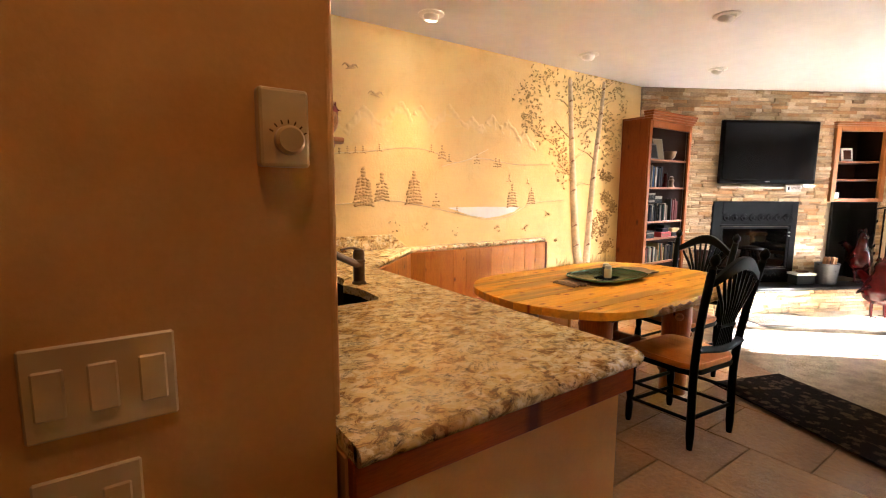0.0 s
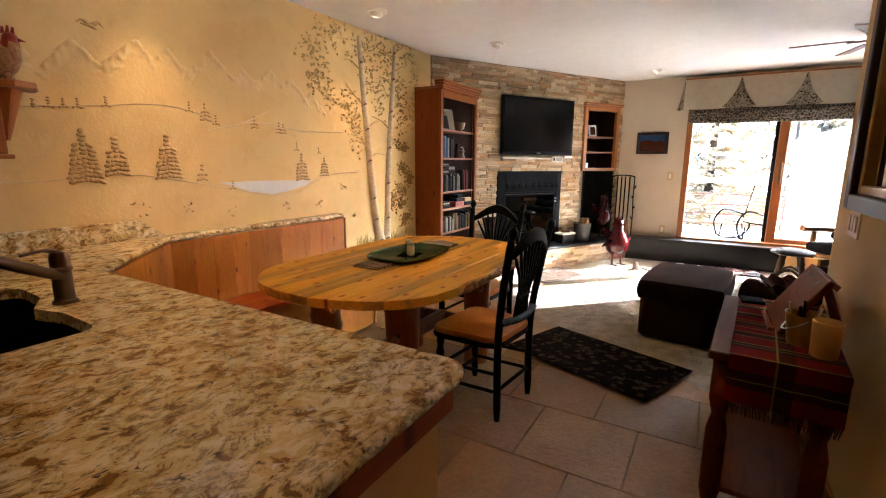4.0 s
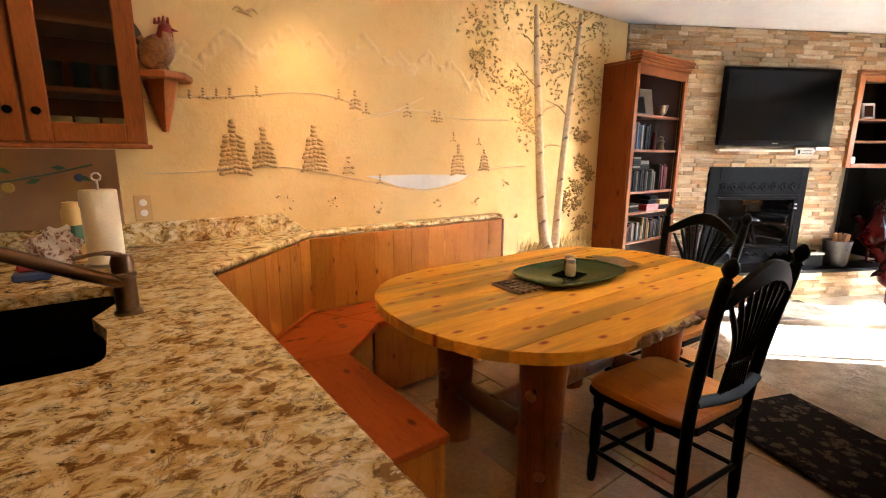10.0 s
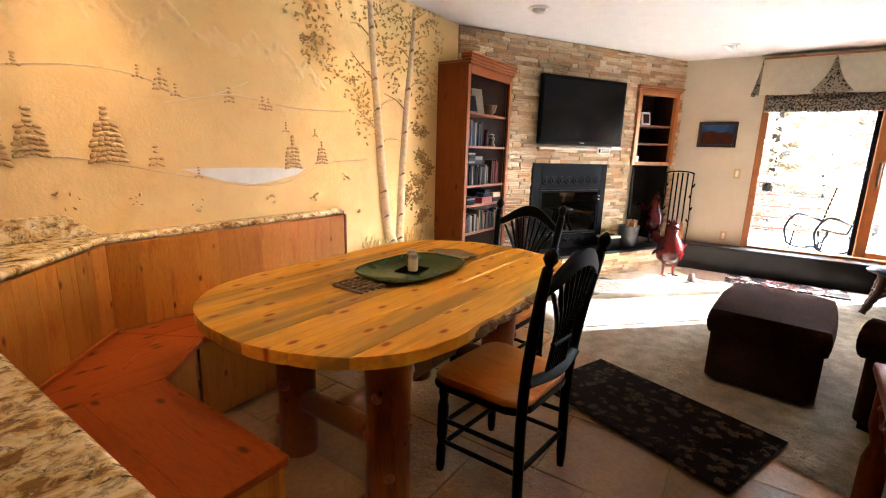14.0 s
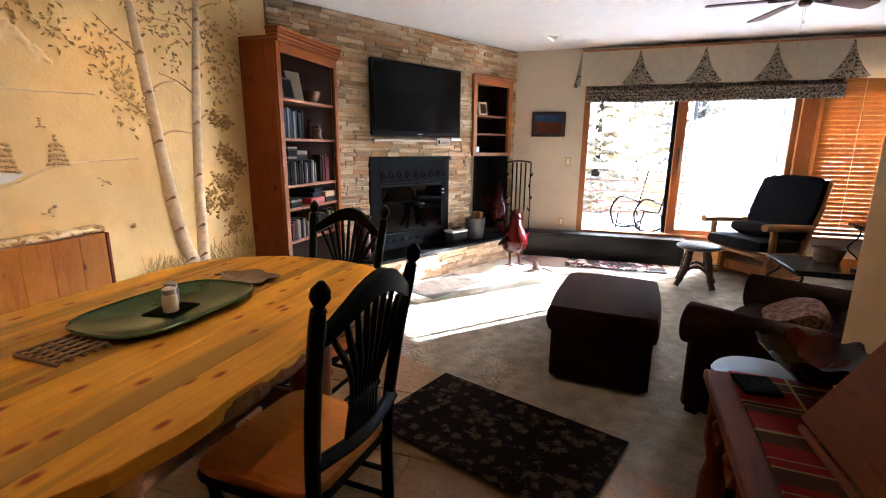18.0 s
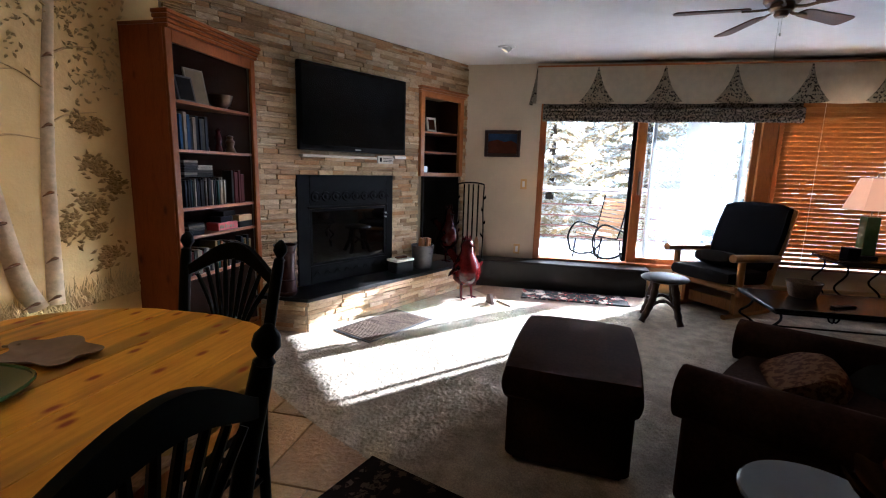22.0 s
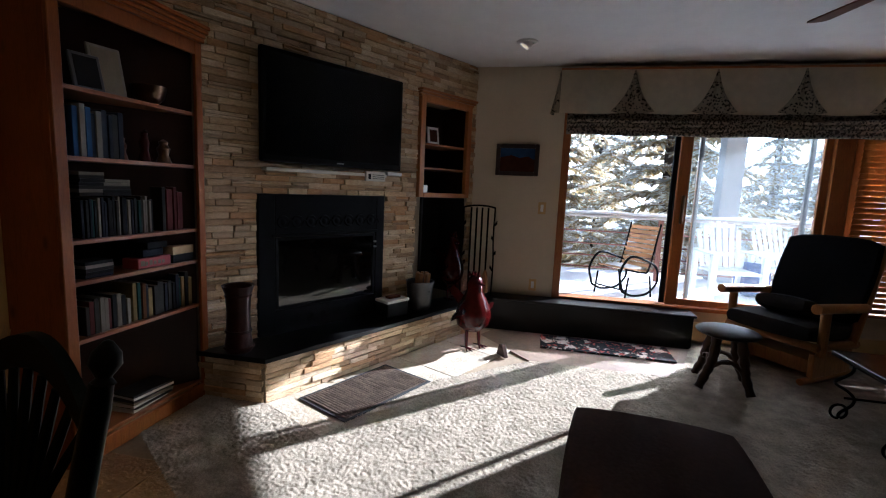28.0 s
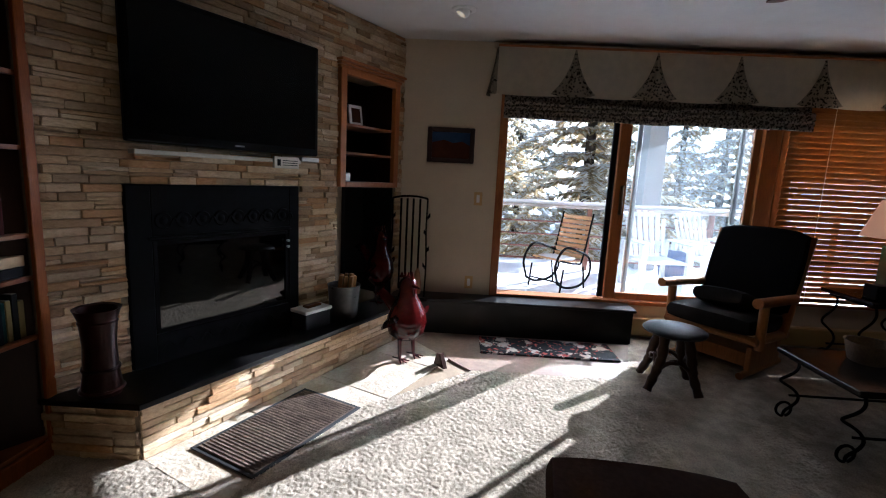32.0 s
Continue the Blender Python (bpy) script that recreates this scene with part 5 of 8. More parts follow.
def rooster(bm, scale=1.0, m=None):
    """A stout standing rooster, one body."""
    b = bmesh.new()
    prof = [(0.0, 0.14), (0.06, 0.15), (0.11, 0.20), (0.125, 0.27), (0.115, 0.34), (0.085, 0.41), (0.06, 0.46), (0.052, 0.50), (0.058, 0.535), (0.048, 0.575), (0.02, 0.60), (0.0, 0.605)]
    lathe(prof, 20, b, squash=0.86)
    for k in range(4):
        rod((0, 0.03 - 0.028 * k, 0.585), (0, 0.03 - 0.028 * k, 0.64 - 0.006 * k), 0.014, 0.004, 6, b)
    rod((0, 0.045, 0.545), (0, 0.10, 0.535), 0.016, 0.003, 8, b)
    rod((0, 0.05, 0.525), (0, 0.055, 0.47), 0.013, 0.006, 8, b)
    for k in range(5):
        sweep(curve([(0, -0.08, 0.30), (0.02 * (k - 2), -0.16, 0.36 + 0.02 * k), (0.03 * (k - 2), -0.19 - 0.01 * k, 0.30 + 0.035 * k)], 4), [0.03] * 6 + [0.022, 0.014, 0.006], 6, b, squash=0.4)
    for s in (-1, 1):
        sweep(curve([(s * 0.11, 0.04, 0.34), (s * 0.122, -0.03, 0.28), (s * 0.095, -0.1, 0.24)], 4), [0.05] * 6 + [0.03, 0.02, 0.01], 8, b, squash=0.3)
        rod((s * 0.05, 0, 0.17), (s * 0.055, 0.01, 0.02), 0.013, 0.010, 8, b)
        for a in (-35, 0, 35, 180):
            d = Vector((math.sin(radians(a)), math.cos(radians(a)), 0)) * 0.06
            rod((s * 0.055, 0.01, 0.016), (s * 0.055 + d.x, 0.01 + d.y, 0.006), 0.008, 0.004, 6, b)
    b.transform(Matrix.Scale(scale, 4))
    return merge(bm, b, m)


def hearth_things():
    r = tagged(part("rooster_statue", rooster(None, 1.12), "red_glaze", smooth=True), "dark red glazed metal rooster standing on the tiles", "statue")
    r.data.transform(Matrix.Diagonal((1.15, 1.15, 0.93, 1.0)))
    r.matrix_world = pose(7.17, 2.12, 0.0, 0, 0, 140)
    r2 = tagged(part("rooster_statue", rooster(None, 1.02), "red_glaze", smooth=True), "dark red rooster standing on the hearth before the recess", "statue")
    r2.matrix_world = pose(*on_stone(2.78, 0.10, HEARTH_Z), 0, 0, 150)
    b = stone_thing("kindling_bucket", "dark metal bucket holding split kindling on the hearth", "bucket", 2.29, 0.17, HEARTH_Z)
    part("pail", lathe([(0.085, 0), (0.10, 0.02), (0.118, 0.24), (0.122, 0.25), (0.113, 0.25), (0.10, 0.05), (0.0, 0.04)], 22), "steel_dark", b, smooth=True)
    for k in range(7):
        a = k * 0.9
        part("kindling", box(-0.016, -0.012, 0, 0.016, 0.012, 0.27, 0.003, m=pose(0.05 * math.cos(a), 0.05 * math.sin(a), 0.05, 6 * math.sin(a), 6 * math.cos(a), 40 * k)), "log_light", b)
    part("bail", sweep(curve([(-0.12, 0, 0.24), (-0.07, -0.06, 0.20), (0, -0.11, 0.17), (0.07, -0.06, 0.2), (0.12, 0, 0.24)], 5), 0.004, 6), "black", b)
    x = stone_thing("firestarter_box", "dark tub with a white lid on the hearth", "box", 1.99, 0.16, HEARTH_Z)
    part("tub", box(-0.11, -0.07, 0, 0.11, 0.07, 0.115, 0.01, 2), "rubber", x)
    part("lid", box(-0.118, -0.078, 0.116, 0.118, 0.078, 0.14, 0.006, 2), "white", x)
    part("scraps", box(-0.06, -0.03, 0.141, 0.07, 0.03, 0.16, 0.008), "log", x)
    v = stone_thing("tall_vase", "tall dark red ribbed vase on the hearth beside the fireplace", "vase", 0.735, 0.17, HEARTH_Z)
    prof = [(0.075, 0), (0.085, 0.02), (0.072, 0.10), (0.066, 0.24), (0.075, 0.36), (0.09, 0.40), (0.094, 0.41), (0.08, 0.405), (0.062, 0.3), (0.0, 0.05)]
    part("body", lathe(prof, 28), "copper_red", v, smooth=True)
    for z in (0.02, 0.12, 0.34):
        part("band", lathe([(0.070 + (0.018 if z < 0.1 else 0.006), z), (0.078 + (0.014 if z < 0.1 else 0.0), z + 0.008), (0.070 + (0.014 if z < 0.1 else 0.004), z + 0.016)], 28), "copper_red", v, smooth=True)
    t = stone_thing("fireplace_tools", "black wrought-iron fireplace tool rack with vine uprights", "tool rack", 2.98, 0.24, HEARTH_Z)
    t.matrix_world = t.matrix_world @ pose(0, 0, 0, 0, 0, -42) @ Matrix.Diagonal((1.15, 1.0, 1.1, 1.0))
    part("base", box(-0.14, -0.07, 0, 0.14, 0.07, 0.015, 0.004), "black", t)
    for x0 in (-0.13, 0.13):
        part("upright", sweep(curve([(x0, 0, 0.01), (x0 * 1.05, 0.005, 0.3), (x0 * 0.97, 0, 0.55), (x0, 0, 0.80)], 6), 0.007, 6), "black", t)
        for k in range(4):
            part("iron_leaf", sweep([(x0, 0, 0.25 + 0.13 * k), (x0 + 0.014 * (1 if k % 2 else -1), -0.006, 0.275 + 0.13 * k), (x0 + 0.02 * (1 if k % 2 else -1), -0.008, 0.30 + 0.13 * k)], [0.004, 0.013, 0.003], 6, squash=0.4), "black", t)
    part("top_bar", sweep(curve([(-0.13, 0, 0.80), (-0.05, 0, 0.815), (0.05, 0, 0.815), (0.13, 0, 0.80)], 5), 0.008, 6), "black", t)
    for k, x0 in enumerate((-0.07, -0.025, 0.02, 0.07)):
        part("tool", rod((x0, -0.02, 0.10), (x0, -0.02, 0.80), 0.008, seg=8), "black", t)
        if k == 3:
            part("broom", lathe([(0.03, 0), (0.034, 0.06), (0.02, 0.17), (0.008, 0.2)], 10, m=pose(x0, -0.02, 0.06)), "log_light", t)
        elif k == 1:
            part("shovel", box(x0 - 0.035, -0.025, 0.03, x0 + 0.035, -0.018, 0.13, 0.003), "black", t)
    m = thing("hearth_mat", "brown ribbed mat with a black rubber border on the hearth tiles", "mat", (5.695, 2.603, 0.003), -25.4)
    part("border", box(0, 0, 0, 0.757, 0.44, 0.006, 0.002), "rubber", m)
    part("ribbing", box(0.022, 0.022, 0.0062, 0.735, 0.418, 0.0085, 0.001), "ribbed", m)
    for k in range(34):
        part("rib", box(0.026 + 0.0208 * k, 0.026, 0.0087, 0.038 + 0.0208 * k, 0.414, 0.0118, 0.0015), "ribbed", m)
    w = thing("floral_mat", "dark hooked mat with pale and red flowers before the step", "mat", (7.34, 0.46, 0.003), 0)
    part("weave", box(0, 0, 0, 0.36, 1.09, 0.016, 0.005, 2), "floral", w)
    d = thing("door_wedge", "small dark wooden wedge on the tiles", "wedge", (7.06, 1.85, 0.0), 40)
    part("block", prism([(-0.06, 0), (0.06, 0), (0.03, 0.09), (-0.01, 0.10)], -0.02, 0.02, 0.004, 1, m=Matrix.Rotation(radians(90), 4, "X")), "log_dark", d)


M["log_dark"] = wood("dark_wedge_wood", (0.05, 0.018, 0.008), (0.03, 0.01, 0.005), "X", knots=False, spec=0.2)
M["steel_dark"] = plain("dark_galvanised_pail", (0.09, 0.085, 0.085), 0.5, 0.4, grain=30, vary=0.3)
fireplace()
television()
under_tv()
niche_case()
hearth_things()


# ---- bookcase and what stands in it ----
def bookcase():
    c = thing("bookcase", "tall cherry bookcase with a moulded crown, filled with books", "bookcase")
    x0, x1, y0, y1, z1 = 4.96, 5.80, 3.58, MY - 0.006, 2.10
    part("side", box(x0, y0, 0, x0 + 0.022, y1, z1, 0.002), "case_side", c)
    # inner side and back take the near-black shade colour
    part("side", box(x1 - 0.022, y0, 0, x1, y0 + 0.03, z1, 0.002), "cherry_shade", c)
    part("back", prism([(x0 + 0.022, y1 - 0.008), (x0 + 0.022, y1), (5.26, y1), (x1 - 0.03, y0 + 0.028), (x1 - 0.04, y0 + 0.022), (5.26, y1 - 0.008)], 0.06, z1 - 0.01), "cherry_shade", c)
    part("face_stile", box(x0, y0 - 0.02, 0, x0 + 0.05, y0, z1, 0.003), "cherry_face", c)
    part("face_stile", box(x1 - 0.05, y0 - 0.02, 0, x1, y0, z1, 0.003), "cherry_face", c)
    part("face_rail", box(x0 + 0.05, y0 - 0.02, 2.01, x1 - 0.05, y0, z1, 0.003), "cherry_face", c)
    part("plinth", box(x0 + 0.05, y0 - 0.02, 0, x1 - 0.05, y0, 0.085, 0.003), "cherry_face", c)
    for k, o in enumerate((0.022, 0.028, 0.038, 0.044)):
        part("crown", box(x0 - o + 0.02, y0 - 0.02 - o, z1 + 0.024 * k - 0.02, x1 + o - 0.02, y0 + 0.05, z1 + 0.024 * k + 0.0035, 0.005), "cherry_face", c)
    part("top", box(x0, y0 + 0.051, z1 + 0.001, 5.4, y1, z1 + 0.02), "cherry_x", c)
    # added thin sheet that puts shade on the inner face
    part("side_lining", box(x0 + 0.023, y0 + 0.001, 0.086, x0 + 0.026, y1 - 0.01, 2.009), "cherry_shade", c)
    for z in (0.085, 0.565, 0.83, 1.015, 1.38, 1.675):
        part("shelf", prism([(x0 + 0.027, y0 + 0.001), (x1 - 0.024, y0 + 0.001), (x1 - 0.05, y0 + 0.02), (5.26, y1 - 0.01), (x0 + 0.027, y1 - 0.01)], z, z + 0.02, 0.002, 1), "cherry_x", c)


def book(x, y, z, w, d, h, mat, lean=0.0):
    b = thing("book", "upright book with a worn cloth cover on a shelf", "book", (x, y, z), 0, "books in the bookcase")
    m = pose(0, 0, 0, 0, lean, 0)
    part("cover", box(0, 0, 0, w, d, h, 0.0015, m=m), mat, b)
    part("page_block", box(w * 0.14, d * 0.04, h + 0.0003, w * 0.86, d * 0.96, h + 0.0012, m=m), "pages", b)
    return b


def shelf_contents():
    rng = random.Random(11)
    front = 3.597

    def row(x, end, z, hs, ws, mats):
        while x < end:
            w, h = rng.uniform(*ws), rng.uniform(*hs)
            room_back = 3.86 if x < 5.2 else 3.86 - (x - 5.2) * 0.5
            book(x, front + rng.uniform(0, 0.012), z, w, max(0.05, min(0.13, room_back - front - 0.02)), h, "book%d" % rng.choice(mats), 0)
            x += w + 0.0015
        return x

    row(5.075, 5.30, 1.40, (0.19, 0.235), (0.018, 0.034), (0, 1, 3, 8, 4))
    row(5.09, 5.46, 1.035, (0.165, 0.19), (0.012, 0.016), (0, 1, 3, 3, 4, 5))
    row(5.53, 5.66, 1.035, (0.19, 0.24), (0.02, 0.03), (2, 6, 1))
    row(5.08, 5.30, 0.585, (0.13, 0.17), (0.016, 0.026), (4, 2, 1, 3))
    row(5.33, 5.70, 0.585, (0.15, 0.20), (0.018, 0.028), (3, 0, 1, 5, 6, 7))
    for x, z, n, w in ((5.08, 1.205, 7, 0.12), (5.19, 1.235, 5, 0.15), (5.09, 0.85, 5, 0.14)):
        if z > 1.0:
            z = 1.035 + 0.192
        for k in range(n):
            b = thing("disc_case", "flat plastic disc case lying in a stack", "disc case", (x + rng.uniform(-0.004, 0.004), front + rng.uniform(0, 0.006), z + k * 0.0155), 0, "disc cases in the bookcase")
            part("case", box(0, 0, 0, w, 0.12, 0.0148, 0.001), "book%d" % rng.choice((3, 4, 1, 0)), b)
    g = thing("board_game", "red cardboard dice game box with a pale print", "game box", (5.36, front, 0.85))
    part("box", box(0, 0, 0, 0.21, 0.10, 0.055, 0.003), "game_red", g)
    for k, (w, h) in enumerate(((0.03, 0.026), (0.02, 0.020), (0.022, 0.026), (0.02, 0.018), (0.024, 0.020), (0.02, 0.018))):
        part("print_bar", box(0.015 + 0.027 * k, -0.001, 0.016, 0.015 + 0.027 * k + w * 0.8, -0.0002, 0.016 + h), "pages", g)
    for k, (h, mt) in enumerate(((0.04, "book0"), (0.035, "book3"))):
        b = thing("game_box", "dark cardboard game box in a stack", "game box", (5.40 + 0.03 * k, front + 0.01, 0.906 + 0.041 * k))
        part("box", box(0, 0, 0, 0.13, 0.09, h - 0.001, 0.002), mt, b)
    for k, (h, mt) in enumerate(((0.045, "book3"), (0.045, "tan_box"))):
        b = thing("game_box", "tan and black cardboard game box in a stack", "game box", (5.585, front, 0.85 + 0.046 * k))
        part("box", box(0, 0, 0, 0.155, 0.07, h, 0.002), mt, b)
    for k in range(7):
        b = thing("magazine", "magazine lying in an untidy stack", "magazine", (5.30 + rng.uniform(-0.01, 0.01), front, 0.105 + 0.013 * k), rng.uniform(-5, 5), "magazines in the bookcase")
        part("page_block", box(0, 0, 0, 0.24, 0.15, 0.012, 0.001), rng.choice(("paper", "book4", "book1", "pages")), b)
    for x, w, h, mt, ln in ((5.12, 0.13, 0.17, "book3", -14), (5.21, 0.15, 0.23, "pages", -12)):
        f = thing("framed_photo", "framed photograph leaning on the top shelf", "picture", (x, front + 0.04, 1.696), -10)
        part("frame", box(0, 0, 0, w, 0.014, h, 0.003, m=pose(0, 0, 0, ln, 0, 0)), "steel_dark" if mt != "pages" else "book4", f)
        part("photo", box(0.015, -0.0015, 0.015, w - 0.015, -0.0003, h - 0.015, m=pose(0, 0, 0, ln, 0, 0)), mt, f)
    for x, h, r, mt in ((5.36, 0.12, 0.03, "log"), (5.50, 0.17, 0.035, "red_glaze"), (5.62, 0.13, 0.04, "bronze")):
        o = thing("figurine", "small dark carved figurine on a shelf", "ornament", (x, front + 0.07, 1.40))
        part("figure", lathe([(r, 0), (r * 0.9, h * 0.1), (r * 0.6, h * 0.35), (r * 0.85, h * 0.6), (r * 0.5, h * 0.75), (r * 0.62, h * 0.88), (0, h)], 16), mt, o, smooth=True)
    o = thing("dark_bowl", "dark round bowl on the top shelf", "bowl", (5.56, front + 0.09, 1.696))
    part("bowl", lathe([(0.03, 0), (0.07, 0.04), (0.085, 0.10), (0.08, 0.10), (0.0, 0.02)], 20), "bronze", o, smooth=True)


bookcase()
shelf_contents()

# ---- mural in relief on the north wall ----
def on_mural(x, z, out=0.0):
    return (x, MY - out, z)


def mural():
    # ridge lines of the hills
    ridges = [[(1.52, 1.25), (1.72, 1.25), (2.12, 1.272), (2.38, 1.236), (2.75, 1.165), (3.10, 1.105), (3.35, 1.13), (3.62, 1.235), (4.05, 1.262)],
              [(1.54, 1.575), (1.72, 1.60), (2.0, 1.63), (2.28, 1.667), (2.52, 1.65), (2.70, 1.58), (2.85, 1.60), (3.08, 1.70)],
              [(2.60, 1.54), (2.75, 1.575), (3.0, 1.62), (3.4, 1.585), (3.85, 1.60)]]
    for r in ridges:
        pts = curve([on_mural(x, z, 0.0) for x, z in r], 6)
        part("ridge_line", sweep(pts, 0.0055, 8, squash=0.4), "ridge", wall_north_parts, smooth=True)
    lake = [(2.66, 1.212), (3.0, 1.214), (3.47, 1.205), (3.40, 1.165), (3.22, 1.128), (3.08, 1.115), (2.9, 1.14)]
    part("lake", prism(lake, 0, 0.004, m=Matrix(((1, 0, 0, 0), (0, 0, -1, MY), (0, 1, 0, 0), (0, 0, 0, 1)))), "lake", wall_north_parts)
    pines = [(1.915, 1.245, 0.27), (2.065, 1.278, 0.205), (2.34, 1.256, 0.255), (2.547, 1.235, 0.105), (2.755, 1.17, 0.058), (3.372, 1.214, 0.21), (3.614, 1.24, 0.155),
             (1.60, 1.565, 0.075), (1.74, 1.60, 0.04), (1.80, 1.605, 0.05), (1.86, 1.61, 0.045), (1.92, 1.615, 0.05), (2.05, 1.635, 0.05), (2.50, 1.65, 0.06), (2.60, 1.605, 0.11), (2.67, 1.585, 0.06), (2.96, 1.58, 0.085), (3.17, 1.56, 0.08), (3.21, 1.56, 0.07), (3.33, 1.44, 0.06), (3.56, 1.42, 0.05)]
    lump = bmesh.new()
    bmesh.ops.create_icosphere(lump, subdivisions=2, radius=1.0)
    ball = [(v.co.copy(), v.index) for v in lump.verts]
    tris = [tuple(v.index for v in f.verts) for f in lump.faces]
    lump.free()
    prng = random.Random(31)
    for x, z, h in pines:
        verts, faces = [], []
        tiers = max(4, int(h / 0.022))
        for k in range(tiers):
            q = k / (tiers - 0.5)
            w = 0.25 * h * (1 - q) ** 0.75 + 0.004
            count = max(1, int(w / (0.032 * h + 0.006)) * 2 - 1)
            for m in range(count):
                o = 0 if count == 1 else -1 + 2 * m / (count - 1)
                cx, cz = x + w * o * prng.uniform(0.85, 1.05), z + h * (0.04 + 0.94 * q) - 0.16 * w * abs(o) + prng.uniform(-0.1, 0.1) * h / tiers
                rx, rz, ry = (0.046 * h + 0.006) * prng.uniform(0.8, 1.35), (0.027 * h + 0.004) * prng.uniform(0.8, 1.2), 0.008 + 0.02 * h
                tip = prng.uniform(-0.35, 0.35) - 0.4 * o
                base = len(verts)
                for co, _ in ball:
                    px, pz = co.x * rx, co.z * rz
                    verts.append((cx + px, MY - 0.001 - (co.y * 0.5 + 0.3) * ry, cz + pz + px * tip * 0.6))
                faces.extend(tuple(base + n for n in f) for f in tris)
        me = bpy.data.meshes.new("relief_pine")
        me.from_pydata(verts, [], faces)
        me.polygons.foreach_set("use_smooth", [True] * len(me.polygons))
        me.materials.append(M["relief_dark"])
        ob = new("relief_pine", me)
        ob.parent = wall_north_parts
    # the mountain range: a low, broken relief of the same plaster
    gx, gz = np.arange(1.66, 3.74, 0.011), np.arange(1.72, 2.17, 0.011)
    peaks = [(1.74, 1.86), (1.93, 1.95), (2.23, 2.015), (2.40, 2.0), (2.67, 2.04), (2.90, 1.97), (3.12, 2.005), (3.30, 1.975), (3.50, 1.90)]
    verts, faces = [], []
    for a in gx:
        for b in gz:
            top = max(pz - 0.95 * abs(a - px) * (1 + 0.35 * noise.noise(Vector((a * 14, px * 3, 0)))) for px, pz in peaks)
            under = top - b
            crag = 1 - abs(noise.noise(Vector((a * 16 + b * 9, b * 14, 2.3)))) * 2.4
            fine = noise.noise(Vector((a * 38, b * 34, 5.0)))
            fade = max(0.0, min(1.0, under / 0.014)) * math.exp(-max(0.0, under) / 0.055)
            verts.append((a, MY + 0.002 - fade * max(0.0, 0.004 + 0.010 * crag + 0.011 * fine), b))
    rows = len(gz)
    for a in range(len(gx) - 1):
        for b in range(rows - 1):
            k = a * rows + b
            faces.append((k, k + 1, k + rows + 1, k + rows))
    me = bpy.data.meshes.new("relief_mountains")
    me.from_pydata(verts, [], faces)
    me.polygons.foreach_set("use_smooth", [True] * len(me.polygons))
    me.materials.append(M["mountain"])
    new("relief_mountains", me).parent = wall_north_parts
    trunks = [([(4.335, 0.56), (4.27, 0.75), (4.21, 1.15), (4.165, 1.57), (4.12, 2.0), (4.085, 2.42)], 0.054), ([(4.43, 0.56), (4.445, 0.8), (4.47, 1.22), (4.525, 1.75), (4.585, 2.2), (4.61, 2.46)], 0.044)]
    for line, r in trunks:
        pts = curve([on_mural(x, z, 0.004) for x, z in line], 6)
        n = len(pts)
        trunk = part("birch_trunk", sweep(pts, [r * (1.15 - 0.75 * i / n) for i in range(n)], 10, squash=0.55), "birch", wall_north_parts, smooth=True)
        for k in range(7):
            i = min(n - 1, int((k + 0.6 + random.uniform(-0.25, 0.25)) * n / 7.4))
            p, rr = pts[i], r * (1.15 - 0.75 * i / n)
            part("bark_scar", sweep(curve([p + Vector((-rr * 0.95, -rr * 0.45, -0.012)), p + Vector((-0.1 * rr, -rr * 0.62 - 0.003, 0.008)), p + Vector((rr * 0.9, -rr * 0.48, -0.006))], 4), [0.003, 0.005, 0.007, 0.010, 0.012, 0.010, 0.007, 0.005, 0.003], 6, squash=0.7), "bark_scar", trunk, smooth=True)
        for k in range(7):
            i = int(n * (0.5 + 0.07 * k))
            p = pts[min(i, n - 1)]
            d = -1 if k % 2 else 1
            part("twig", sweep(curve([p, p + Vector((d * 0.12, 0, 0.07)), p + Vector((d * random.uniform(0.2, 0.34), 0, random.uniform(0.02, 0.16)))], 4), [0.007, 0.006, 0.006, 0.005, 0.005, 0.004, 0.003, 0.003, 0.002], 5), "relief_dark", trunk)
    # leaves: crowns of the birches, low bushes and the dry grass at their feet
    rng = np.random.RandomState(5)
    verts, faces = [], []

    def leaf(x, z, size, a, out):
        c, s = math.cos(a), math.sin(a)
        k = len(verts)
        for px, pz, o in ((-1, 0, 0.002), (0, 0.45, out), (1, 0, 0.002), (0, -0.45, 0.003)):
            verts.append((x + size * (px * c - pz * s), MY - 0.002 - o, z + size * (px * s + pz * c)))
        verts.append((x, MY - 0.003 - out * 1.6, z))
        faces.extend([(k, k + 1, k + 4), (k + 1, k + 2, k + 4), (k + 2, k + 3, k + 4), (k + 3, k, k + 4)])

    clumps = []
    for _ in range(70):
        cx = rng.uniform(3.48, 4.98)
        lo = 1.35 + 0.75 * abs(cx - 4.25) if cx < 4.25 else 1.62 + 0.2 * abs(cx - 4.4)
        clumps.append((cx, rng.uniform(lo, 2.46), 0.055, 13, (0.011, 0.022)))
    bushes = []
    for bx, bz, w in ((4.72, 1.47, 0.10), (4.70, 1.30, 0.11), (4.73, 1.08, 0.13), (4.70, 0.92, 0.11), (4.74, 0.75, 0.14), (4.55, 0.95, 0.05), (4.86, 1.2, 0.06)):
        bushes += [(bx + rng.uniform(-w, w) * 0.6, bz + rng.uniform(-0.05, 0.05), 0.040, 26, (0.014, 0.030)) for _ in range(3)]
    for bx, bz in ((2.15, 1.08), (2.75, 1.0), (3.55, 1.02), (3.85, 1.12), (2.45, 1.05), (3.95, 0.85), (3.2, 1.03)):
        clumps.append((bx, bz, 0.022, 6, (0.008, 0.014)))
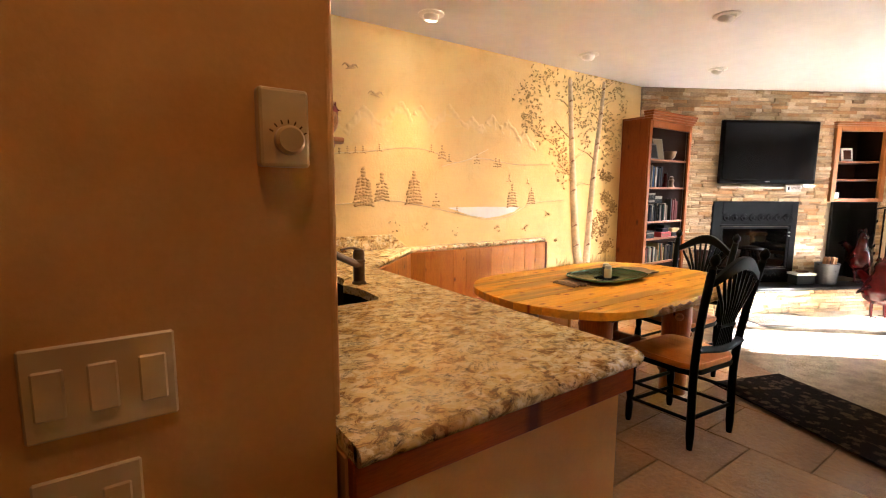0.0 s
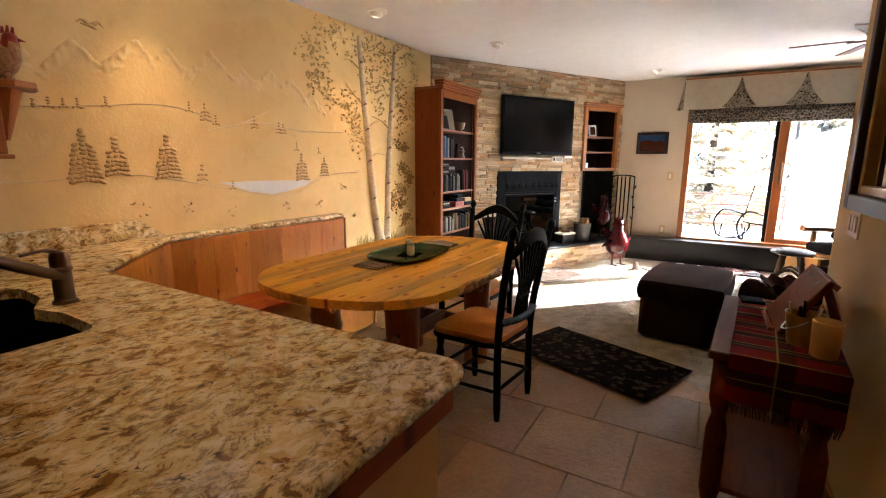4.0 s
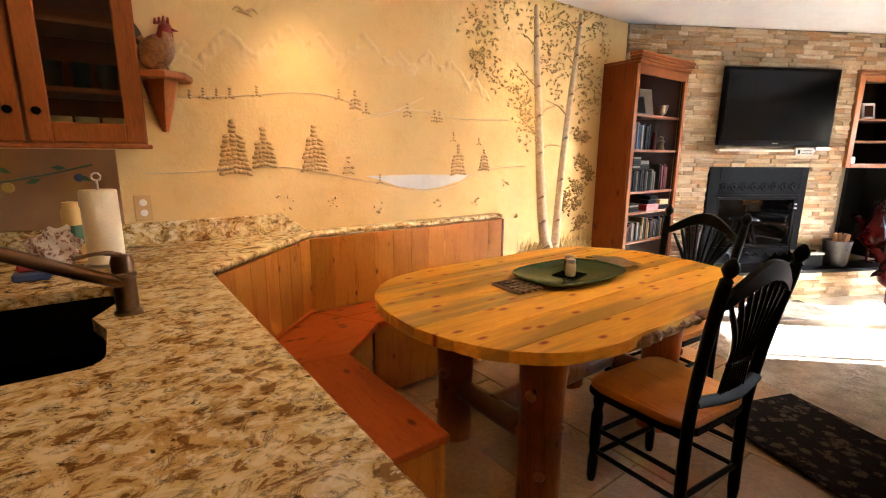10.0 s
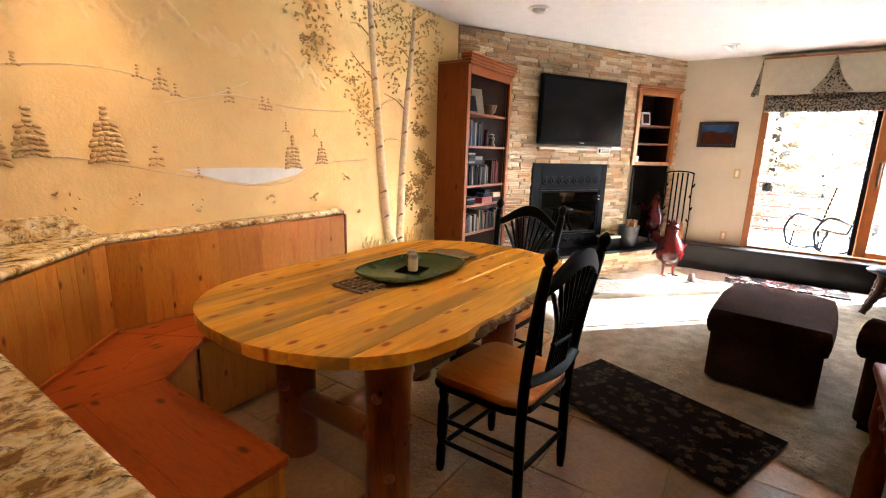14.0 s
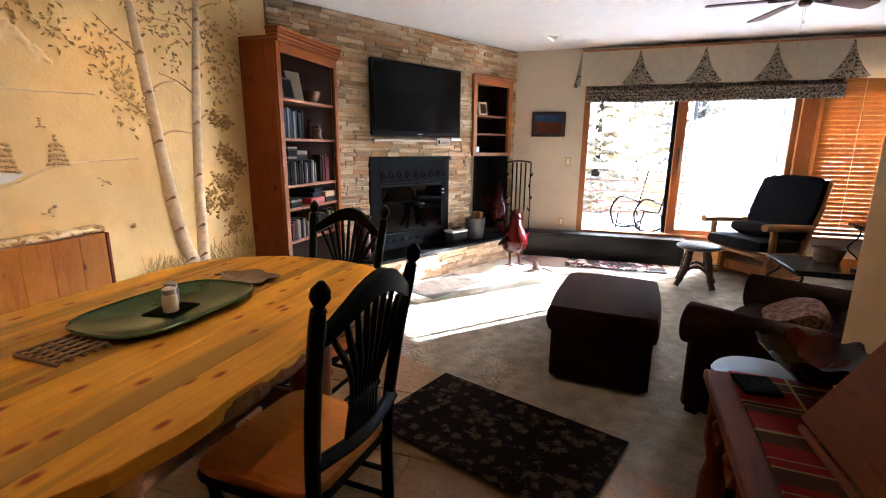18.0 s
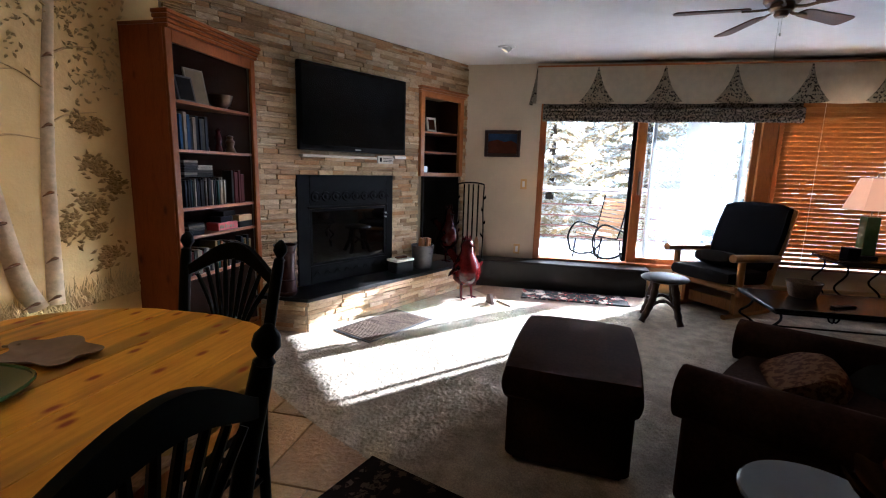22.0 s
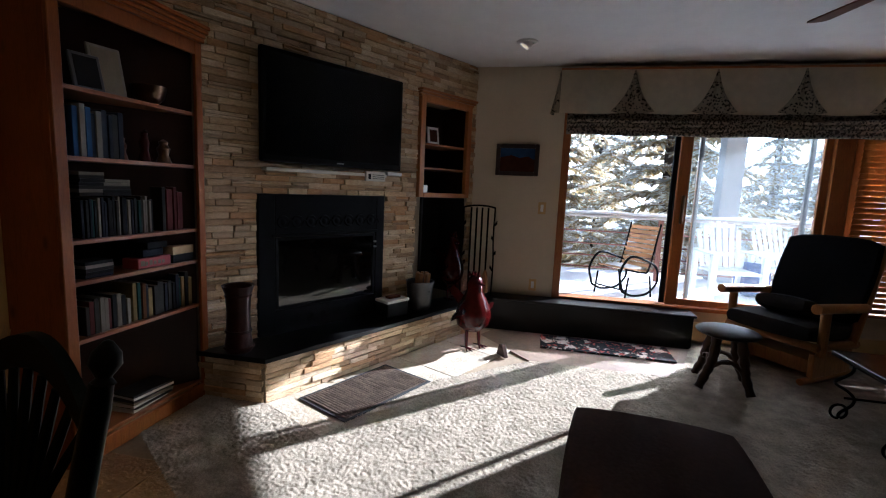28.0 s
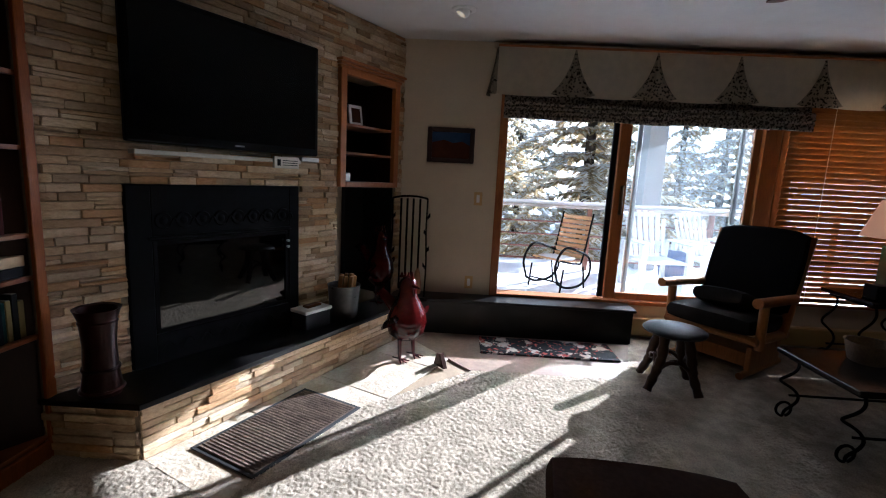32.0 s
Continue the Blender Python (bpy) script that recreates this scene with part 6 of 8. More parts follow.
    for cx, cz, spread, count, (s0, s1) in clumps:
        for _ in range(count):
            leaf(cx + rng.normal() * spread, min(cz + rng.normal() * spread, 2.49), rng.uniform(s0, s1), rng.uniform(0, 6.3), rng.uniform(0.007, 0.015))
    for _ in range(380):
        gx, h = rng.uniform(3.98, 5.0), rng.uniform(0.05, 0.16)
        a = rng.normal() * 0.45
        k = len(verts)
        for px, pz, o in ((-0.005, 0, 0.002), (0.005, 0, 0.004), (h * math.sin(a), h * math.cos(a), 0.016)):
            verts.append((gx + px, MY - o, 0.50 + rng.uniform(0, 0.06) + pz))
        verts.append((gx, MY - 0.012, 0.50))
        faces.extend([(k, k + 1, k + 2), (k + 1, k + 3, k + 2), (k + 3, k, k + 2)])
    bush_from = len(faces)
    for cx, cz, spread, count, (s0, s1) in bushes:
        for _ in range(count):
            leaf(cx + rng.normal() * spread, cz + rng.normal() * spread * 0.7, rng.uniform(s0, s1), rng.normal() * 0.5, rng.uniform(0.004, 0.012))
    me = bpy.data.meshes.new("relief_leaves")
    me.from_pydata(verts, [], faces)
    me.materials.append(M["leaf"])
    me.materials.append(M["bush"])
    me.polygons.foreach_set("material_index", [0] * bush_from + [1] * (len(faces) - bush_from))
    lv = new("relief_leaves", me)
    lv.parent = wall_north_parts
    tagged(lv, "ochre and green relief leaves and dry grass", kind="stuff")
    for x, z, d in ((1.83, 2.18, 1), (2.02, 2.02, -1)):
        b = bmesh.new()
        for s in (-1, 1):
            sweep(curve([on_mural(x, z, 0.006), on_mural(x + s * 0.035, z + 0.022, 0.01), on_mural(x + s * 0.06, z + 0.004, 0.004)], 4), [0.010, 0.010, 0.009, 0.008, 0.007, 0.006, 0.004, 0.003, 0.002], 6, b)
        sweep([on_mural(x - 0.03 * d, z - 0.012, 0.005), on_mural(x, z, 0.01), on_mural(x + 0.04 * d, z + 0.004, 0.004)], [0.003, 0.010, 0.004], 6, b)
        part("relief_bird", b, "relief_dark", wall_north_parts, smooth=True)


wall_north_parts = new("mural_relief")
setting(wall_north_parts)
mural()


# ---- kitchen corner ----
def upper_cabinet(x0, x1, glazed):
    c = thing("wall_cabinet", "honey oak kitchen wall cabinet with a glazed door", "cabinet", (0, 0, 0), 0, "kitchen wall cabinets")
    y0, y1, z0, z1 = 3.565, MY - 0.003, 1.375, 2.30
    part("body", box(x0, y0, z0, x0 + 0.018, y1, z1), "cabinet_wood", c)
    part("side", box(x1 - 0.018, y0, z0, x1, y1, z1), "cabinet_wood", c)
    part("bottom", box(x0 + 0.018, y0, z0, x1 - 0.018, y1, z0 + 0.018), "cabinet_wood", c)
    part("top", box(x0 + 0.018, y0, z1 - 0.018, x1 - 0.018, y1, z1), "cabinet_wood", c)
    part("back", box(x0 + 0.018, y1 - 0.01, z0 + 0.018, x1 - 0.018, y1, z1 - 0.018), "cherry", c)
    for z in (1.56, 1.80, 2.05):
        part("shelf", box(x0 + 0.019, y0 + 0.02, z, x1 - 0.019, y1 - 0.011, z + 0.018), "cherry_x", c)
    part("light_rail", box(x0 - 0.0, y0 - 0.035, z0 - 0.018, x1 + 0.012, y0 + 0.02, z0 - 0.001, 0.004), "cabinet_wood", c)
    d = part("door", box(x0 + 0.004, y0 - 0.022, z0 + 0.004, x0 + 0.07, y0 - 0.002, z1 - 0.004, 0.004), "cabinet_wood", c)
    part("stile", box(x1 - 0.07, y0 - 0.022, z0 + 0.004, x1 - 0.004, y0 - 0.002, z1 - 0.004, 0.004), "cabinet_wood", d)
    for a, b in ((z0 + 0.004, z0 + 0.075), (z1 - 0.075, z1 - 0.004)):
        part("rail", box(x0 + 0.07, y0 - 0.022, a, x1 - 0.07, y0 - 0.002, b, 0.004), "cabinet_wood", d)
    part("pane", box(x0 + 0.07, y0 - 0.014, z0 + 0.075, x1 - 0.07, y0 - 0.011, z1 - 0.075), "glass", d)
    part("knob", lathe([(0.006, 0), (0.006, 0.012), (0.015, 0.018), (0.013, 0.028), (0, 0.03)], 12, m=pose(x0 + 0.035 if glazed else x1 - 0.035, y0 - 0.022, z0 + 0.11, 90, 0, 0)), "black", d)
    for k in range(3):
        o = thing("mug", "pale stoneware mug inside the glazed cabinet", "mug", (x0 + 0.09 + 0.085 * k, y0 + 0.12, z0 + 0.018), 0, "mugs in the cabinet")
        part("cup", lathe([(0.03, 0), (0.036, 0.01), (0.038, 0.085), (0.034, 0.085), (0.03, 0.012), (0, 0.01)], 16), "ivory", o, smooth=True)
        o = thing("drinking_glass", "blue drinking glass inside the glazed cabinet", "glass", (x0 + 0.09 + 0.085 * k, y0 + 0.12, 1.5785), 0, "glasses in the cabinet")
        part("tumbler", lathe([(0.028, 0), (0.034, 0.1), (0.031, 0.1), (0.026, 0.008), (0, 0.008)], 16), "book5", o, smooth=True)


def part_bracket(sh):
    """A carved corbel under the shelf, fuller at the top, hugging the wall."""
    b = bmesh.new()
    rows = []
    for k in range(9):
        q = k / 8
        w, d = 0.06 * (1 - q) ** 0.9 + 0.012, 0.12 * (1 - q) ** 1.2 + 0.012
        rows.append([b.verts.new((w * math.sin(a), -0.002 - d * math.cos(a) * (1 + 0.08 * math.cos(6 * a)), -0.001 - 0.22 * q)) for a in (-math.pi / 2 + math.pi * i / 14 for i in range(15))])
    for p, q in zip(rows, rows[1:]):
        for i in range(14):
            b.faces.new((p[i], p[i + 1], q[i + 1], q[i]))
    b.faces.new(rows[0])
    b.faces.new(rows[-1][::-1])
    part("corbel", b, "cabinet_wood", sh, smooth=True)


def perched_rooster():
    """A squat clay rooster that faces +x: pebbled cream breast, red head, dark tail."""
    b = bmesh.new()
    bmesh.ops.create_icosphere(b, subdivisions=4, radius=1.0)
    for v in b.verts:
        x, y, z = v.co
        lumps = 0.035 * noise.noise(v.co * 9) if x > -0.2 else 0.0
        k = 1 + lumps
        v.co = Vector((x * 0.082 * k + 0.018 * z, y * 0.062 * k, 0.088 + z * 0.088 * k))
    lathe([(0.05, 0.10), (0.044, 0.15), (0.034, 0.185), (0.032, 0.205), (0.026, 0.225), (0.0, 0.235)], 16, b, pose(0.024, 0, 0, 0, 8, 0))
    for k in range(4):
        rod((0.065 - 0.018 * k, 0, 0.222), (0.07 - 0.02 * k, 0, 0.262 - 0.006 * abs(k - 1)), 0.010, 0.005, 7, b)
    rod((0.08, 0, 0.20), (0.112, 0, 0.192), 0.010, 0.002, 7, b)
    rod((0.078, 0, 0.192), (0.082, 0, 0.158), 0.009, 0.005, 7, b)
    for k in range(5):
        sweep(curve([(-0.05, 0.008 * (k - 2), 0.11), (-0.10, 0.010 * (k - 2), 0.16 + 0.012 * k), (-0.135 - 0.004 * k, 0.012 * (k - 2), 0.12 + 0.025 * k)], 4), [0.024] * 6 + [0.018, 0.012, 0.006], 7, b, squash=0.5)
    for s in (-1, 1):
        rod((0.02, s * 0.026, 0.03), (0.03, s * 0.028, 0.0), 0.016, 0.02, 8, b)
    me = bpy.data.meshes.new("rooster_statue")
    bmesh.ops.recalc_face_normals(b, faces=b.faces)
    for f in b.faces:
        c = f.calc_center_median()
        f.smooth = True
        f.material_index = 1 if c.z > 0.165 and c.x > 0 else 2 if c.x < -0.062 else 0
    b.to_mesh(me)
    b.free()
    for m in ("rooster_clay", "rooster_red", "rooster_tail"):
        me.materials.append(M[m])
    return new("rooster_statue", me)


def kitchen_things():
    upper_cabinet(1.165, 1.525, True)
    upper_cabinet(0.80, 1.16, False)
    upper_cabinet(0.425, 0.785, False)
    setting(part("wall_tiling", box(-1.2, MY - 0.012, TOP + 0.107, 1.42, MY - 0.001, 1.355), "kitchen_tile"))
    vine = thing("painted_vine", "red and blue flowers on a vine painted across the tiles", "painting", (0, MY - 0.0125, 0))
    stem = curve([(0.55, 0, 1.20), (0.75, 0, 1.235), (0.95, 0, 1.215), (1.15, 0, 1.245), (1.33, 0, 1.29)], 6)
    part("stem", sweep(stem, 0.004, 5), "leaf_paint", vine)
    for k, (x, z, r, mt) in enumerate(((0.72, 1.25, 0.03, "red_paint"), (0.84, 1.24, 0.035, "red_paint"), (1.28, 1.235, 0.018, "blue_paint"), (1.05, 1.20, 0.022, "yellow"))):
        part("flower", lathe([(r, 0), (r * 0.8, 0.003), (r * 0.3, 0.004), (0, 0.004)], 9, m=pose(x, 0, z, 90, 0, 0)), mt, vine)
    for k in range(9):
        x, z = 0.62 + 0.085 * k, 1.225 + 0.025 * (1 if k % 2 else -1) + 0.004 * k
        part("leaf", prism([(-0.026, 0), (0, 0.011), (0.028, 0), (0, -0.011)], 0, 0.003, m=pose(x, 0, z, 90, 25 * (k % 3) - 20, 0)), "leaf_paint", vine)
    t = thing("paper_towel", "white paper towel roll on an upright steel holder", "paper towel", (1.34, 3.50, TOP))
    part("base", lathe([(0.075, 0), (0.075, 0.008), (0.0, 0.01)], 24), "steel", t, smooth=True)
    part("post", rod((0, 0, 0.008), (0, 0, 0.325), 0.005, seg=8), "steel", t)
    part("loop", sweep([(0.014 * math.cos(a), 0, 0.338 + 0.014 * math.sin(a)) for a in (2 * math.pi * i / 12 for i in range(12))], 0.004, 6, close=True), "steel", t)
    part("roll", lathe([(0.02, 0.012), (0.058, 0.012), (0.060, 0.02), (0.060, 0.285), (0.057, 0.29), (0.02, 0.29)], 32), "towel", t, smooth=True)
    cl = thing("dish_cloth", "crumpled printed dish cloth heaped on the worktop", "cloth", (1.19, 3.53, TOP))
    b = bmesh.new()
    bmesh.ops.create_icosphere(b, subdivisions=4, radius=0.075)
    for v in b.verts:
        k = 1 + 0.45 * noise.noise(v.co * 26) + 0.2 * noise.noise(v.co * 60)
        v.co = Vector((v.co.x * k, v.co.y * k * 0.7, max(-0.07, v.co.z * k * 1.1) + 0.07))
    part("cloth", b, "toile_light", cl, smooth=True)
    o = thing("soap_bottle", "cream dispenser bottle with a printed band on the worktop", "bottle", (1.245, 3.66, TOP))
    part("bottle", lathe([(0.032, 0), (0.034, 0.01), (0.034, 0.2), (0.026, 0.215), (0.026, 0.235), (0.0, 0.24)], 18), "wax", o, smooth=True)
    part("band", lathe([(0.0345, 0.07), (0.0352, 0.075), (0.0352, 0.14), (0.0345, 0.145)], 18), "leaf_paint", o)
    o = thing("sponge_caddy", "small red and blue sponge caddy by the sink", "caddy", (1.13, 3.38, TOP))
    part("tray", box(-0.05, -0.03, 0, 0.05, 0.03, 0.03, 0.006), "blue_paint", o)
    part("sponge", box(-0.035, -0.02, 0.031, 0.04, 0.02, 0.06, 0.006), "red_paint", o)
    o = thing("folded_paper", "loose folded papers lying on the worktop", "paper", (0.92, 3.40, TOP), 12)
    part("sheet", box(-0.1, -0.07, 0, 0.1, 0.07, 0.012, 0.003), "paper", o)
    o = setting(thing("trim_outlet", "", "", (1.50, MY, 1.09)))
    part("plate", box(-0.036, -0.007, -0.06, 0.036, -0.001, 0.06, 0.003), "ivory", o)
    for z in (-0.024, 0.024):
        part("socket", lathe([(0.016, 0), (0.014, 0.003), (0, 0.003)], 12, m=pose(0, -0.007, z, 90, 0, 0)), "white", o)
    sh = thing("corner_bracket_shelf", "carved wooden bracket shelf on the mural wall", "shelf", (1.625, MY, 1.66))
    part("board", prism([(-0.09, -0.002), (-0.088, -0.15), (0.0, -0.19), (0.085, -0.16), (0.125, -0.06), (0.125, -0.002)], 0, 0.03, 0.009, 3), "trim_wood", sh)
    part_bracket(sh)
    r = tagged(perched_rooster(), "painted clay rooster with a red head on a bracket shelf", "statue")
    r.matrix_world = pose(1.61, 3.775, 1.692, 0, 0, -25) @ Matrix.Scale(0.86, 4)
    th = setting(thing("trim_thermostat", "", "", (0.69, 1.57, 1.435)))
    part("case", box(-0.036, -0.028, -0.056, 0.036, -0.001, 0.056, 0.005, 2), "ivory", th)
    part("dial", lathe([(0.021, 0), (0.021, 0.012), (0.017, 0.017), (0, 0.018)], 24, m=pose(0.004, -0.028, -0.018, 90, 0, 0)), "ivory", th, smooth=True)
    for k in range(7):
        a = radians(25 + 21 * k)
        part("mark", box(-0.001, -0.0288, -0.003, 0.001, -0.0281, 0.003, m=pose(0.004 + 0.027 * math.cos(a), 0, -0.018 + 0.027 * math.sin(a), 0, 90 - math.degrees(a), 0)), "book6", th)
    for name, x0, x1, z0, z1, n in (("trim_switch_plate", 0.372, 0.535, 1.035, 1.155, 3), ("trim_switch_plate", 0.372, 0.487, 0.868, 0.985, 2)):
        p = setting(thing(name, "", "", (0, 1.57, 0)))
        part("plate", box(x0, -0.007, z0, x1, -0.001, z1, 0.003), "ivory", p)
        for k in range(n):
            c = x0 + (x1 - x0) * (k + 0.5) / n
            part("rocker", box(c - 0.016, -0.0125, (z0 + z1) / 2 - 0.032, c + 0.016, -0.0072, (z0 + z1) / 2 + 0.032, 0.0025), "ivory", p)
    setting(part("trim_wall_corner", rod((0.765, 1.584, 0.96), (0.765, 1.584, CEIL), 0.0145, seg=18), "hall_wall"))


M["toile_light"] = figured("pale_printed_cloth", (0.62, 0.55, 0.47), (0.30, 0.16, 0.13), 60, 0.42)
M["rooster_clay"] = plain("pebbled_amber_clay", (0.52, 0.25, 0.085), 0.32, grain=60, vary=0.55, bumpy=0.7)
M["rooster_red"] = plain("red_painted_clay", (0.30, 0.018, 0.012), 0.35, grain=25, vary=0.3, bumpy=0.2)
M["rooster_tail"] = plain("dark_green_clay", (0.025, 0.04, 0.03), 0.4, grain=25, vary=0.4, bumpy=0.2)
kitchen_things()


# ---- things on the dining table and the console ----
def table_things():
    t = thing("serving_tray", "green glazed oval serving tray on the dining table", "tray", (3.145, 2.71, 0.763), 0)
    line = [(0.29 * math.copysign(abs(math.cos(a)) ** 0.62, math.cos(a)), 0.19 * math.copysign(abs(math.sin(a)) ** 0.62, math.sin(a))) for a in (2 * math.pi * i / 48 for i in range(48))]
    b = bmesh.new()
    rings = [[b.verts.new((x * k, y * k, z)) for x, y in line] for k, z in ((0.80, 0.0), (0.99, 0.024), (1.0, 0.029), (0.97, 0.028), (0.80, 0.008))]
    for p, q in zip(rings, rings[1:]):
        for i in range(48):
            b.faces.new((p[i], p[(i + 1) % 48], q[(i + 1) % 48], q[i]))
    b.faces.new(rings[0][::-1])
    b.faces.new(rings[-1])
    part("dish", b, "green_glaze", t, smooth=True)
    part("rim", sweep([(x * 0.992, y * 0.992, 0.0295) for x, y in line], 0.0045, 6, close=True), "green_glaze", t, smooth=True)
    mt = thing("small_mat", "small black square mat lying in the tray", "mat", (3.145, 2.71, 0.7715), 12)
    part("felt", box(-0.07, -0.06, 0, 0.07, 0.06, 0.004, 0.001), "dark_cloth", mt)
    for x, y, mat, lab in ((3.125, 2.69, "salt_glass", "salt shaker of clear glass with a steel cap"), (3.18, 2.745, "steel_dark", "pepper shaker of dark glass with a steel cap")):
        k = thing("shaker", lab, "shaker", (x, y, 0.776))
        part("jar", lathe([(0.022, 0), (0.025, 0.005), (0.025, 0.055), (0.021, 0.062)], 18), mat, k, smooth=True)
        part("cap", lathe([(0.022, 0.0622), (0.022, 0.08), (0.012, 0.086), (0, 0.087)], 18), "steel", k, smooth=True)
    for x, y, a, lab in ((2.80, 2.725, 88, "square openwork brown trivet on the dining table"),):
        v = thing("trivet", lab, "trivet", (x, y, 0.763), a)
        for k in range(5):
            part("bar", box(-0.09, -0.075 + 0.034 * k, 0, 0.09, -0.06 + 0.034 * k, 0.010, 0.003), "trivet", v)
        for k in range(6):
            part("cross_bar", box(-0.088 + 0.032 * k, -0.07, 0.010, -0.076 + 0.032 * k, 0.07, 0.016, 0.003), "trivet", v)


    d = thing("leaf_dish", "grey-brown pottery dish shaped like a leaf", "dish", (3.555, 2.735, 0.763), 84)
    rim = [(0.135 * (1 + 0.16 * math.cos(5 * a)) * math.cos(a), 0.095 * (1 + 0.16 * math.cos(5 * a)) * math.sin(a)) for a in (2 * math.pi * i / 60 for i in range(60))]
    b = bmesh.new()
    rings = [[b.verts.new((x * k, y * k, z)) for x, y in rim] for k, z in ((0.60, 0.0), (0.97, 0.017), (1.0, 0.021), (0.96, 0.020), (0.60, 0.006))]
    for p, q in zip(rings, rings[1:]):
        for i in range(60):
            b.faces.new((p[i], p[(i + 1) % 60], q[(i + 1) % 60], q[i]))
    b.faces.new(rings[0][::-1])
    b.faces.new(rings[-1])
    part("dish", b, "leaf_dish", d, smooth=True)
    part("stalk", rod((0.13, 0, 0.014), (0.185, 0.012, 0.006), 0.006, 0.004, 7), "leaf_dish", d, smooth=True)


def console_things():
    L, W, z = CONSOLE_L, CONSOLE_W, CONSOLE_Z + 0.001
    c = thing("tartan_runner", "red tartan wool runner with fringe over the console table", "cloth", CONSOLE, CONSOLE_TURN)
    part("cloth", box(-0.004, -W + 0.004, z, L - 0.004, -0.062, z + 0.006, 0.002), "tartan", c)
    b = bmesh.new()
    rows = []
    for i in range(25):
        q = i / 24
        y = -W + 0.004 + (W - 0.066) * q
        wave = 0.006 * math.sin(17 * q) + 0.004 * math.sin(41 * q + 1)
        rows.append([b.verts.new((-0.004 - 0.005 * h - wave * h, y, z + 0.004 - 0.17 * h)) for h in (0, 0.1, 0.35, 0.7, 1.0)])
    for p, q in zip(rows, rows[1:]):
        for k in range(4):
            b.faces.new((p[k], p[k + 1], q[k + 1], q[k]))
    bmesh.ops.solidify(b, geom=b.faces[:], thickness=0.005)
    part("drop", b, "tartan_drop", c, smooth=True)
    for k in range(40):
        y = -W + 0.008 + k * (W - 0.074) / 39
        part("fringe", rod((-0.010, y, z - 0.165), (-0.012 + random.uniform(-0.008, 0.004), y + random.uniform(-0.008, 0.008), z - 0.205), 0.003, 0.0015, 5), "tartan", c)
    zt = z + 0.0065
    e = thing("easel_board", "thick red-brown wooden board leaning on a folding rest", "board", (2.975, 0.83, zt), 181)
    tilt = pose(0, 0, 0.012, -31, 0, 0)
    part("panel", box(-0.165, 0.0, 0, 0.165, 0.022, 0.255, 0.004, m=tilt), "easel_wood", e)
    for a in (-0.1, 0.085):
        part("knot", lathe([(0.014, 0), (0.012, 0.0015), (0, 0.002)], 12, m=tilt @ pose(a, 0.0005, 0.22, 90, 0, 0)), "log", e)
    for h in (0.0, 0.233):
        part("edge_batten", box(-0.165, 0.0225, h, 0.165, 0.04, h + 0.022, 0.003, m=tilt), "easel_wood", e)
    part("easel_leg", rod((0.05, 0.15, 0.195), (0.05, 0.215, 0.004), 0.009, seg=6), "easel_wood", e)
    part("easel_leg", rod((-0.05, 0.15, 0.195), (-0.05, 0.215, 0.004), 0.009, seg=6), "easel_wood", e)
    part("easel_foot", rod((-0.12, -0.012, 0.009), (0.12, -0.012, 0.009), 0.009, seg=6), "easel_wood", e)
    p = thing("yellow_pail", "small yellow enamel pail holding pens", "pail", (2.765, 0.755, zt))
    part("pail", lathe([(0.044, 0), (0.046, 0.004), (0.060, 0.11), (0.062, 0.114), (0.057, 0.112), (0.044, 0.01), (0, 0.008)], 24), "yellow", p, smooth=True)
    part("handle", sweep(curve([(-0.06, 0, 0.1), (-0.05, 0.04, 0.07), (0, 0.065, 0.05), (0.05, 0.04, 0.07), (0.06, 0, 0.1)], 4), 0.0022, 5), "steel", p)
    for k, mat in enumerate(("black", "yellow", "black", "paper", "yellow")):
        a = k * 1.3
        q = thing("pen", "pen standing in a small pail", "pen", (2.765 + 0.02 * math.cos(a), 0.755 + 0.02 * math.sin(a), zt + 0.012), 0, "pens in the pail")
        part("barrel", rod((0, 0, 0), (0.03 * math.cos(a), 0.03 * math.sin(a), 0.135), 0.0055, 0.0045, 6), mat, q)
    k = thing("pillar_candle", "thick cream pillar candle with a sunken top", "candle", (2.665, 0.71, zt))
    part("wax", lathe([(0.036, 0), (0.039, 0.004), (0.043, 0.120), (0.039, 0.124), (0.030, 0.108), (0, 0.100)], 28), "wax", k, smooth=True)
    part("wick", rod((0, 0, 0.099), (0.002, 0, 0.113), 0.0015, seg=5), "black", k)
    w = thing("fluted_bowl", "dark red glazed bowl with a fluted rim on the console", "bowl", (3.385, 0.715, zt))
    b = bmesh.new()
    rings = []
    for r, h, f in ((0.045, 0, 0), (0.052, 0.01, 0), (0.095, 0.045, 0.2), (0.13, 0.085, 0.7), (0.139, 0.09, 1.1), (0.13, 0.083, 0.8), (0.088, 0.045, 0.2), (0.035, 0.014, 0)):
        rings.append([b.verts.new((r * math.cos(a) * (1 + 0.05 * f * math.cos(12 * a)), r * math.sin(a) * (1 + 0.05 * f * math.cos(12 * a)), h + 0.008 * f * math.cos(12 * a))) for a in (2 * math.pi * i / 72 for i in range(72))])
    for p1, q1 in zip(rings, rings[1:]):
        for i in range(72):
            b.faces.new((p1[i], p1[(i + 1) % 72], q1[(i + 1) % 72], q1[i]))
    b.faces.new(rings[0][::-1])
    b.faces.new(rings[-1])
    part("bowl", b, "red_glaze", w, smooth=True)
    o = thing("coaster_stack", "dark square coaster on the tartan runner", "coaster", (3.29, 0.875, zt), 5)
    part("slab", box(-0.05, -0.045, 0, 0.05, 0.045, 0.012, 0.002), "dark_cloth", o)
    g = thing("side_table", "small round glass-topped side table by the armchair", "table", (3.745, 0.69, 0))
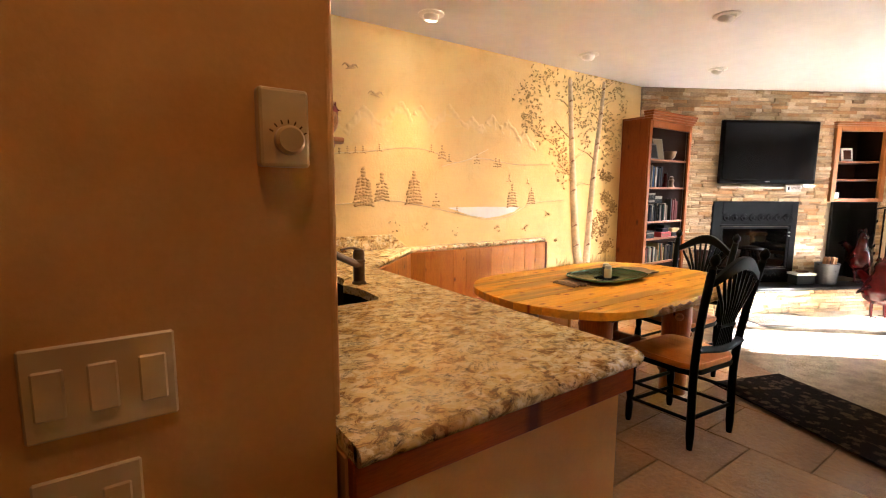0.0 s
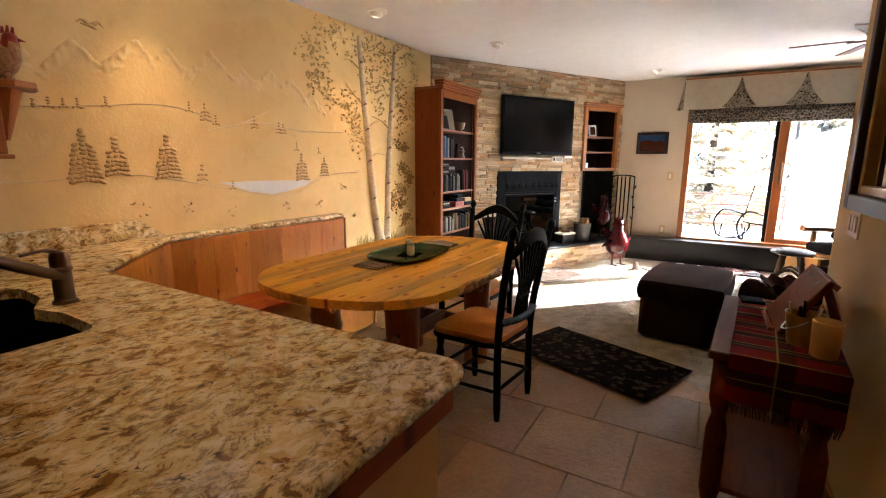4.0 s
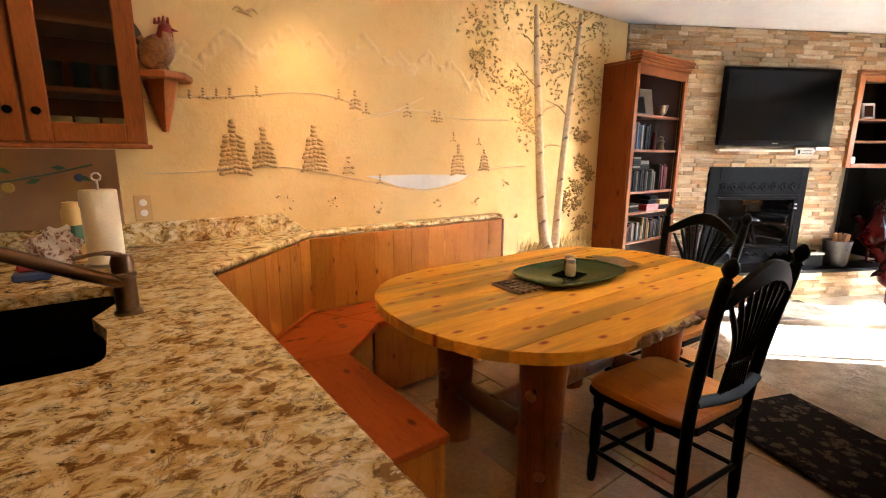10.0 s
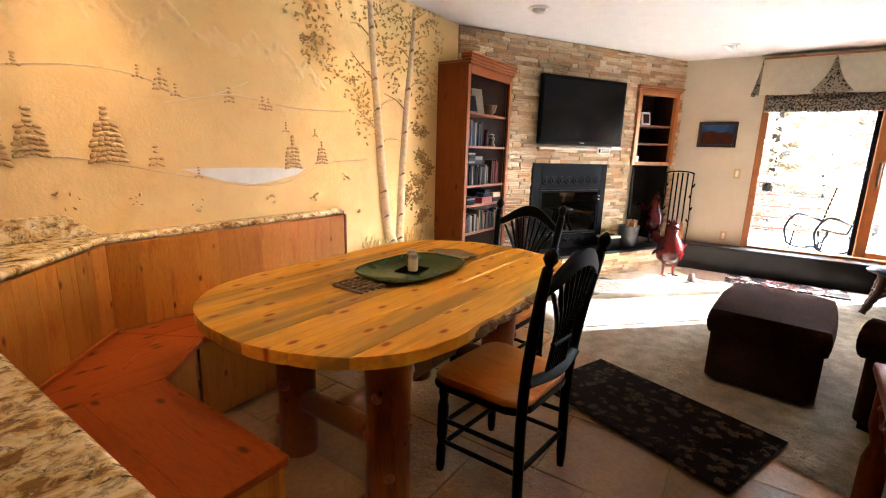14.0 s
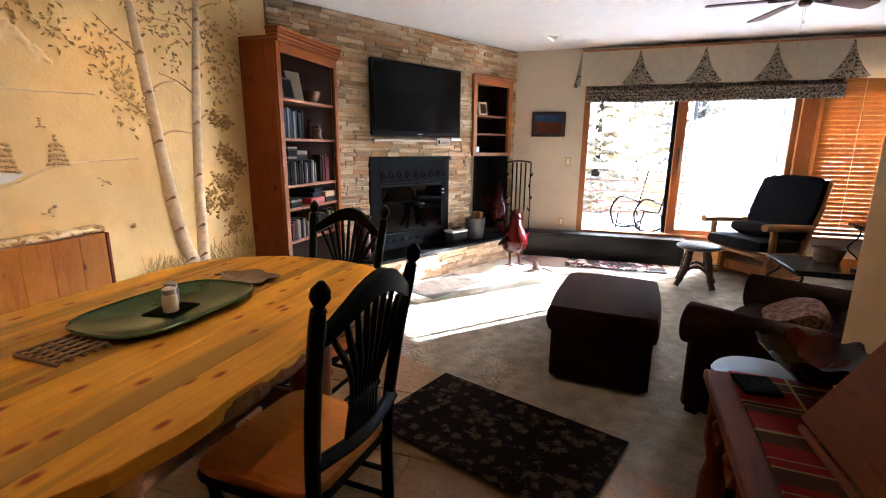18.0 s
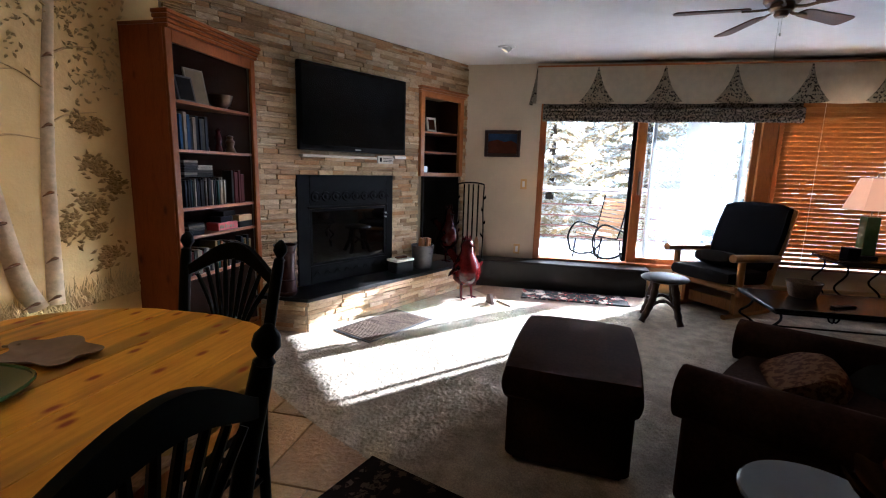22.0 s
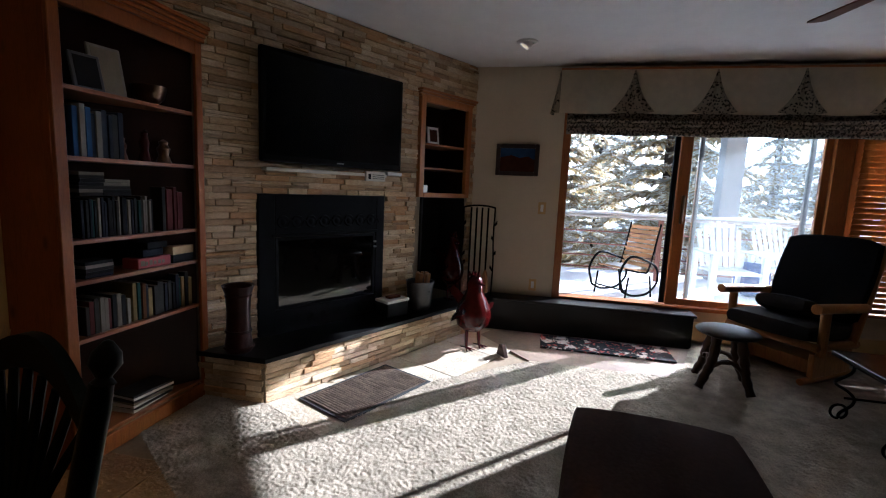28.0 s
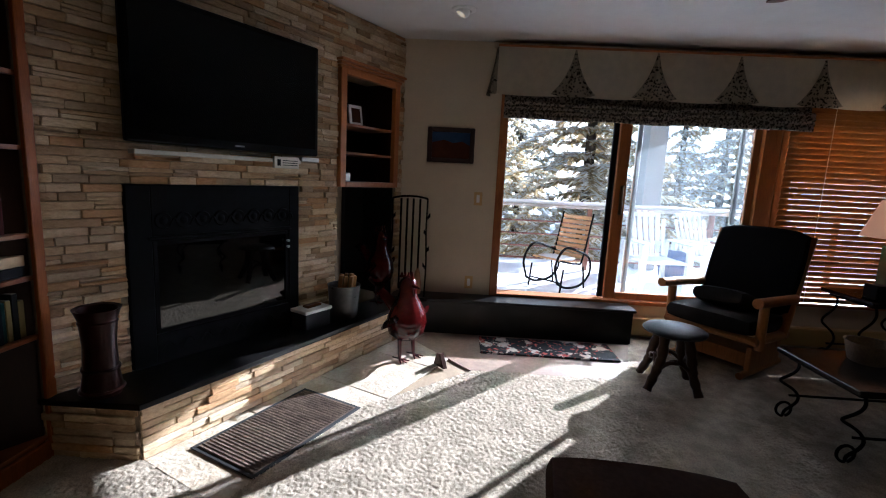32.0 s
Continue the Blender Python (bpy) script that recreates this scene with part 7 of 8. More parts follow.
    part("glass_top", lathe([(0.165, 0.54), (0.17, 0.544), (0.17, 0.550), (0.165, 0.554), (0, 0.554)], 40), "frosted", g, smooth=True)
    part("column", lathe([(0.10, 0), (0.10, 0.015), (0.03, 0.04), (0.02, 0.12), (0.028, 0.3), (0.02, 0.48), (0.09, 0.53), (0.09, 0.539)], 20), "black", g, smooth=True)
    sw = setting(thing("trim_light_switch", "", "", (3.27, HALL_Y, 1.115)))
    part("plate", box(-0.085, 0.001, -0.06, 0.085, 0.007, 0.06, 0.003), "ivory", sw)
    for a in (-0.046, 0.0, 0.046):
        part("rocker", box(a - 0.016, 0.0072, -0.033, a + 0.016, 0.013, 0.033, 0.002), "ivory", sw)
    pf = thing("framed_mirror", "deep dark-framed mirror with a gilt inner moulding over the console", "mirror", (2.80, HALL_Y, 1.62))
    for q in (box(-0.42, 0.001, -0.44, -0.36, 0.06, 0.48, 0.008, 2), box(0.36, 0.001, -0.44, 0.42, 0.06, 0.48, 0.008, 2), box(-0.36, 0.001, 0.42, 0.36, 0.06, 0.48, 0.008, 2), box(-0.36, 0.001, -0.44, 0.36, 0.06, -0.38, 0.008, 2)):
        part("frame", q, "dark_frame", pf)
    for q in (box(-0.359, 0.002, -0.379, -0.325, 0.035, 0.419, 0.006, 2), box(0.325, 0.002, -0.379, 0.359, 0.035, 0.419, 0.006, 2), box(-0.325, 0.002, 0.385, 0.325, 0.035, 0.419, 0.006, 2), box(-0.325, 0.002, -0.379, 0.325, 0.035, -0.345, 0.006, 2)):
        part("gilt_moulding", q, "gilt", pf, "gilt inner moulding")
    part("silvered_glass", box(-0.325, 0.002, -0.345, 0.325, 0.012, 0.385), "mirror", pf)


M["easel_wood"] = wood("red_brown_board", (0.24, 0.068, 0.014), (0.14, 0.036, 0.008), "X", knots=False, rough=0.6, spec=0.1)
M["gilt"] = plain("gilt_moulding", (0.45, 0.26, 0.07), 0.4, 0.5, grain=40, vary=0.25)
M["mirror"] = plain("silvered_glass", (0.85, 0.85, 0.85), 0.02, 1.0, grain=4, vary=0.02, bumpy=0)
M["salt_glass"] = plain("salt_in_glass", (0.70, 0.58, 0.40), 0.25, grain=30, vary=0.1)
M["trivet"] = plain("brown_openwork", (0.24, 0.15, 0.09), 0.6, grain=30, vary=0.3)
M["leaf_dish"] = plain("grey_brown_pottery", (0.22, 0.15, 0.10), 0.45, grain=30, vary=0.3)
M["frosted"] = plain("grey_green_glass", (0.085, 0.095, 0.095), 0.2, grain=10, vary=0.1, bumpy=0, spec=0.25)
table_things()
console_things()


# ---- living room furniture ----
def stool():
    s = thing("rustic_stool", "round dark-topped rustic stool on branch legs", "stool", (6.98, 0.26, 0.014))
    part("top", lathe([(0.0, 0.360), (0.15, 0.363), (0.195, 0.378), (0.205, 0.392), (0.19, 0.405), (0.10, 0.428), (0.0, 0.434)], 32), "stool_top", s, smooth=True)
    for k in range(4):
        a = radians(35 + 90 * k)
        d = Vector((math.cos(a), math.sin(a), 0))
        e = Vector((-d.y, d.x, 0))
        pts = curve([d * 0.105 + Vector((0, 0, 0.362)), d * 0.135 + e * 0.012 + Vector((0, 0, 0.22)), d * 0.165 + Vector((0, 0, 0.12)), d * 0.225 - e * 0.01], 5)
        leg = part("leg", sweep(pts, [0.034 - 0.0004 * i + 0.004 * math.sin(i * 2.1 + k) for i in range(len(pts))], 10), "stool_branch", s, smooth=True)
        part("stub", sweep(curve([d * 0.155 + Vector((0, 0, 0.15)), d * 0.12 + e * 0.05 + Vector((0, 0, 0.19)), d * 0.08 + e * 0.10 + Vector((0, 0, 0.20))], 4), 0.013, 8), "stool_branch", leg, smooth=True)
        part("brace", sweep(curve([d * 0.165 + Vector((0, 0, 0.13)), (d + e) * 0.075 + Vector((0, 0, 0.205)), e * 0.165 + Vector((0, 0, 0.13))], 4), 0.014, 8), "stool_branch", s, smooth=True)


def glider():
    g = thing("log_glider", "log-framed glider chair with dark cushions by the door", "chair", (7.52, -0.40, 0.014), 36)
    for s in (-1, 1):
        part("arm", sweep(curve([(s * 0.345, 0.40, 0.60), (s * 0.35, 0.1, 0.585), (s * 0.335, -0.26, 0.56)], 5), 0.036, 14), "glider_log", g, smooth=True)
        part("arm_post", rod((s * 0.335, 0.24, 0.24), (s * 0.335, 0.25, 0.56), 0.032, seg=12), "glider_log", g, smooth=True)
        part("back_post", sweep(curve([(s * 0.315, -0.18, 0.28), (s * 0.32, -0.30, 0.62), (s * 0.325, -0.44, 1.02)], 6), [0.034] * 8 + [0.03] * 5, 12), "glider_log", g, smooth=True)
        part("seat_rail", rod((s * 0.315, 0.30, 0.30), (s * 0.315, -0.24, 0.28), 0.032, seg=12), "glider_log", g, smooth=True)
        part("base_panel", box(s * 0.26 - 0.02, -0.30, 0.04, s * 0.26 + 0.02, 0.20, 0.23, 0.006), "glider_log", g)
        part("skid", rod((s * 0.26, -0.36, 0.025), (s * 0.26, 0.30, 0.025), 0.025, seg=10), "glider_log", g, smooth=True)
    for y, z in ((0.28, 0.30), (-0.22, 0.28)):
        part("cross_rail", rod((-0.335, y, z), (0.335, y, z), 0.03, seg=12), "glider_log", g, smooth=True)
    part("base_board", box(-0.24, -0.12, 0.05, 0.24, 0.14, 0.16, 0.006), "glider_log", g)
    part("top_rail", rod((-0.34, -0.43, 0.98), (0.34, -0.43, 0.98), 0.03, seg=12), "glider_log", g, smooth=True)
    part("seat_cushion", cushion(0.63, 0.66, 0.13, m=pose(0, 0.05, 0.315, 3, 0, 0), puff=0.3), "grey_cloth", g, smooth=True)
    part("back_cushion", cushion(0.68, 0.15, 0.70, m=pose(0, -0.22, 0.40, 19, 0, 0), puff=0.25), "dark_cloth", g, smooth=True)
    p = thing("lap_pillow", "grey-brown pillow lying on the glider seat", "pillow", tuple(g.matrix_world @ Vector((0.02, 0.02, 0.435))), 30)
    part("cover", cushion(0.40, 0.34, 0.14, m=pose(0, 0, 0, 18, 4, 0), puff=0.5), "grey_cloth", p, smooth=True)


def scroll(bm, a, b, r=0.009):
    """An iron S-scroll between two heights at one corner."""
    pts = []
    for i in range(26):
        t = i / 25
        turn = math.pi * 2.6 * (t - 0.5)
        rad = 0.02 + 0.07 * (1 - abs(2 * t - 1))
        pts.append((a[0] + (b[0] - a[0]) * t + rad * math.cos(turn * 1.2) * 0.5, a[1] + (b[1] - a[1]) * t + rad * math.sin(turn * 1.2) * 0.8, a[2] + (b[2] - a[2]) * t))
    return sweep(pts, r, 7, bm)


def iron_table(name, label, at, sx, sy, h, top, turn=0):
    t = thing(name, label, "table", at, turn)
    part("tabletop", box(-sx / 2, -sy / 2, h - 0.03, sx / 2, sy / 2, h, 0.006, 2), top, t)
    part("frame", sweep([(-sx / 2 + 0.05, -sy / 2 + 0.05, h - 0.045), (sx / 2 - 0.05, -sy / 2 + 0.05, h - 0.045), (sx / 2 - 0.05, sy / 2 - 0.05, h - 0.045), (-sx / 2 + 0.05, sy / 2 - 0.05, h - 0.045)], 0.012, 6, close=True), "black", t)
    for x in (-sx / 2 + 0.07, sx / 2 - 0.07):
        for s in (-1, 1):
            y = s * (sy / 2 - 0.07)
            part("scroll_leg", scroll(None, (x, y, 0.012), (x, y, h - 0.05)), "black", t, smooth=True)
            ring = [(x, y + s * 0.045 * math.sin(a) + s * 0.02, 0.05 + 0.045 * math.cos(a) * -1) for a in (1.9 * math.pi * i / 16 for i in range(17))]
            part("foot_curl", sweep(ring, 0.008, 6), "black", t, smooth=True)
        part("rail", rod((x, -sy / 2 + 0.07, 0.14), (x, sy / 2 - 0.07, 0.14), 0.008, seg=6), "black", t)
    return t


def living_things():
    stool()
    glider()
    iron_table("coffee_table", "slate-topped coffee table on scrolled wrought-iron legs", (6.38, -0.84, 0.014), 0.60, 1.24, 0.42, "slate_dark")
    b = thing("wicker_basket", "small dark wicker basket on the coffee table", "basket", (6.50, -0.60, 0.435))
    part("wall", lathe([(0.08, 0), (0.09, 0.01), (0.115, 0.11), (0.12, 0.118), (0.108, 0.115), (0.082, 0.015), (0, 0.012)], 24), "basket", b, smooth=True)
    r = thing("remote_control", "black remote control lying on the coffee table", "remote", (6.22, -0.72, 0.435), 24)
    part("case", box(-0.025, -0.09, 0, 0.025, 0.09, 0.018, 0.006, 2), "tv", r)
    for k in range(8):
        part("button", box(-0.015 + 0.02 * (k % 2), -0.07 + 0.03 * (k // 2), 0.0182, -0.005 + 0.02 * (k % 2), -0.058 + 0.03 * (k // 2), 0.021), "grey_cloth", r)
    iron_table("end_table", "dark end table on scrolled wrought-iron legs under the blind", (7.50, -1.56, 0.014), 0.50, 0.62, 0.60, "slate_dark")
    l = thing("table_lamp", "table lamp with a parchment shade and square dark base", "lamp", (7.5, -1.55, 0.615))
    part("base", box(-0.075, -0.075, 0, 0.075, 0.075, 0.03, 0.004), "black", l)
    part("body", box(-0.055, -0.055, 0.031, 0.055, 0.055, 0.39, 0.008, 2), "green_glaze", l)
    part("neck", rod((0, 0, 0.39), (0, 0, 0.74), 0.006, seg=8), "bronze", l)
    b = bmesh.new()
    lo, hi = 0.158, 0.088
    vs = [[b.verts.new((x * r, y * r, z)) for x, y in ((-1, -1), (1, -1), (1, 1), (-1, 1))] for r, z in ((lo, 0.448), (hi, 0.735))]
    for i in range(4):
        b.faces.new((vs[0][i], vs[0][(i + 1) % 4], vs[1][(i + 1) % 4], vs[1][i]))
    bmesh.ops.solidify(b, geom=b.faces[:], thickness=0.003)
    part("shade", b, "shade_lit", l, "softly lit parchment shade")
    part("finial", lathe([(0.006, 0.738), (0.01, 0.755), (0.004, 0.775), (0, 0.78)], 10), "bronze", l)
    c = thing("coaster_box", "small dark box beside the table lamp", "box", (7.38, -1.37, 0.615))
    part("box", box(-0.06, -0.05, 0, 0.06, 0.05, 0.11, 0.004), "black", c)
    p = thing("framed_picture", "dark-framed picture of a red landscape under blue sky", "picture", (WX, 1.885, 1.632))
    for q in (box(-0.03, -0.205, -0.15, -0.001, -0.165, 0.15, 0.006), box(-0.03, 0.165, -0.15, -0.001, 0.205, 0.15, 0.006), box(-0.03, -0.165, 0.11, -0.001, 0.165, 0.15, 0.006), box(-0.03, -0.165, -0.15, -0.001, 0.165, -0.11, 0.006)):
        part("frame", q, "dark_frame", p)
    part("sky", box(-0.012, -0.165, 0.0, -0.003, 0.165, 0.11), "sky_photo", p)
    part("land", prism([(-0.165, -0.11), (0.165, -0.11), (0.165, 0.02), (0.06, 0.045), (-0.02, 0.02), (-0.1, 0.035), (-0.165, 0.0)], 0, 0.002, m=Matrix(((0, 0, -1, -0.012), (1, 0, 0, 0), (0, 1, 0, 0), (0, 0, 0, 1)))), "desert", p)
    for y, z, n in ((1.66, 0.42, 1), (1.62, 1.18, 2)):
        o = setting(thing("trim_wall_plate", "", "", (WX, y, z)))
        part("plate", box(-0.007, -0.036, -0.058, -0.001, 0.036, 0.058, 0.003), "ivory", o)
        part("inset", box(-0.010, -0.014, -0.034, -0.0072, 0.014, 0.034, 0.002), "white", o)


M["stool_top"] = plain("dark_polished_top", (0.012, 0.010, 0.009), 0.32, grain=40, vary=0.3, spec=0.14)
M["stool_branch"] = wood("dark_branch", (0.045, 0.022, 0.011), (0.018, 0.009, 0.005), "Z", ring=5, knots=False, spec=0.2)
M["slate_dark"] = plain("dark_slate_top", (0.014, 0.010, 0.008), 0.25, grain=20, vary=0.3, spec=0.25)
M["shade_lit"] = emitter("lit_parchment", (0.60, 0.35, 0.20), 0.06)
living_things()


# ---- ceiling: fan and spots ----
def ceiling_fan():
    f = thing("ceiling_fan", "dark metal ceiling fan with wooden blades and pull chains", "fan", (6.0, 0.02, CEIL))
    part("motor", lathe([(0.0, -0.115), (0.09, -0.112), (0.105, -0.095), (0.108, -0.03), (0.095, -0.001), (0.0, -0.001)], 28), "bronze", f, smooth=True)
    part("hub", lathe([(0.0, -0.16), (0.055, -0.158), (0.07, -0.145), (0.065, -0.116), (0.0, -0.1155)], 24), "bronze", f, smooth=True)
    part("switch_cup", lathe([(0.0, -0.195), (0.032, -0.19), (0.042, -0.175), (0.038, -0.161), (0, -0.1605)], 20), "bronze", f, smooth=True)
    for k in range(5):
        a = 14 + 72 * k
        m = pose(0, 0, 0, 0, 0, a)
        iron = part("blade_iron", sweep(curve([(0.06, 0, -0.14), (0.12, 0.012, -0.15), (0.22, 0, -0.147)], 4), 0.010, 7, squash=0.6), "bronze", f, smooth=True)
        iron.matrix_basis = m
        blade = part("blade", prism(rounded([(0.17, -0.045), (0.61, -0.064), (0.61, 0.064), (0.17, 0.045)], 0.035, {0, 1, 2, 3}), -0.004, 0.004, 0.002, 1, m=pose(0, 0, -0.138, -9, 0, 0)), "fan_blade", f)
        blade.matrix_basis = m
    for x, z in ((0.02, -0.42), (-0.02, -0.29)):
        part("pull_chain", rod((x, 0, -0.185), (x, 0, z), 0.0014, seg=5), "steel", f)
        part("pull_knob", lathe([(0.0, -0.02), (0.006, -0.015), (0.006, 0.0), (0, 0.004)], 8, m=pose(x, 0, z)), "steel", f)


def ceiling_spots():
    for (lx, ly), target, power, wide in SPOTS[:5]:
        s = thing("ceiling_spot", "recessed white eyeball spot in the ceiling", "lamp", (lx, ly, CEIL), 0, "ceiling spots")
        part("trim_ring", lathe([(0.06, -0.001), (0.085, -0.001), (0.085, -0.006), (0.075, -0.012), (0.055, -0.012), (0.05, -0.002)], 28), "white", s, smooth=True)
        d = Vector(target) - Vector((lx, ly, CEIL))
        q = d.to_track_quat("-Z", "Y").to_matrix().to_4x4()
        part("eyeball", lathe([(0.05, 0.0), (0.052, -0.02), (0.045, -0.038), (0.036, -0.044), (0.034, -0.04), (0.034, -0.03)], 24, m=q), "white", s, smooth=True)
        part("lens", lathe([(0.0345, -0.036), (0.02, -0.034), (0, -0.033)], 20, m=q), "glow" if power > 10 else "glow_dim", s)


M["fan_blade"] = wood("walnut_fan_blade", (0.13, 0.055, 0.03), (0.07, 0.03, 0.017), "X", knots=False, spec=0.15)
ceiling_fan()
ceiling_spots()


# ---- outdoors: deck, rail, chairs, snow and firs ----
DECK = 0.16


def outdoors():
    setting(part("ground", box(8.3, -400, -2.2, 900, 400, -1.6), "snow"))
    setting(part("pavement_deck", box(WX + 0.225, -5, DECK - 0.12, 11.0, 5, DECK), "snow"))
    setting(part("backdrop_porch_roof", prism([(WX + 0.225, -5), (9.4, -5), (9.4, -1.93), (11.4, -0.08), (11.4, 6), (WX + 0.225, 6)], 2.76, 2.9), "white"))
    r = thing("deck_railing", "red-brown deck railing with a snowy top rail", "railing", (10.3, 0, DECK))
    part("top_rail", box(-0.07, -5, 0.86, 0.07, 5, 0.90, 0.006), "rail_grey", r)
    part("snow_cap", sweep([(0, -5 + 0.25 * i, 0.905 + 0.008 * math.sin(i * 1.7)) for i in range(41)], 0.06, 8, squash=0.5), "snow", r, "snow lying on the rail")
    for z in (0.14, 0.31, 0.48, 0.66):
        part("bar", rod((0, -5, z), (0, 5, z), 0.012, seg=6), "rail_red", r)
    for k in range(7):
        part("post", box(-0.03, -4.95 + 1.65 * k - 0.03, 0, 0.03, -4.95 + 1.65 * k + 0.03, 0.86, 0.004), "rail_red", r)
    p = thing("porch_column", "square white porch column beyond the sliding door", "column", (10.75, -0.945, DECK))
    part("shaft", box(-0.13, -0.13, 0, 0.13, 0.13, 2.6, 0.008), "column", p)
    part("base", box(-0.15, -0.15, 0, 0.15, 0.15, 0.14, 0.01), "column", p)
    k = thing("deck_rocker", "black iron rocking chair with slatted wooden back on the snowy deck", "chair", (9.15, 0.63, DECK), 42)
    k.matrix_world = k.matrix_world @ Matrix.Scale(0.88, 4)
    for s in (-0.25, 0.25):
        loop = curve([(s, 0.30, 0.12), (s, 0.37, 0.36), (s, 0.20, 0.56), (s, -0.12, 0.50), (s, -0.34, 0.40), (s, -0.38, 0.20), (s, -0.2, 0.06), (s, 0.1, 0.05), (s, 0.30, 0.12)], 5)
        part("side_loop", sweep(loop, 0.015, 8), "black", k, smooth=True)
        part("leg", rod((s, 0.20, 0.30), (s, 0.24, 0.0), 0.012, seg=7), "black", k)
        part("leg", rod((s, -0.22, 0.30), (s, -0.28, 0.0), 0.012, seg=7), "black", k)
        part("back_rail", sweep(curve([(s * 0.92, 0.24, 0.40), (s * 0.92, -0.10, 0.34), (s * 0.92, -0.22, 0.40), (s * 0.92, -0.38, 0.98)], 5), 0.012, 7), "black", k, smooth=True)
    for j in range(9):
        z = 0.42 + 0.062 * j
        part("back_slat", box(-0.23, -0.012, -0.025, 0.23, 0.0, 0.025, 0.003, m=pose(0, -0.225 - 0.155 * (z - 0.40) / 0.56, z, -15, 0, 0)), "deck_slat", k)
    for j in range(6):
        part("seat_slat", box(-0.23, -0.028, 0, 0.23, 0.028, 0.014, 0.003, m=pose(0, -0.13 + 0.068 * j, 0.352 + 0.009 * j, -3, 0, 0)), "deck_slat", k)
    part("stretcher", rod((-0.25, 0.22, 0.12), (0.25, 0.22, 0.12), 0.010, seg=6), "black", k)
    part("seat_snow", cushion(0.40, 0.3, 0.05, m=pose(0, 0.03, 0.372), puff=0.5), "snow", k, "snow lying on the seat", True)
    first = None
    for x, y, a in ((9.40, -0.58, 97), (9.65, -1.32, 112)):
        if first:
            copy_thing(first, pose(x, y, DECK, 0, 0, a))
            continue
        first = c = thing("resin_armchair", "white resin slat-back armchair on the snowy deck", "chair", (x, y, DECK), a, "white deck chairs")
        for j in range(7):
            part("back_slat", box(-0.027, -0.008, 0, 0.027, 0.008, 0.58 - 0.012 * abs(j - 3) ** 2, 0.006, m=pose((j - 3) * 0.068, -0.20, 0.36, 17, (j - 3) * 1.5, 0)), "pale_blue", c)
        part("back_rail", box(-0.23, -0.03, 0, 0.23, -0.012, 0.05, 0.005, m=pose(0, -0.24, 0.50, 17, 0, 0)), "pale_blue", c)
        part("back_rail", box(-0.21, -0.03, 0, 0.21, -0.012, 0.05, 0.005, m=pose(0, -0.35, 0.84, 17, 0, 0)), "pale_blue", c)
        part("seat", box(-0.24, -0.22, 0.33, 0.24, 0.26, 0.36, 0.01, 2), "pale_blue", c)
        for s in (-1, 1):
            part("arm", box(s * 0.28 - 0.045, -0.26, 0.55, s * 0.28 + 0.045, 0.32, 0.575, 0.01, 2), "pale_blue", c)
            part("front_leg", box(s * 0.28 - 0.035, 0.20, 0, s * 0.28 + 0.035, 0.26, 0.549, 0.008), "pale_blue", c)
            part("back_leg", box(s * 0.27 - 0.03, -0.30, 0, s * 0.27 + 0.03, -0.24, 0.549, 0.008), "pale_blue", c)
    t = thing("blue_bundle", "blue patterned cover lying between the deck chairs", "cover", (9.75, -0.98, DECK))
    part("cloth", cushion(0.35, 0.3, 0.42, puff=0.5), "blue_cloth", t, smooth=True)


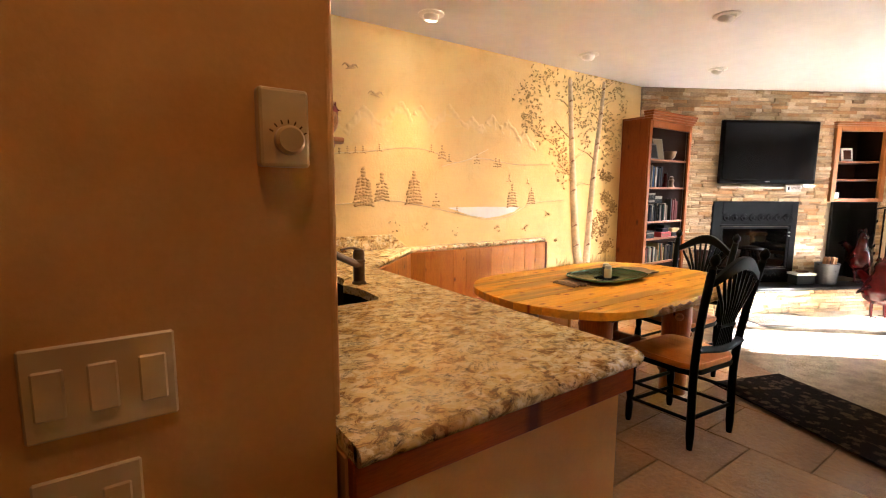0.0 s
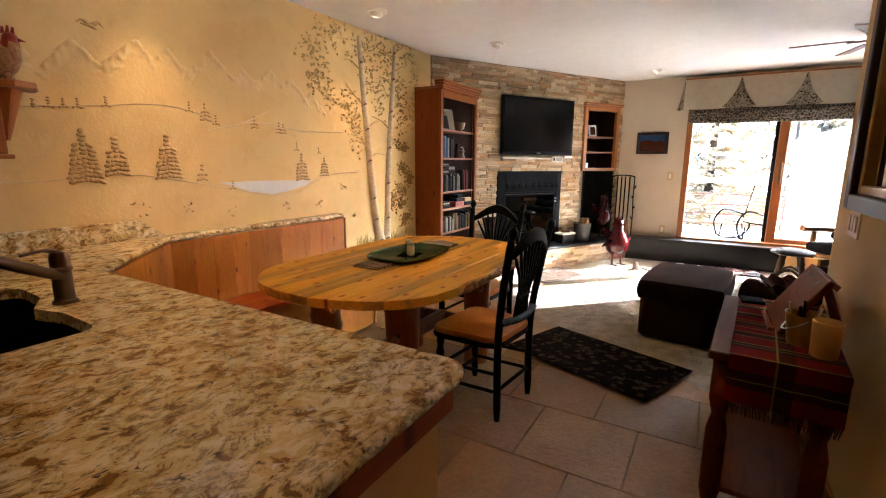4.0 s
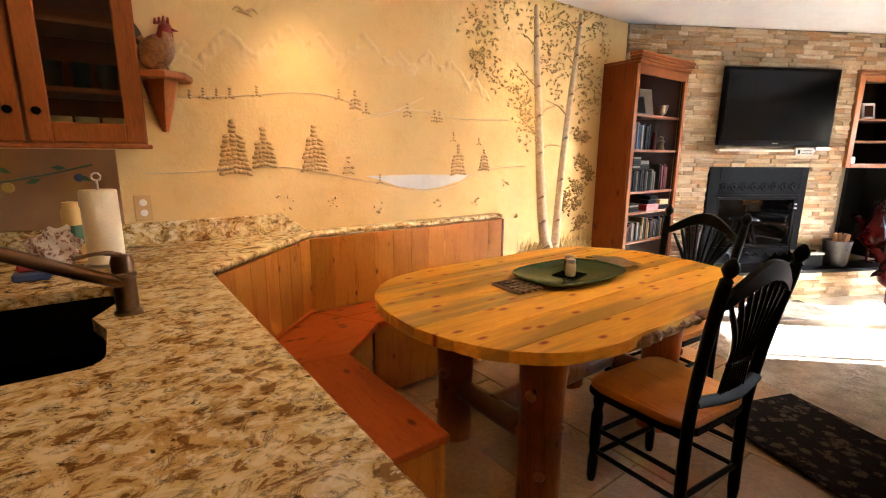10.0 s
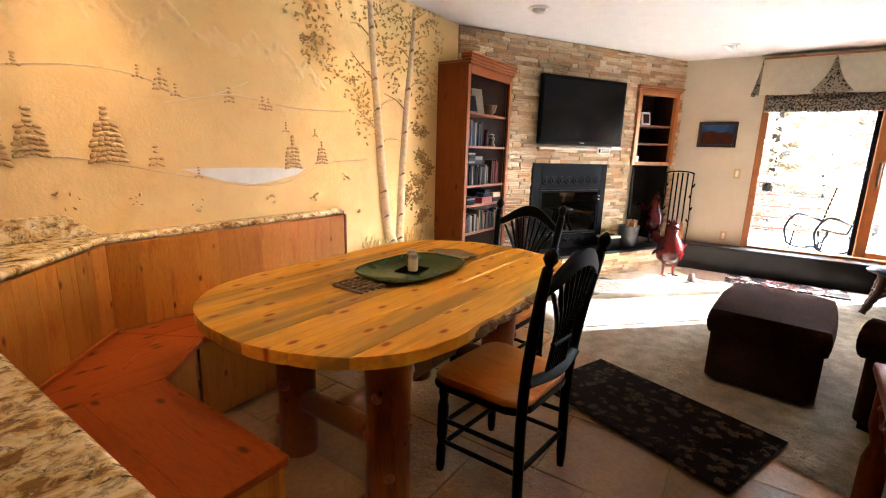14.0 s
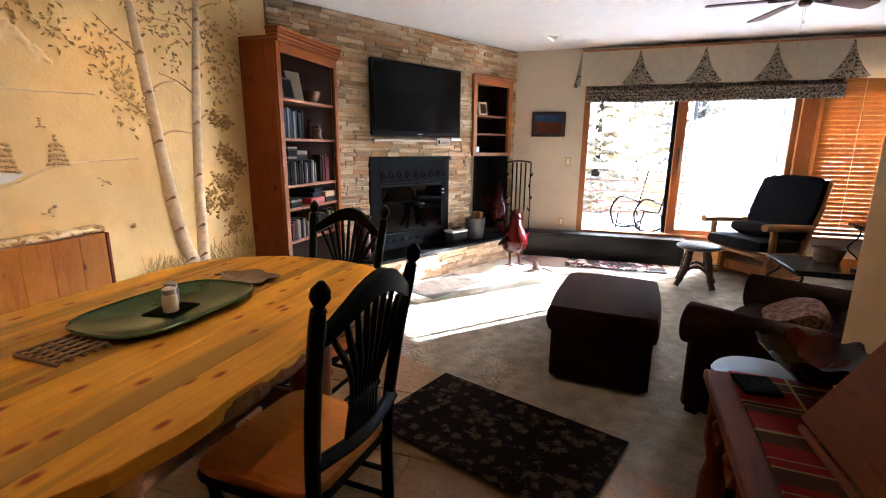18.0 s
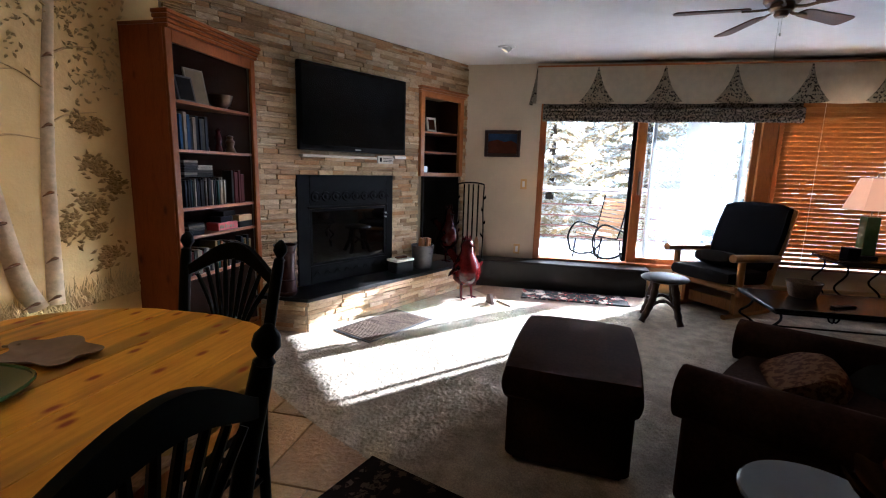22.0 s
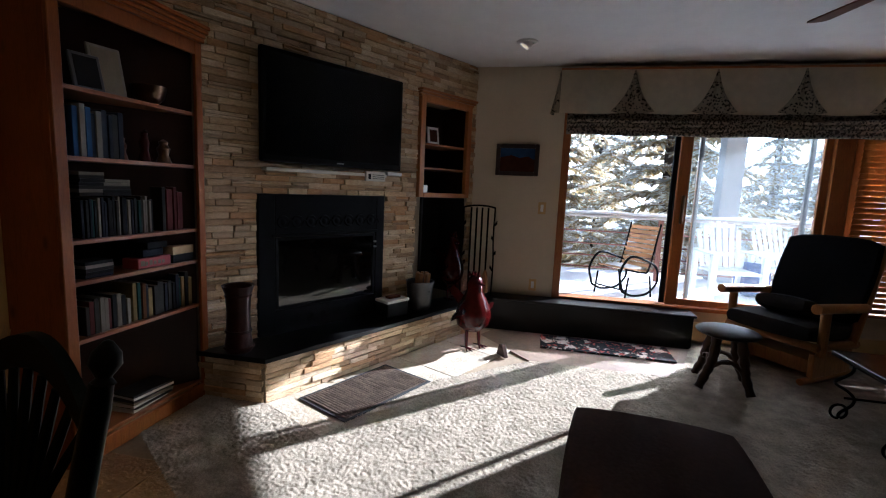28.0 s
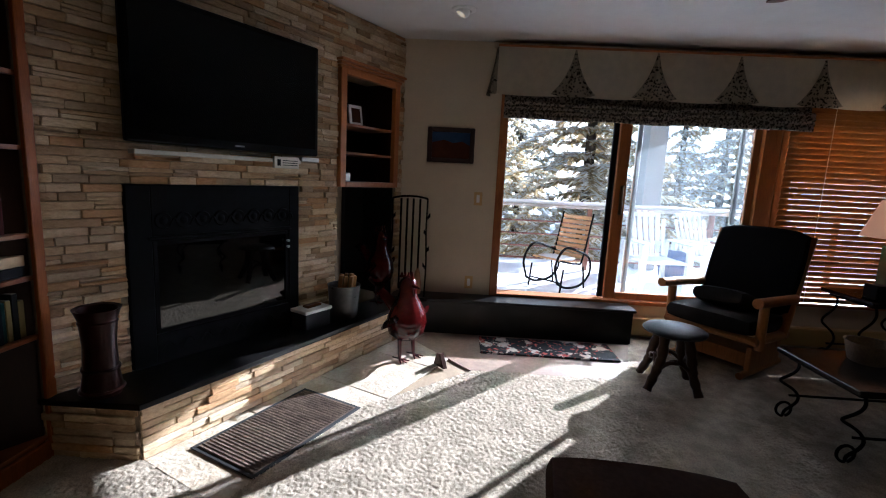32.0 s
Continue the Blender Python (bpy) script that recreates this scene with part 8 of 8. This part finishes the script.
def fir(seed, height):
    """Trunk, drooping boughs of needle sprays, and snow lying on the boughs."""
    rng = np.random.RandomState(seed)
    t = thing("snowy_fir", "tall fir tree with snow-laden drooping boughs", "tree", (0, 0, -50), 0, "firs beyond the deck")
    part("trunk", lathe([(0.16, 0), (0.12, height * 0.3), (0.06, height * 0.75), (0.0, height)], 9), "bark", t, smooth=True)
    gv, gf, sv, sf = [], [], [], []
    whorls = int(height * 3.4)
    for w in range(whorls):
        q = w / whorls
        z = height * (0.06 + 0.92 * q)
        reach = (0.30 + 0.235 * height * (1 - q) ** 0.85) * rng.uniform(0.8, 1.1)
        for b in range(rng.randint(5, 8)):
            a = rng.uniform(0, 6.283)
            length = reach * rng.uniform(0.65, 1.1)
            droop = rng.uniform(0.15, 0.75)
            d = np.array([math.cos(a), math.sin(a), 0.0])
            side = np.array([-d[1], d[0], 0.0])
            n = max(6, int(length * 24))
            for i in range(n):
                s = (i + 0.6) / n
                c = d * length * s + np.array([0, 0, z + 0.12 * length * s - droop * length * s * s])
                wid = 0.15 * length * (1 - 0.6 * s) * rng.uniform(0.4, 1.3) + 0.06
                for sgn in (-1, 1):
                    out = side * sgn * wid + d * wid * rng.uniform(0.4, 1.0) + np.array([0, 0, -0.30 * wid * rng.uniform(0.2, 1.6) + rng.normal() * 0.05])
                    mid = c + out * 0.5 + np.array([0, 0, 0.06 * wid])
                    tip = c + out
                    across = np.cross(out, (0, 0, 1))
                    across = across / (np.linalg.norm(across) + 1e-6) * rng.uniform(0.012, 0.030)
                    drop = np.array([0, 0, -rng.uniform(0.02, 0.07)])
                    k = len(gv)
                    gv.extend([tuple(c - across), tuple(c + across), tuple(mid + across * 1.5 + drop), tuple(tip), tuple(mid - across * 1.5 + drop)])
                    gf.extend([(k, k + 1, k + 2, k + 4), (k + 4, k + 2, k + 3)])
                    if rng.rand() < 0.93:
                        k = len(sv)
                        up = np.array([0, 0, rng.uniform(0.012, 0.035)])
                        w2 = across * rng.uniform(0.9, 2.8)
                        a0, a1 = c + out * rng.uniform(0.0, 0.3), c + out * rng.uniform(0.55, 1.02)
                        am = (a0 + a1) / 2 + np.array([0, 0, 0.05 * wid]) + up
                        sv.extend([tuple(a0), tuple(am - w2 - up * 0.7), tuple(am), tuple(am + w2 - up * 0.7), tuple(a1)])
                        sf.extend([(k, k + 1, k + 2), (k, k + 2, k + 3), (k + 1, k + 4, k + 2), (k + 2, k + 4, k + 3)])
    for name, v, f, m in (("crown", gv, gf, "needle"), ("snow_load", sv, sf, "bough_snow")):
        me = bpy.data.meshes.new(name)
        me.from_pydata(v, [], f)
        me.materials.append(M[m])
        ob = new(name, me)
        ob.parent = t
    return t


outdoors()
rng_f = random.Random(4)
kinds = [fir(1, 9.0), fir(2, 7.0), fir(3, 10.5)]
spots_f = [(14.0, 3.1), (15.5, 6.2), (14.4, -1.0), (17.5, 1.2), (17.0, -4.2), (20.0, -7.0), (20.5, 4.6), (21.0, 9.0), (24.0, -0.6), (27.0, -5.0), (28.0, 6.5), (30.0, 2.0)]
for n, (fx, fy) in enumerate(spots_f):
    m = pose(fx, fy, -1.65 - 0.02 * (fx - 13), 0, 0, rng_f.uniform(0, 360))
    if n < 3:
        kinds[n].matrix_world = m
    else:
        copy_thing(kinds[n % 3], m)
# self-lit sheet that gives the bright distance between the firs
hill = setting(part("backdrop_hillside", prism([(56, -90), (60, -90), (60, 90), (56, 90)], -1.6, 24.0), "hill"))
# ---- pieces of floors and walls ----
slate_floor()
hearth_tiles()


def ledger_wall():
    """Split-face ledger stone in courses, uneven in depth; the farther pieces are joined."""
    rng = random.Random(9)
    course = 0.0402
    rest = bmesh.new()
    holes = [(0.925, 1.99, 0.0, 1.248), (2.355, 3.05, 0.25, 2.175), (-1, 0.60, 0, 2.12)]
    near = []
    for r in range(int(CEIL / course)):
        z0 = r * course
        u = 0.004 - rng.uniform(0, 0.2)
        while u < SLEN:
            w = rng.choice((0.09, 0.13, 0.18, 0.23, 0.29)) * rng.uniform(0.85, 1.15)
            a, b = max(u, 0.004), min(u + w, SLEN - 0.004)
            for h0, h1, l, hi in holes:
                if z0 + course > l + 0.01 and z0 < hi - 0.01 and a < h1 and b > h0:
                    if a < h0 and b > h1:
                        b = h0
                    elif a < h0:
                        b = h0
                    elif b > h1:
                        a = h1
                    else:
                        a = b
            if b - a > 0.03:
                if rng.random() < 0.22:
                    near.append((a, b, z0, rng.uniform(0.010, 0.030), course * 0.48))
                    near.append((a, b, z0 + course * 0.48, rng.uniform(0.010, 0.030), course * 0.52))
                else:
                    near.append((a, b, z0, rng.uniform(0.010, 0.030), course))
            u += w
    near.sort(key=lambda p: abs((p[0] + p[1]) / 2 - 1.3) + 0.35 * abs(p[2] - 1.2))
    for i, (a, b, z0, out, tall) in enumerate(near):
        if z0 + tall < HEARTH_Z:
            continue
        bm = box(a + 0.001, -out, z0 + 0.001, b - 0.001, -0.0005, min(z0 + tall - 0.001, CEIL - 0.001), 0.003)
        for v in bm.verts:
            if v.co.y < -0.004:
                v.co.y += rng.uniform(-0.006, 0.005)
                v.co.z += rng.uniform(-0.0016, 0.0012)
        if i < 300:
            part("stone", bm, "ledger", stone_root)
        else:
            merge(rest, bm)
    ob = part("stone_rest", rest, "ledger_rest", stone_root)
    tagged(ob, "stacked split-face ledger stones", kind="stuff")


def hearth_face():
    rng = random.Random(21)
    rows, h = 7, (HEARTH_Z - 0.034) / 7
    p = hearth_outline()
    for (xa, ya), (xb, yb) in zip(p[0:3], p[1:4]):
        d = Vector((xb - xa, yb - ya, 0))
        ang = math.degrees(math.atan2(d.y, d.x))
        for r in range(rows):
            u = 0.0
            while u < d.length - 0.02:
                w = min(rng.choice((0.10, 0.16, 0.24, 0.32)), d.length - u)
                bm = box(u + 0.001, -rng.uniform(0.008, 0.024), r * h + 0.001, u + w - 0.001, -0.0005, (r + 1) * h - 0.001, 0.003, m=pose(xa, ya, 0, 0, 0, ang))
                part("stone", bm, "ledger", hearth_root)
                u += w


stone_root = new("wall_fireplace_facing")
setting(stone_root)
stone_root.matrix_world = pose(SX, SY, 0, 0, 0, SA)
hearth_root = setting(new("hearth_facing"))
ledger_wall()
hearth_face()
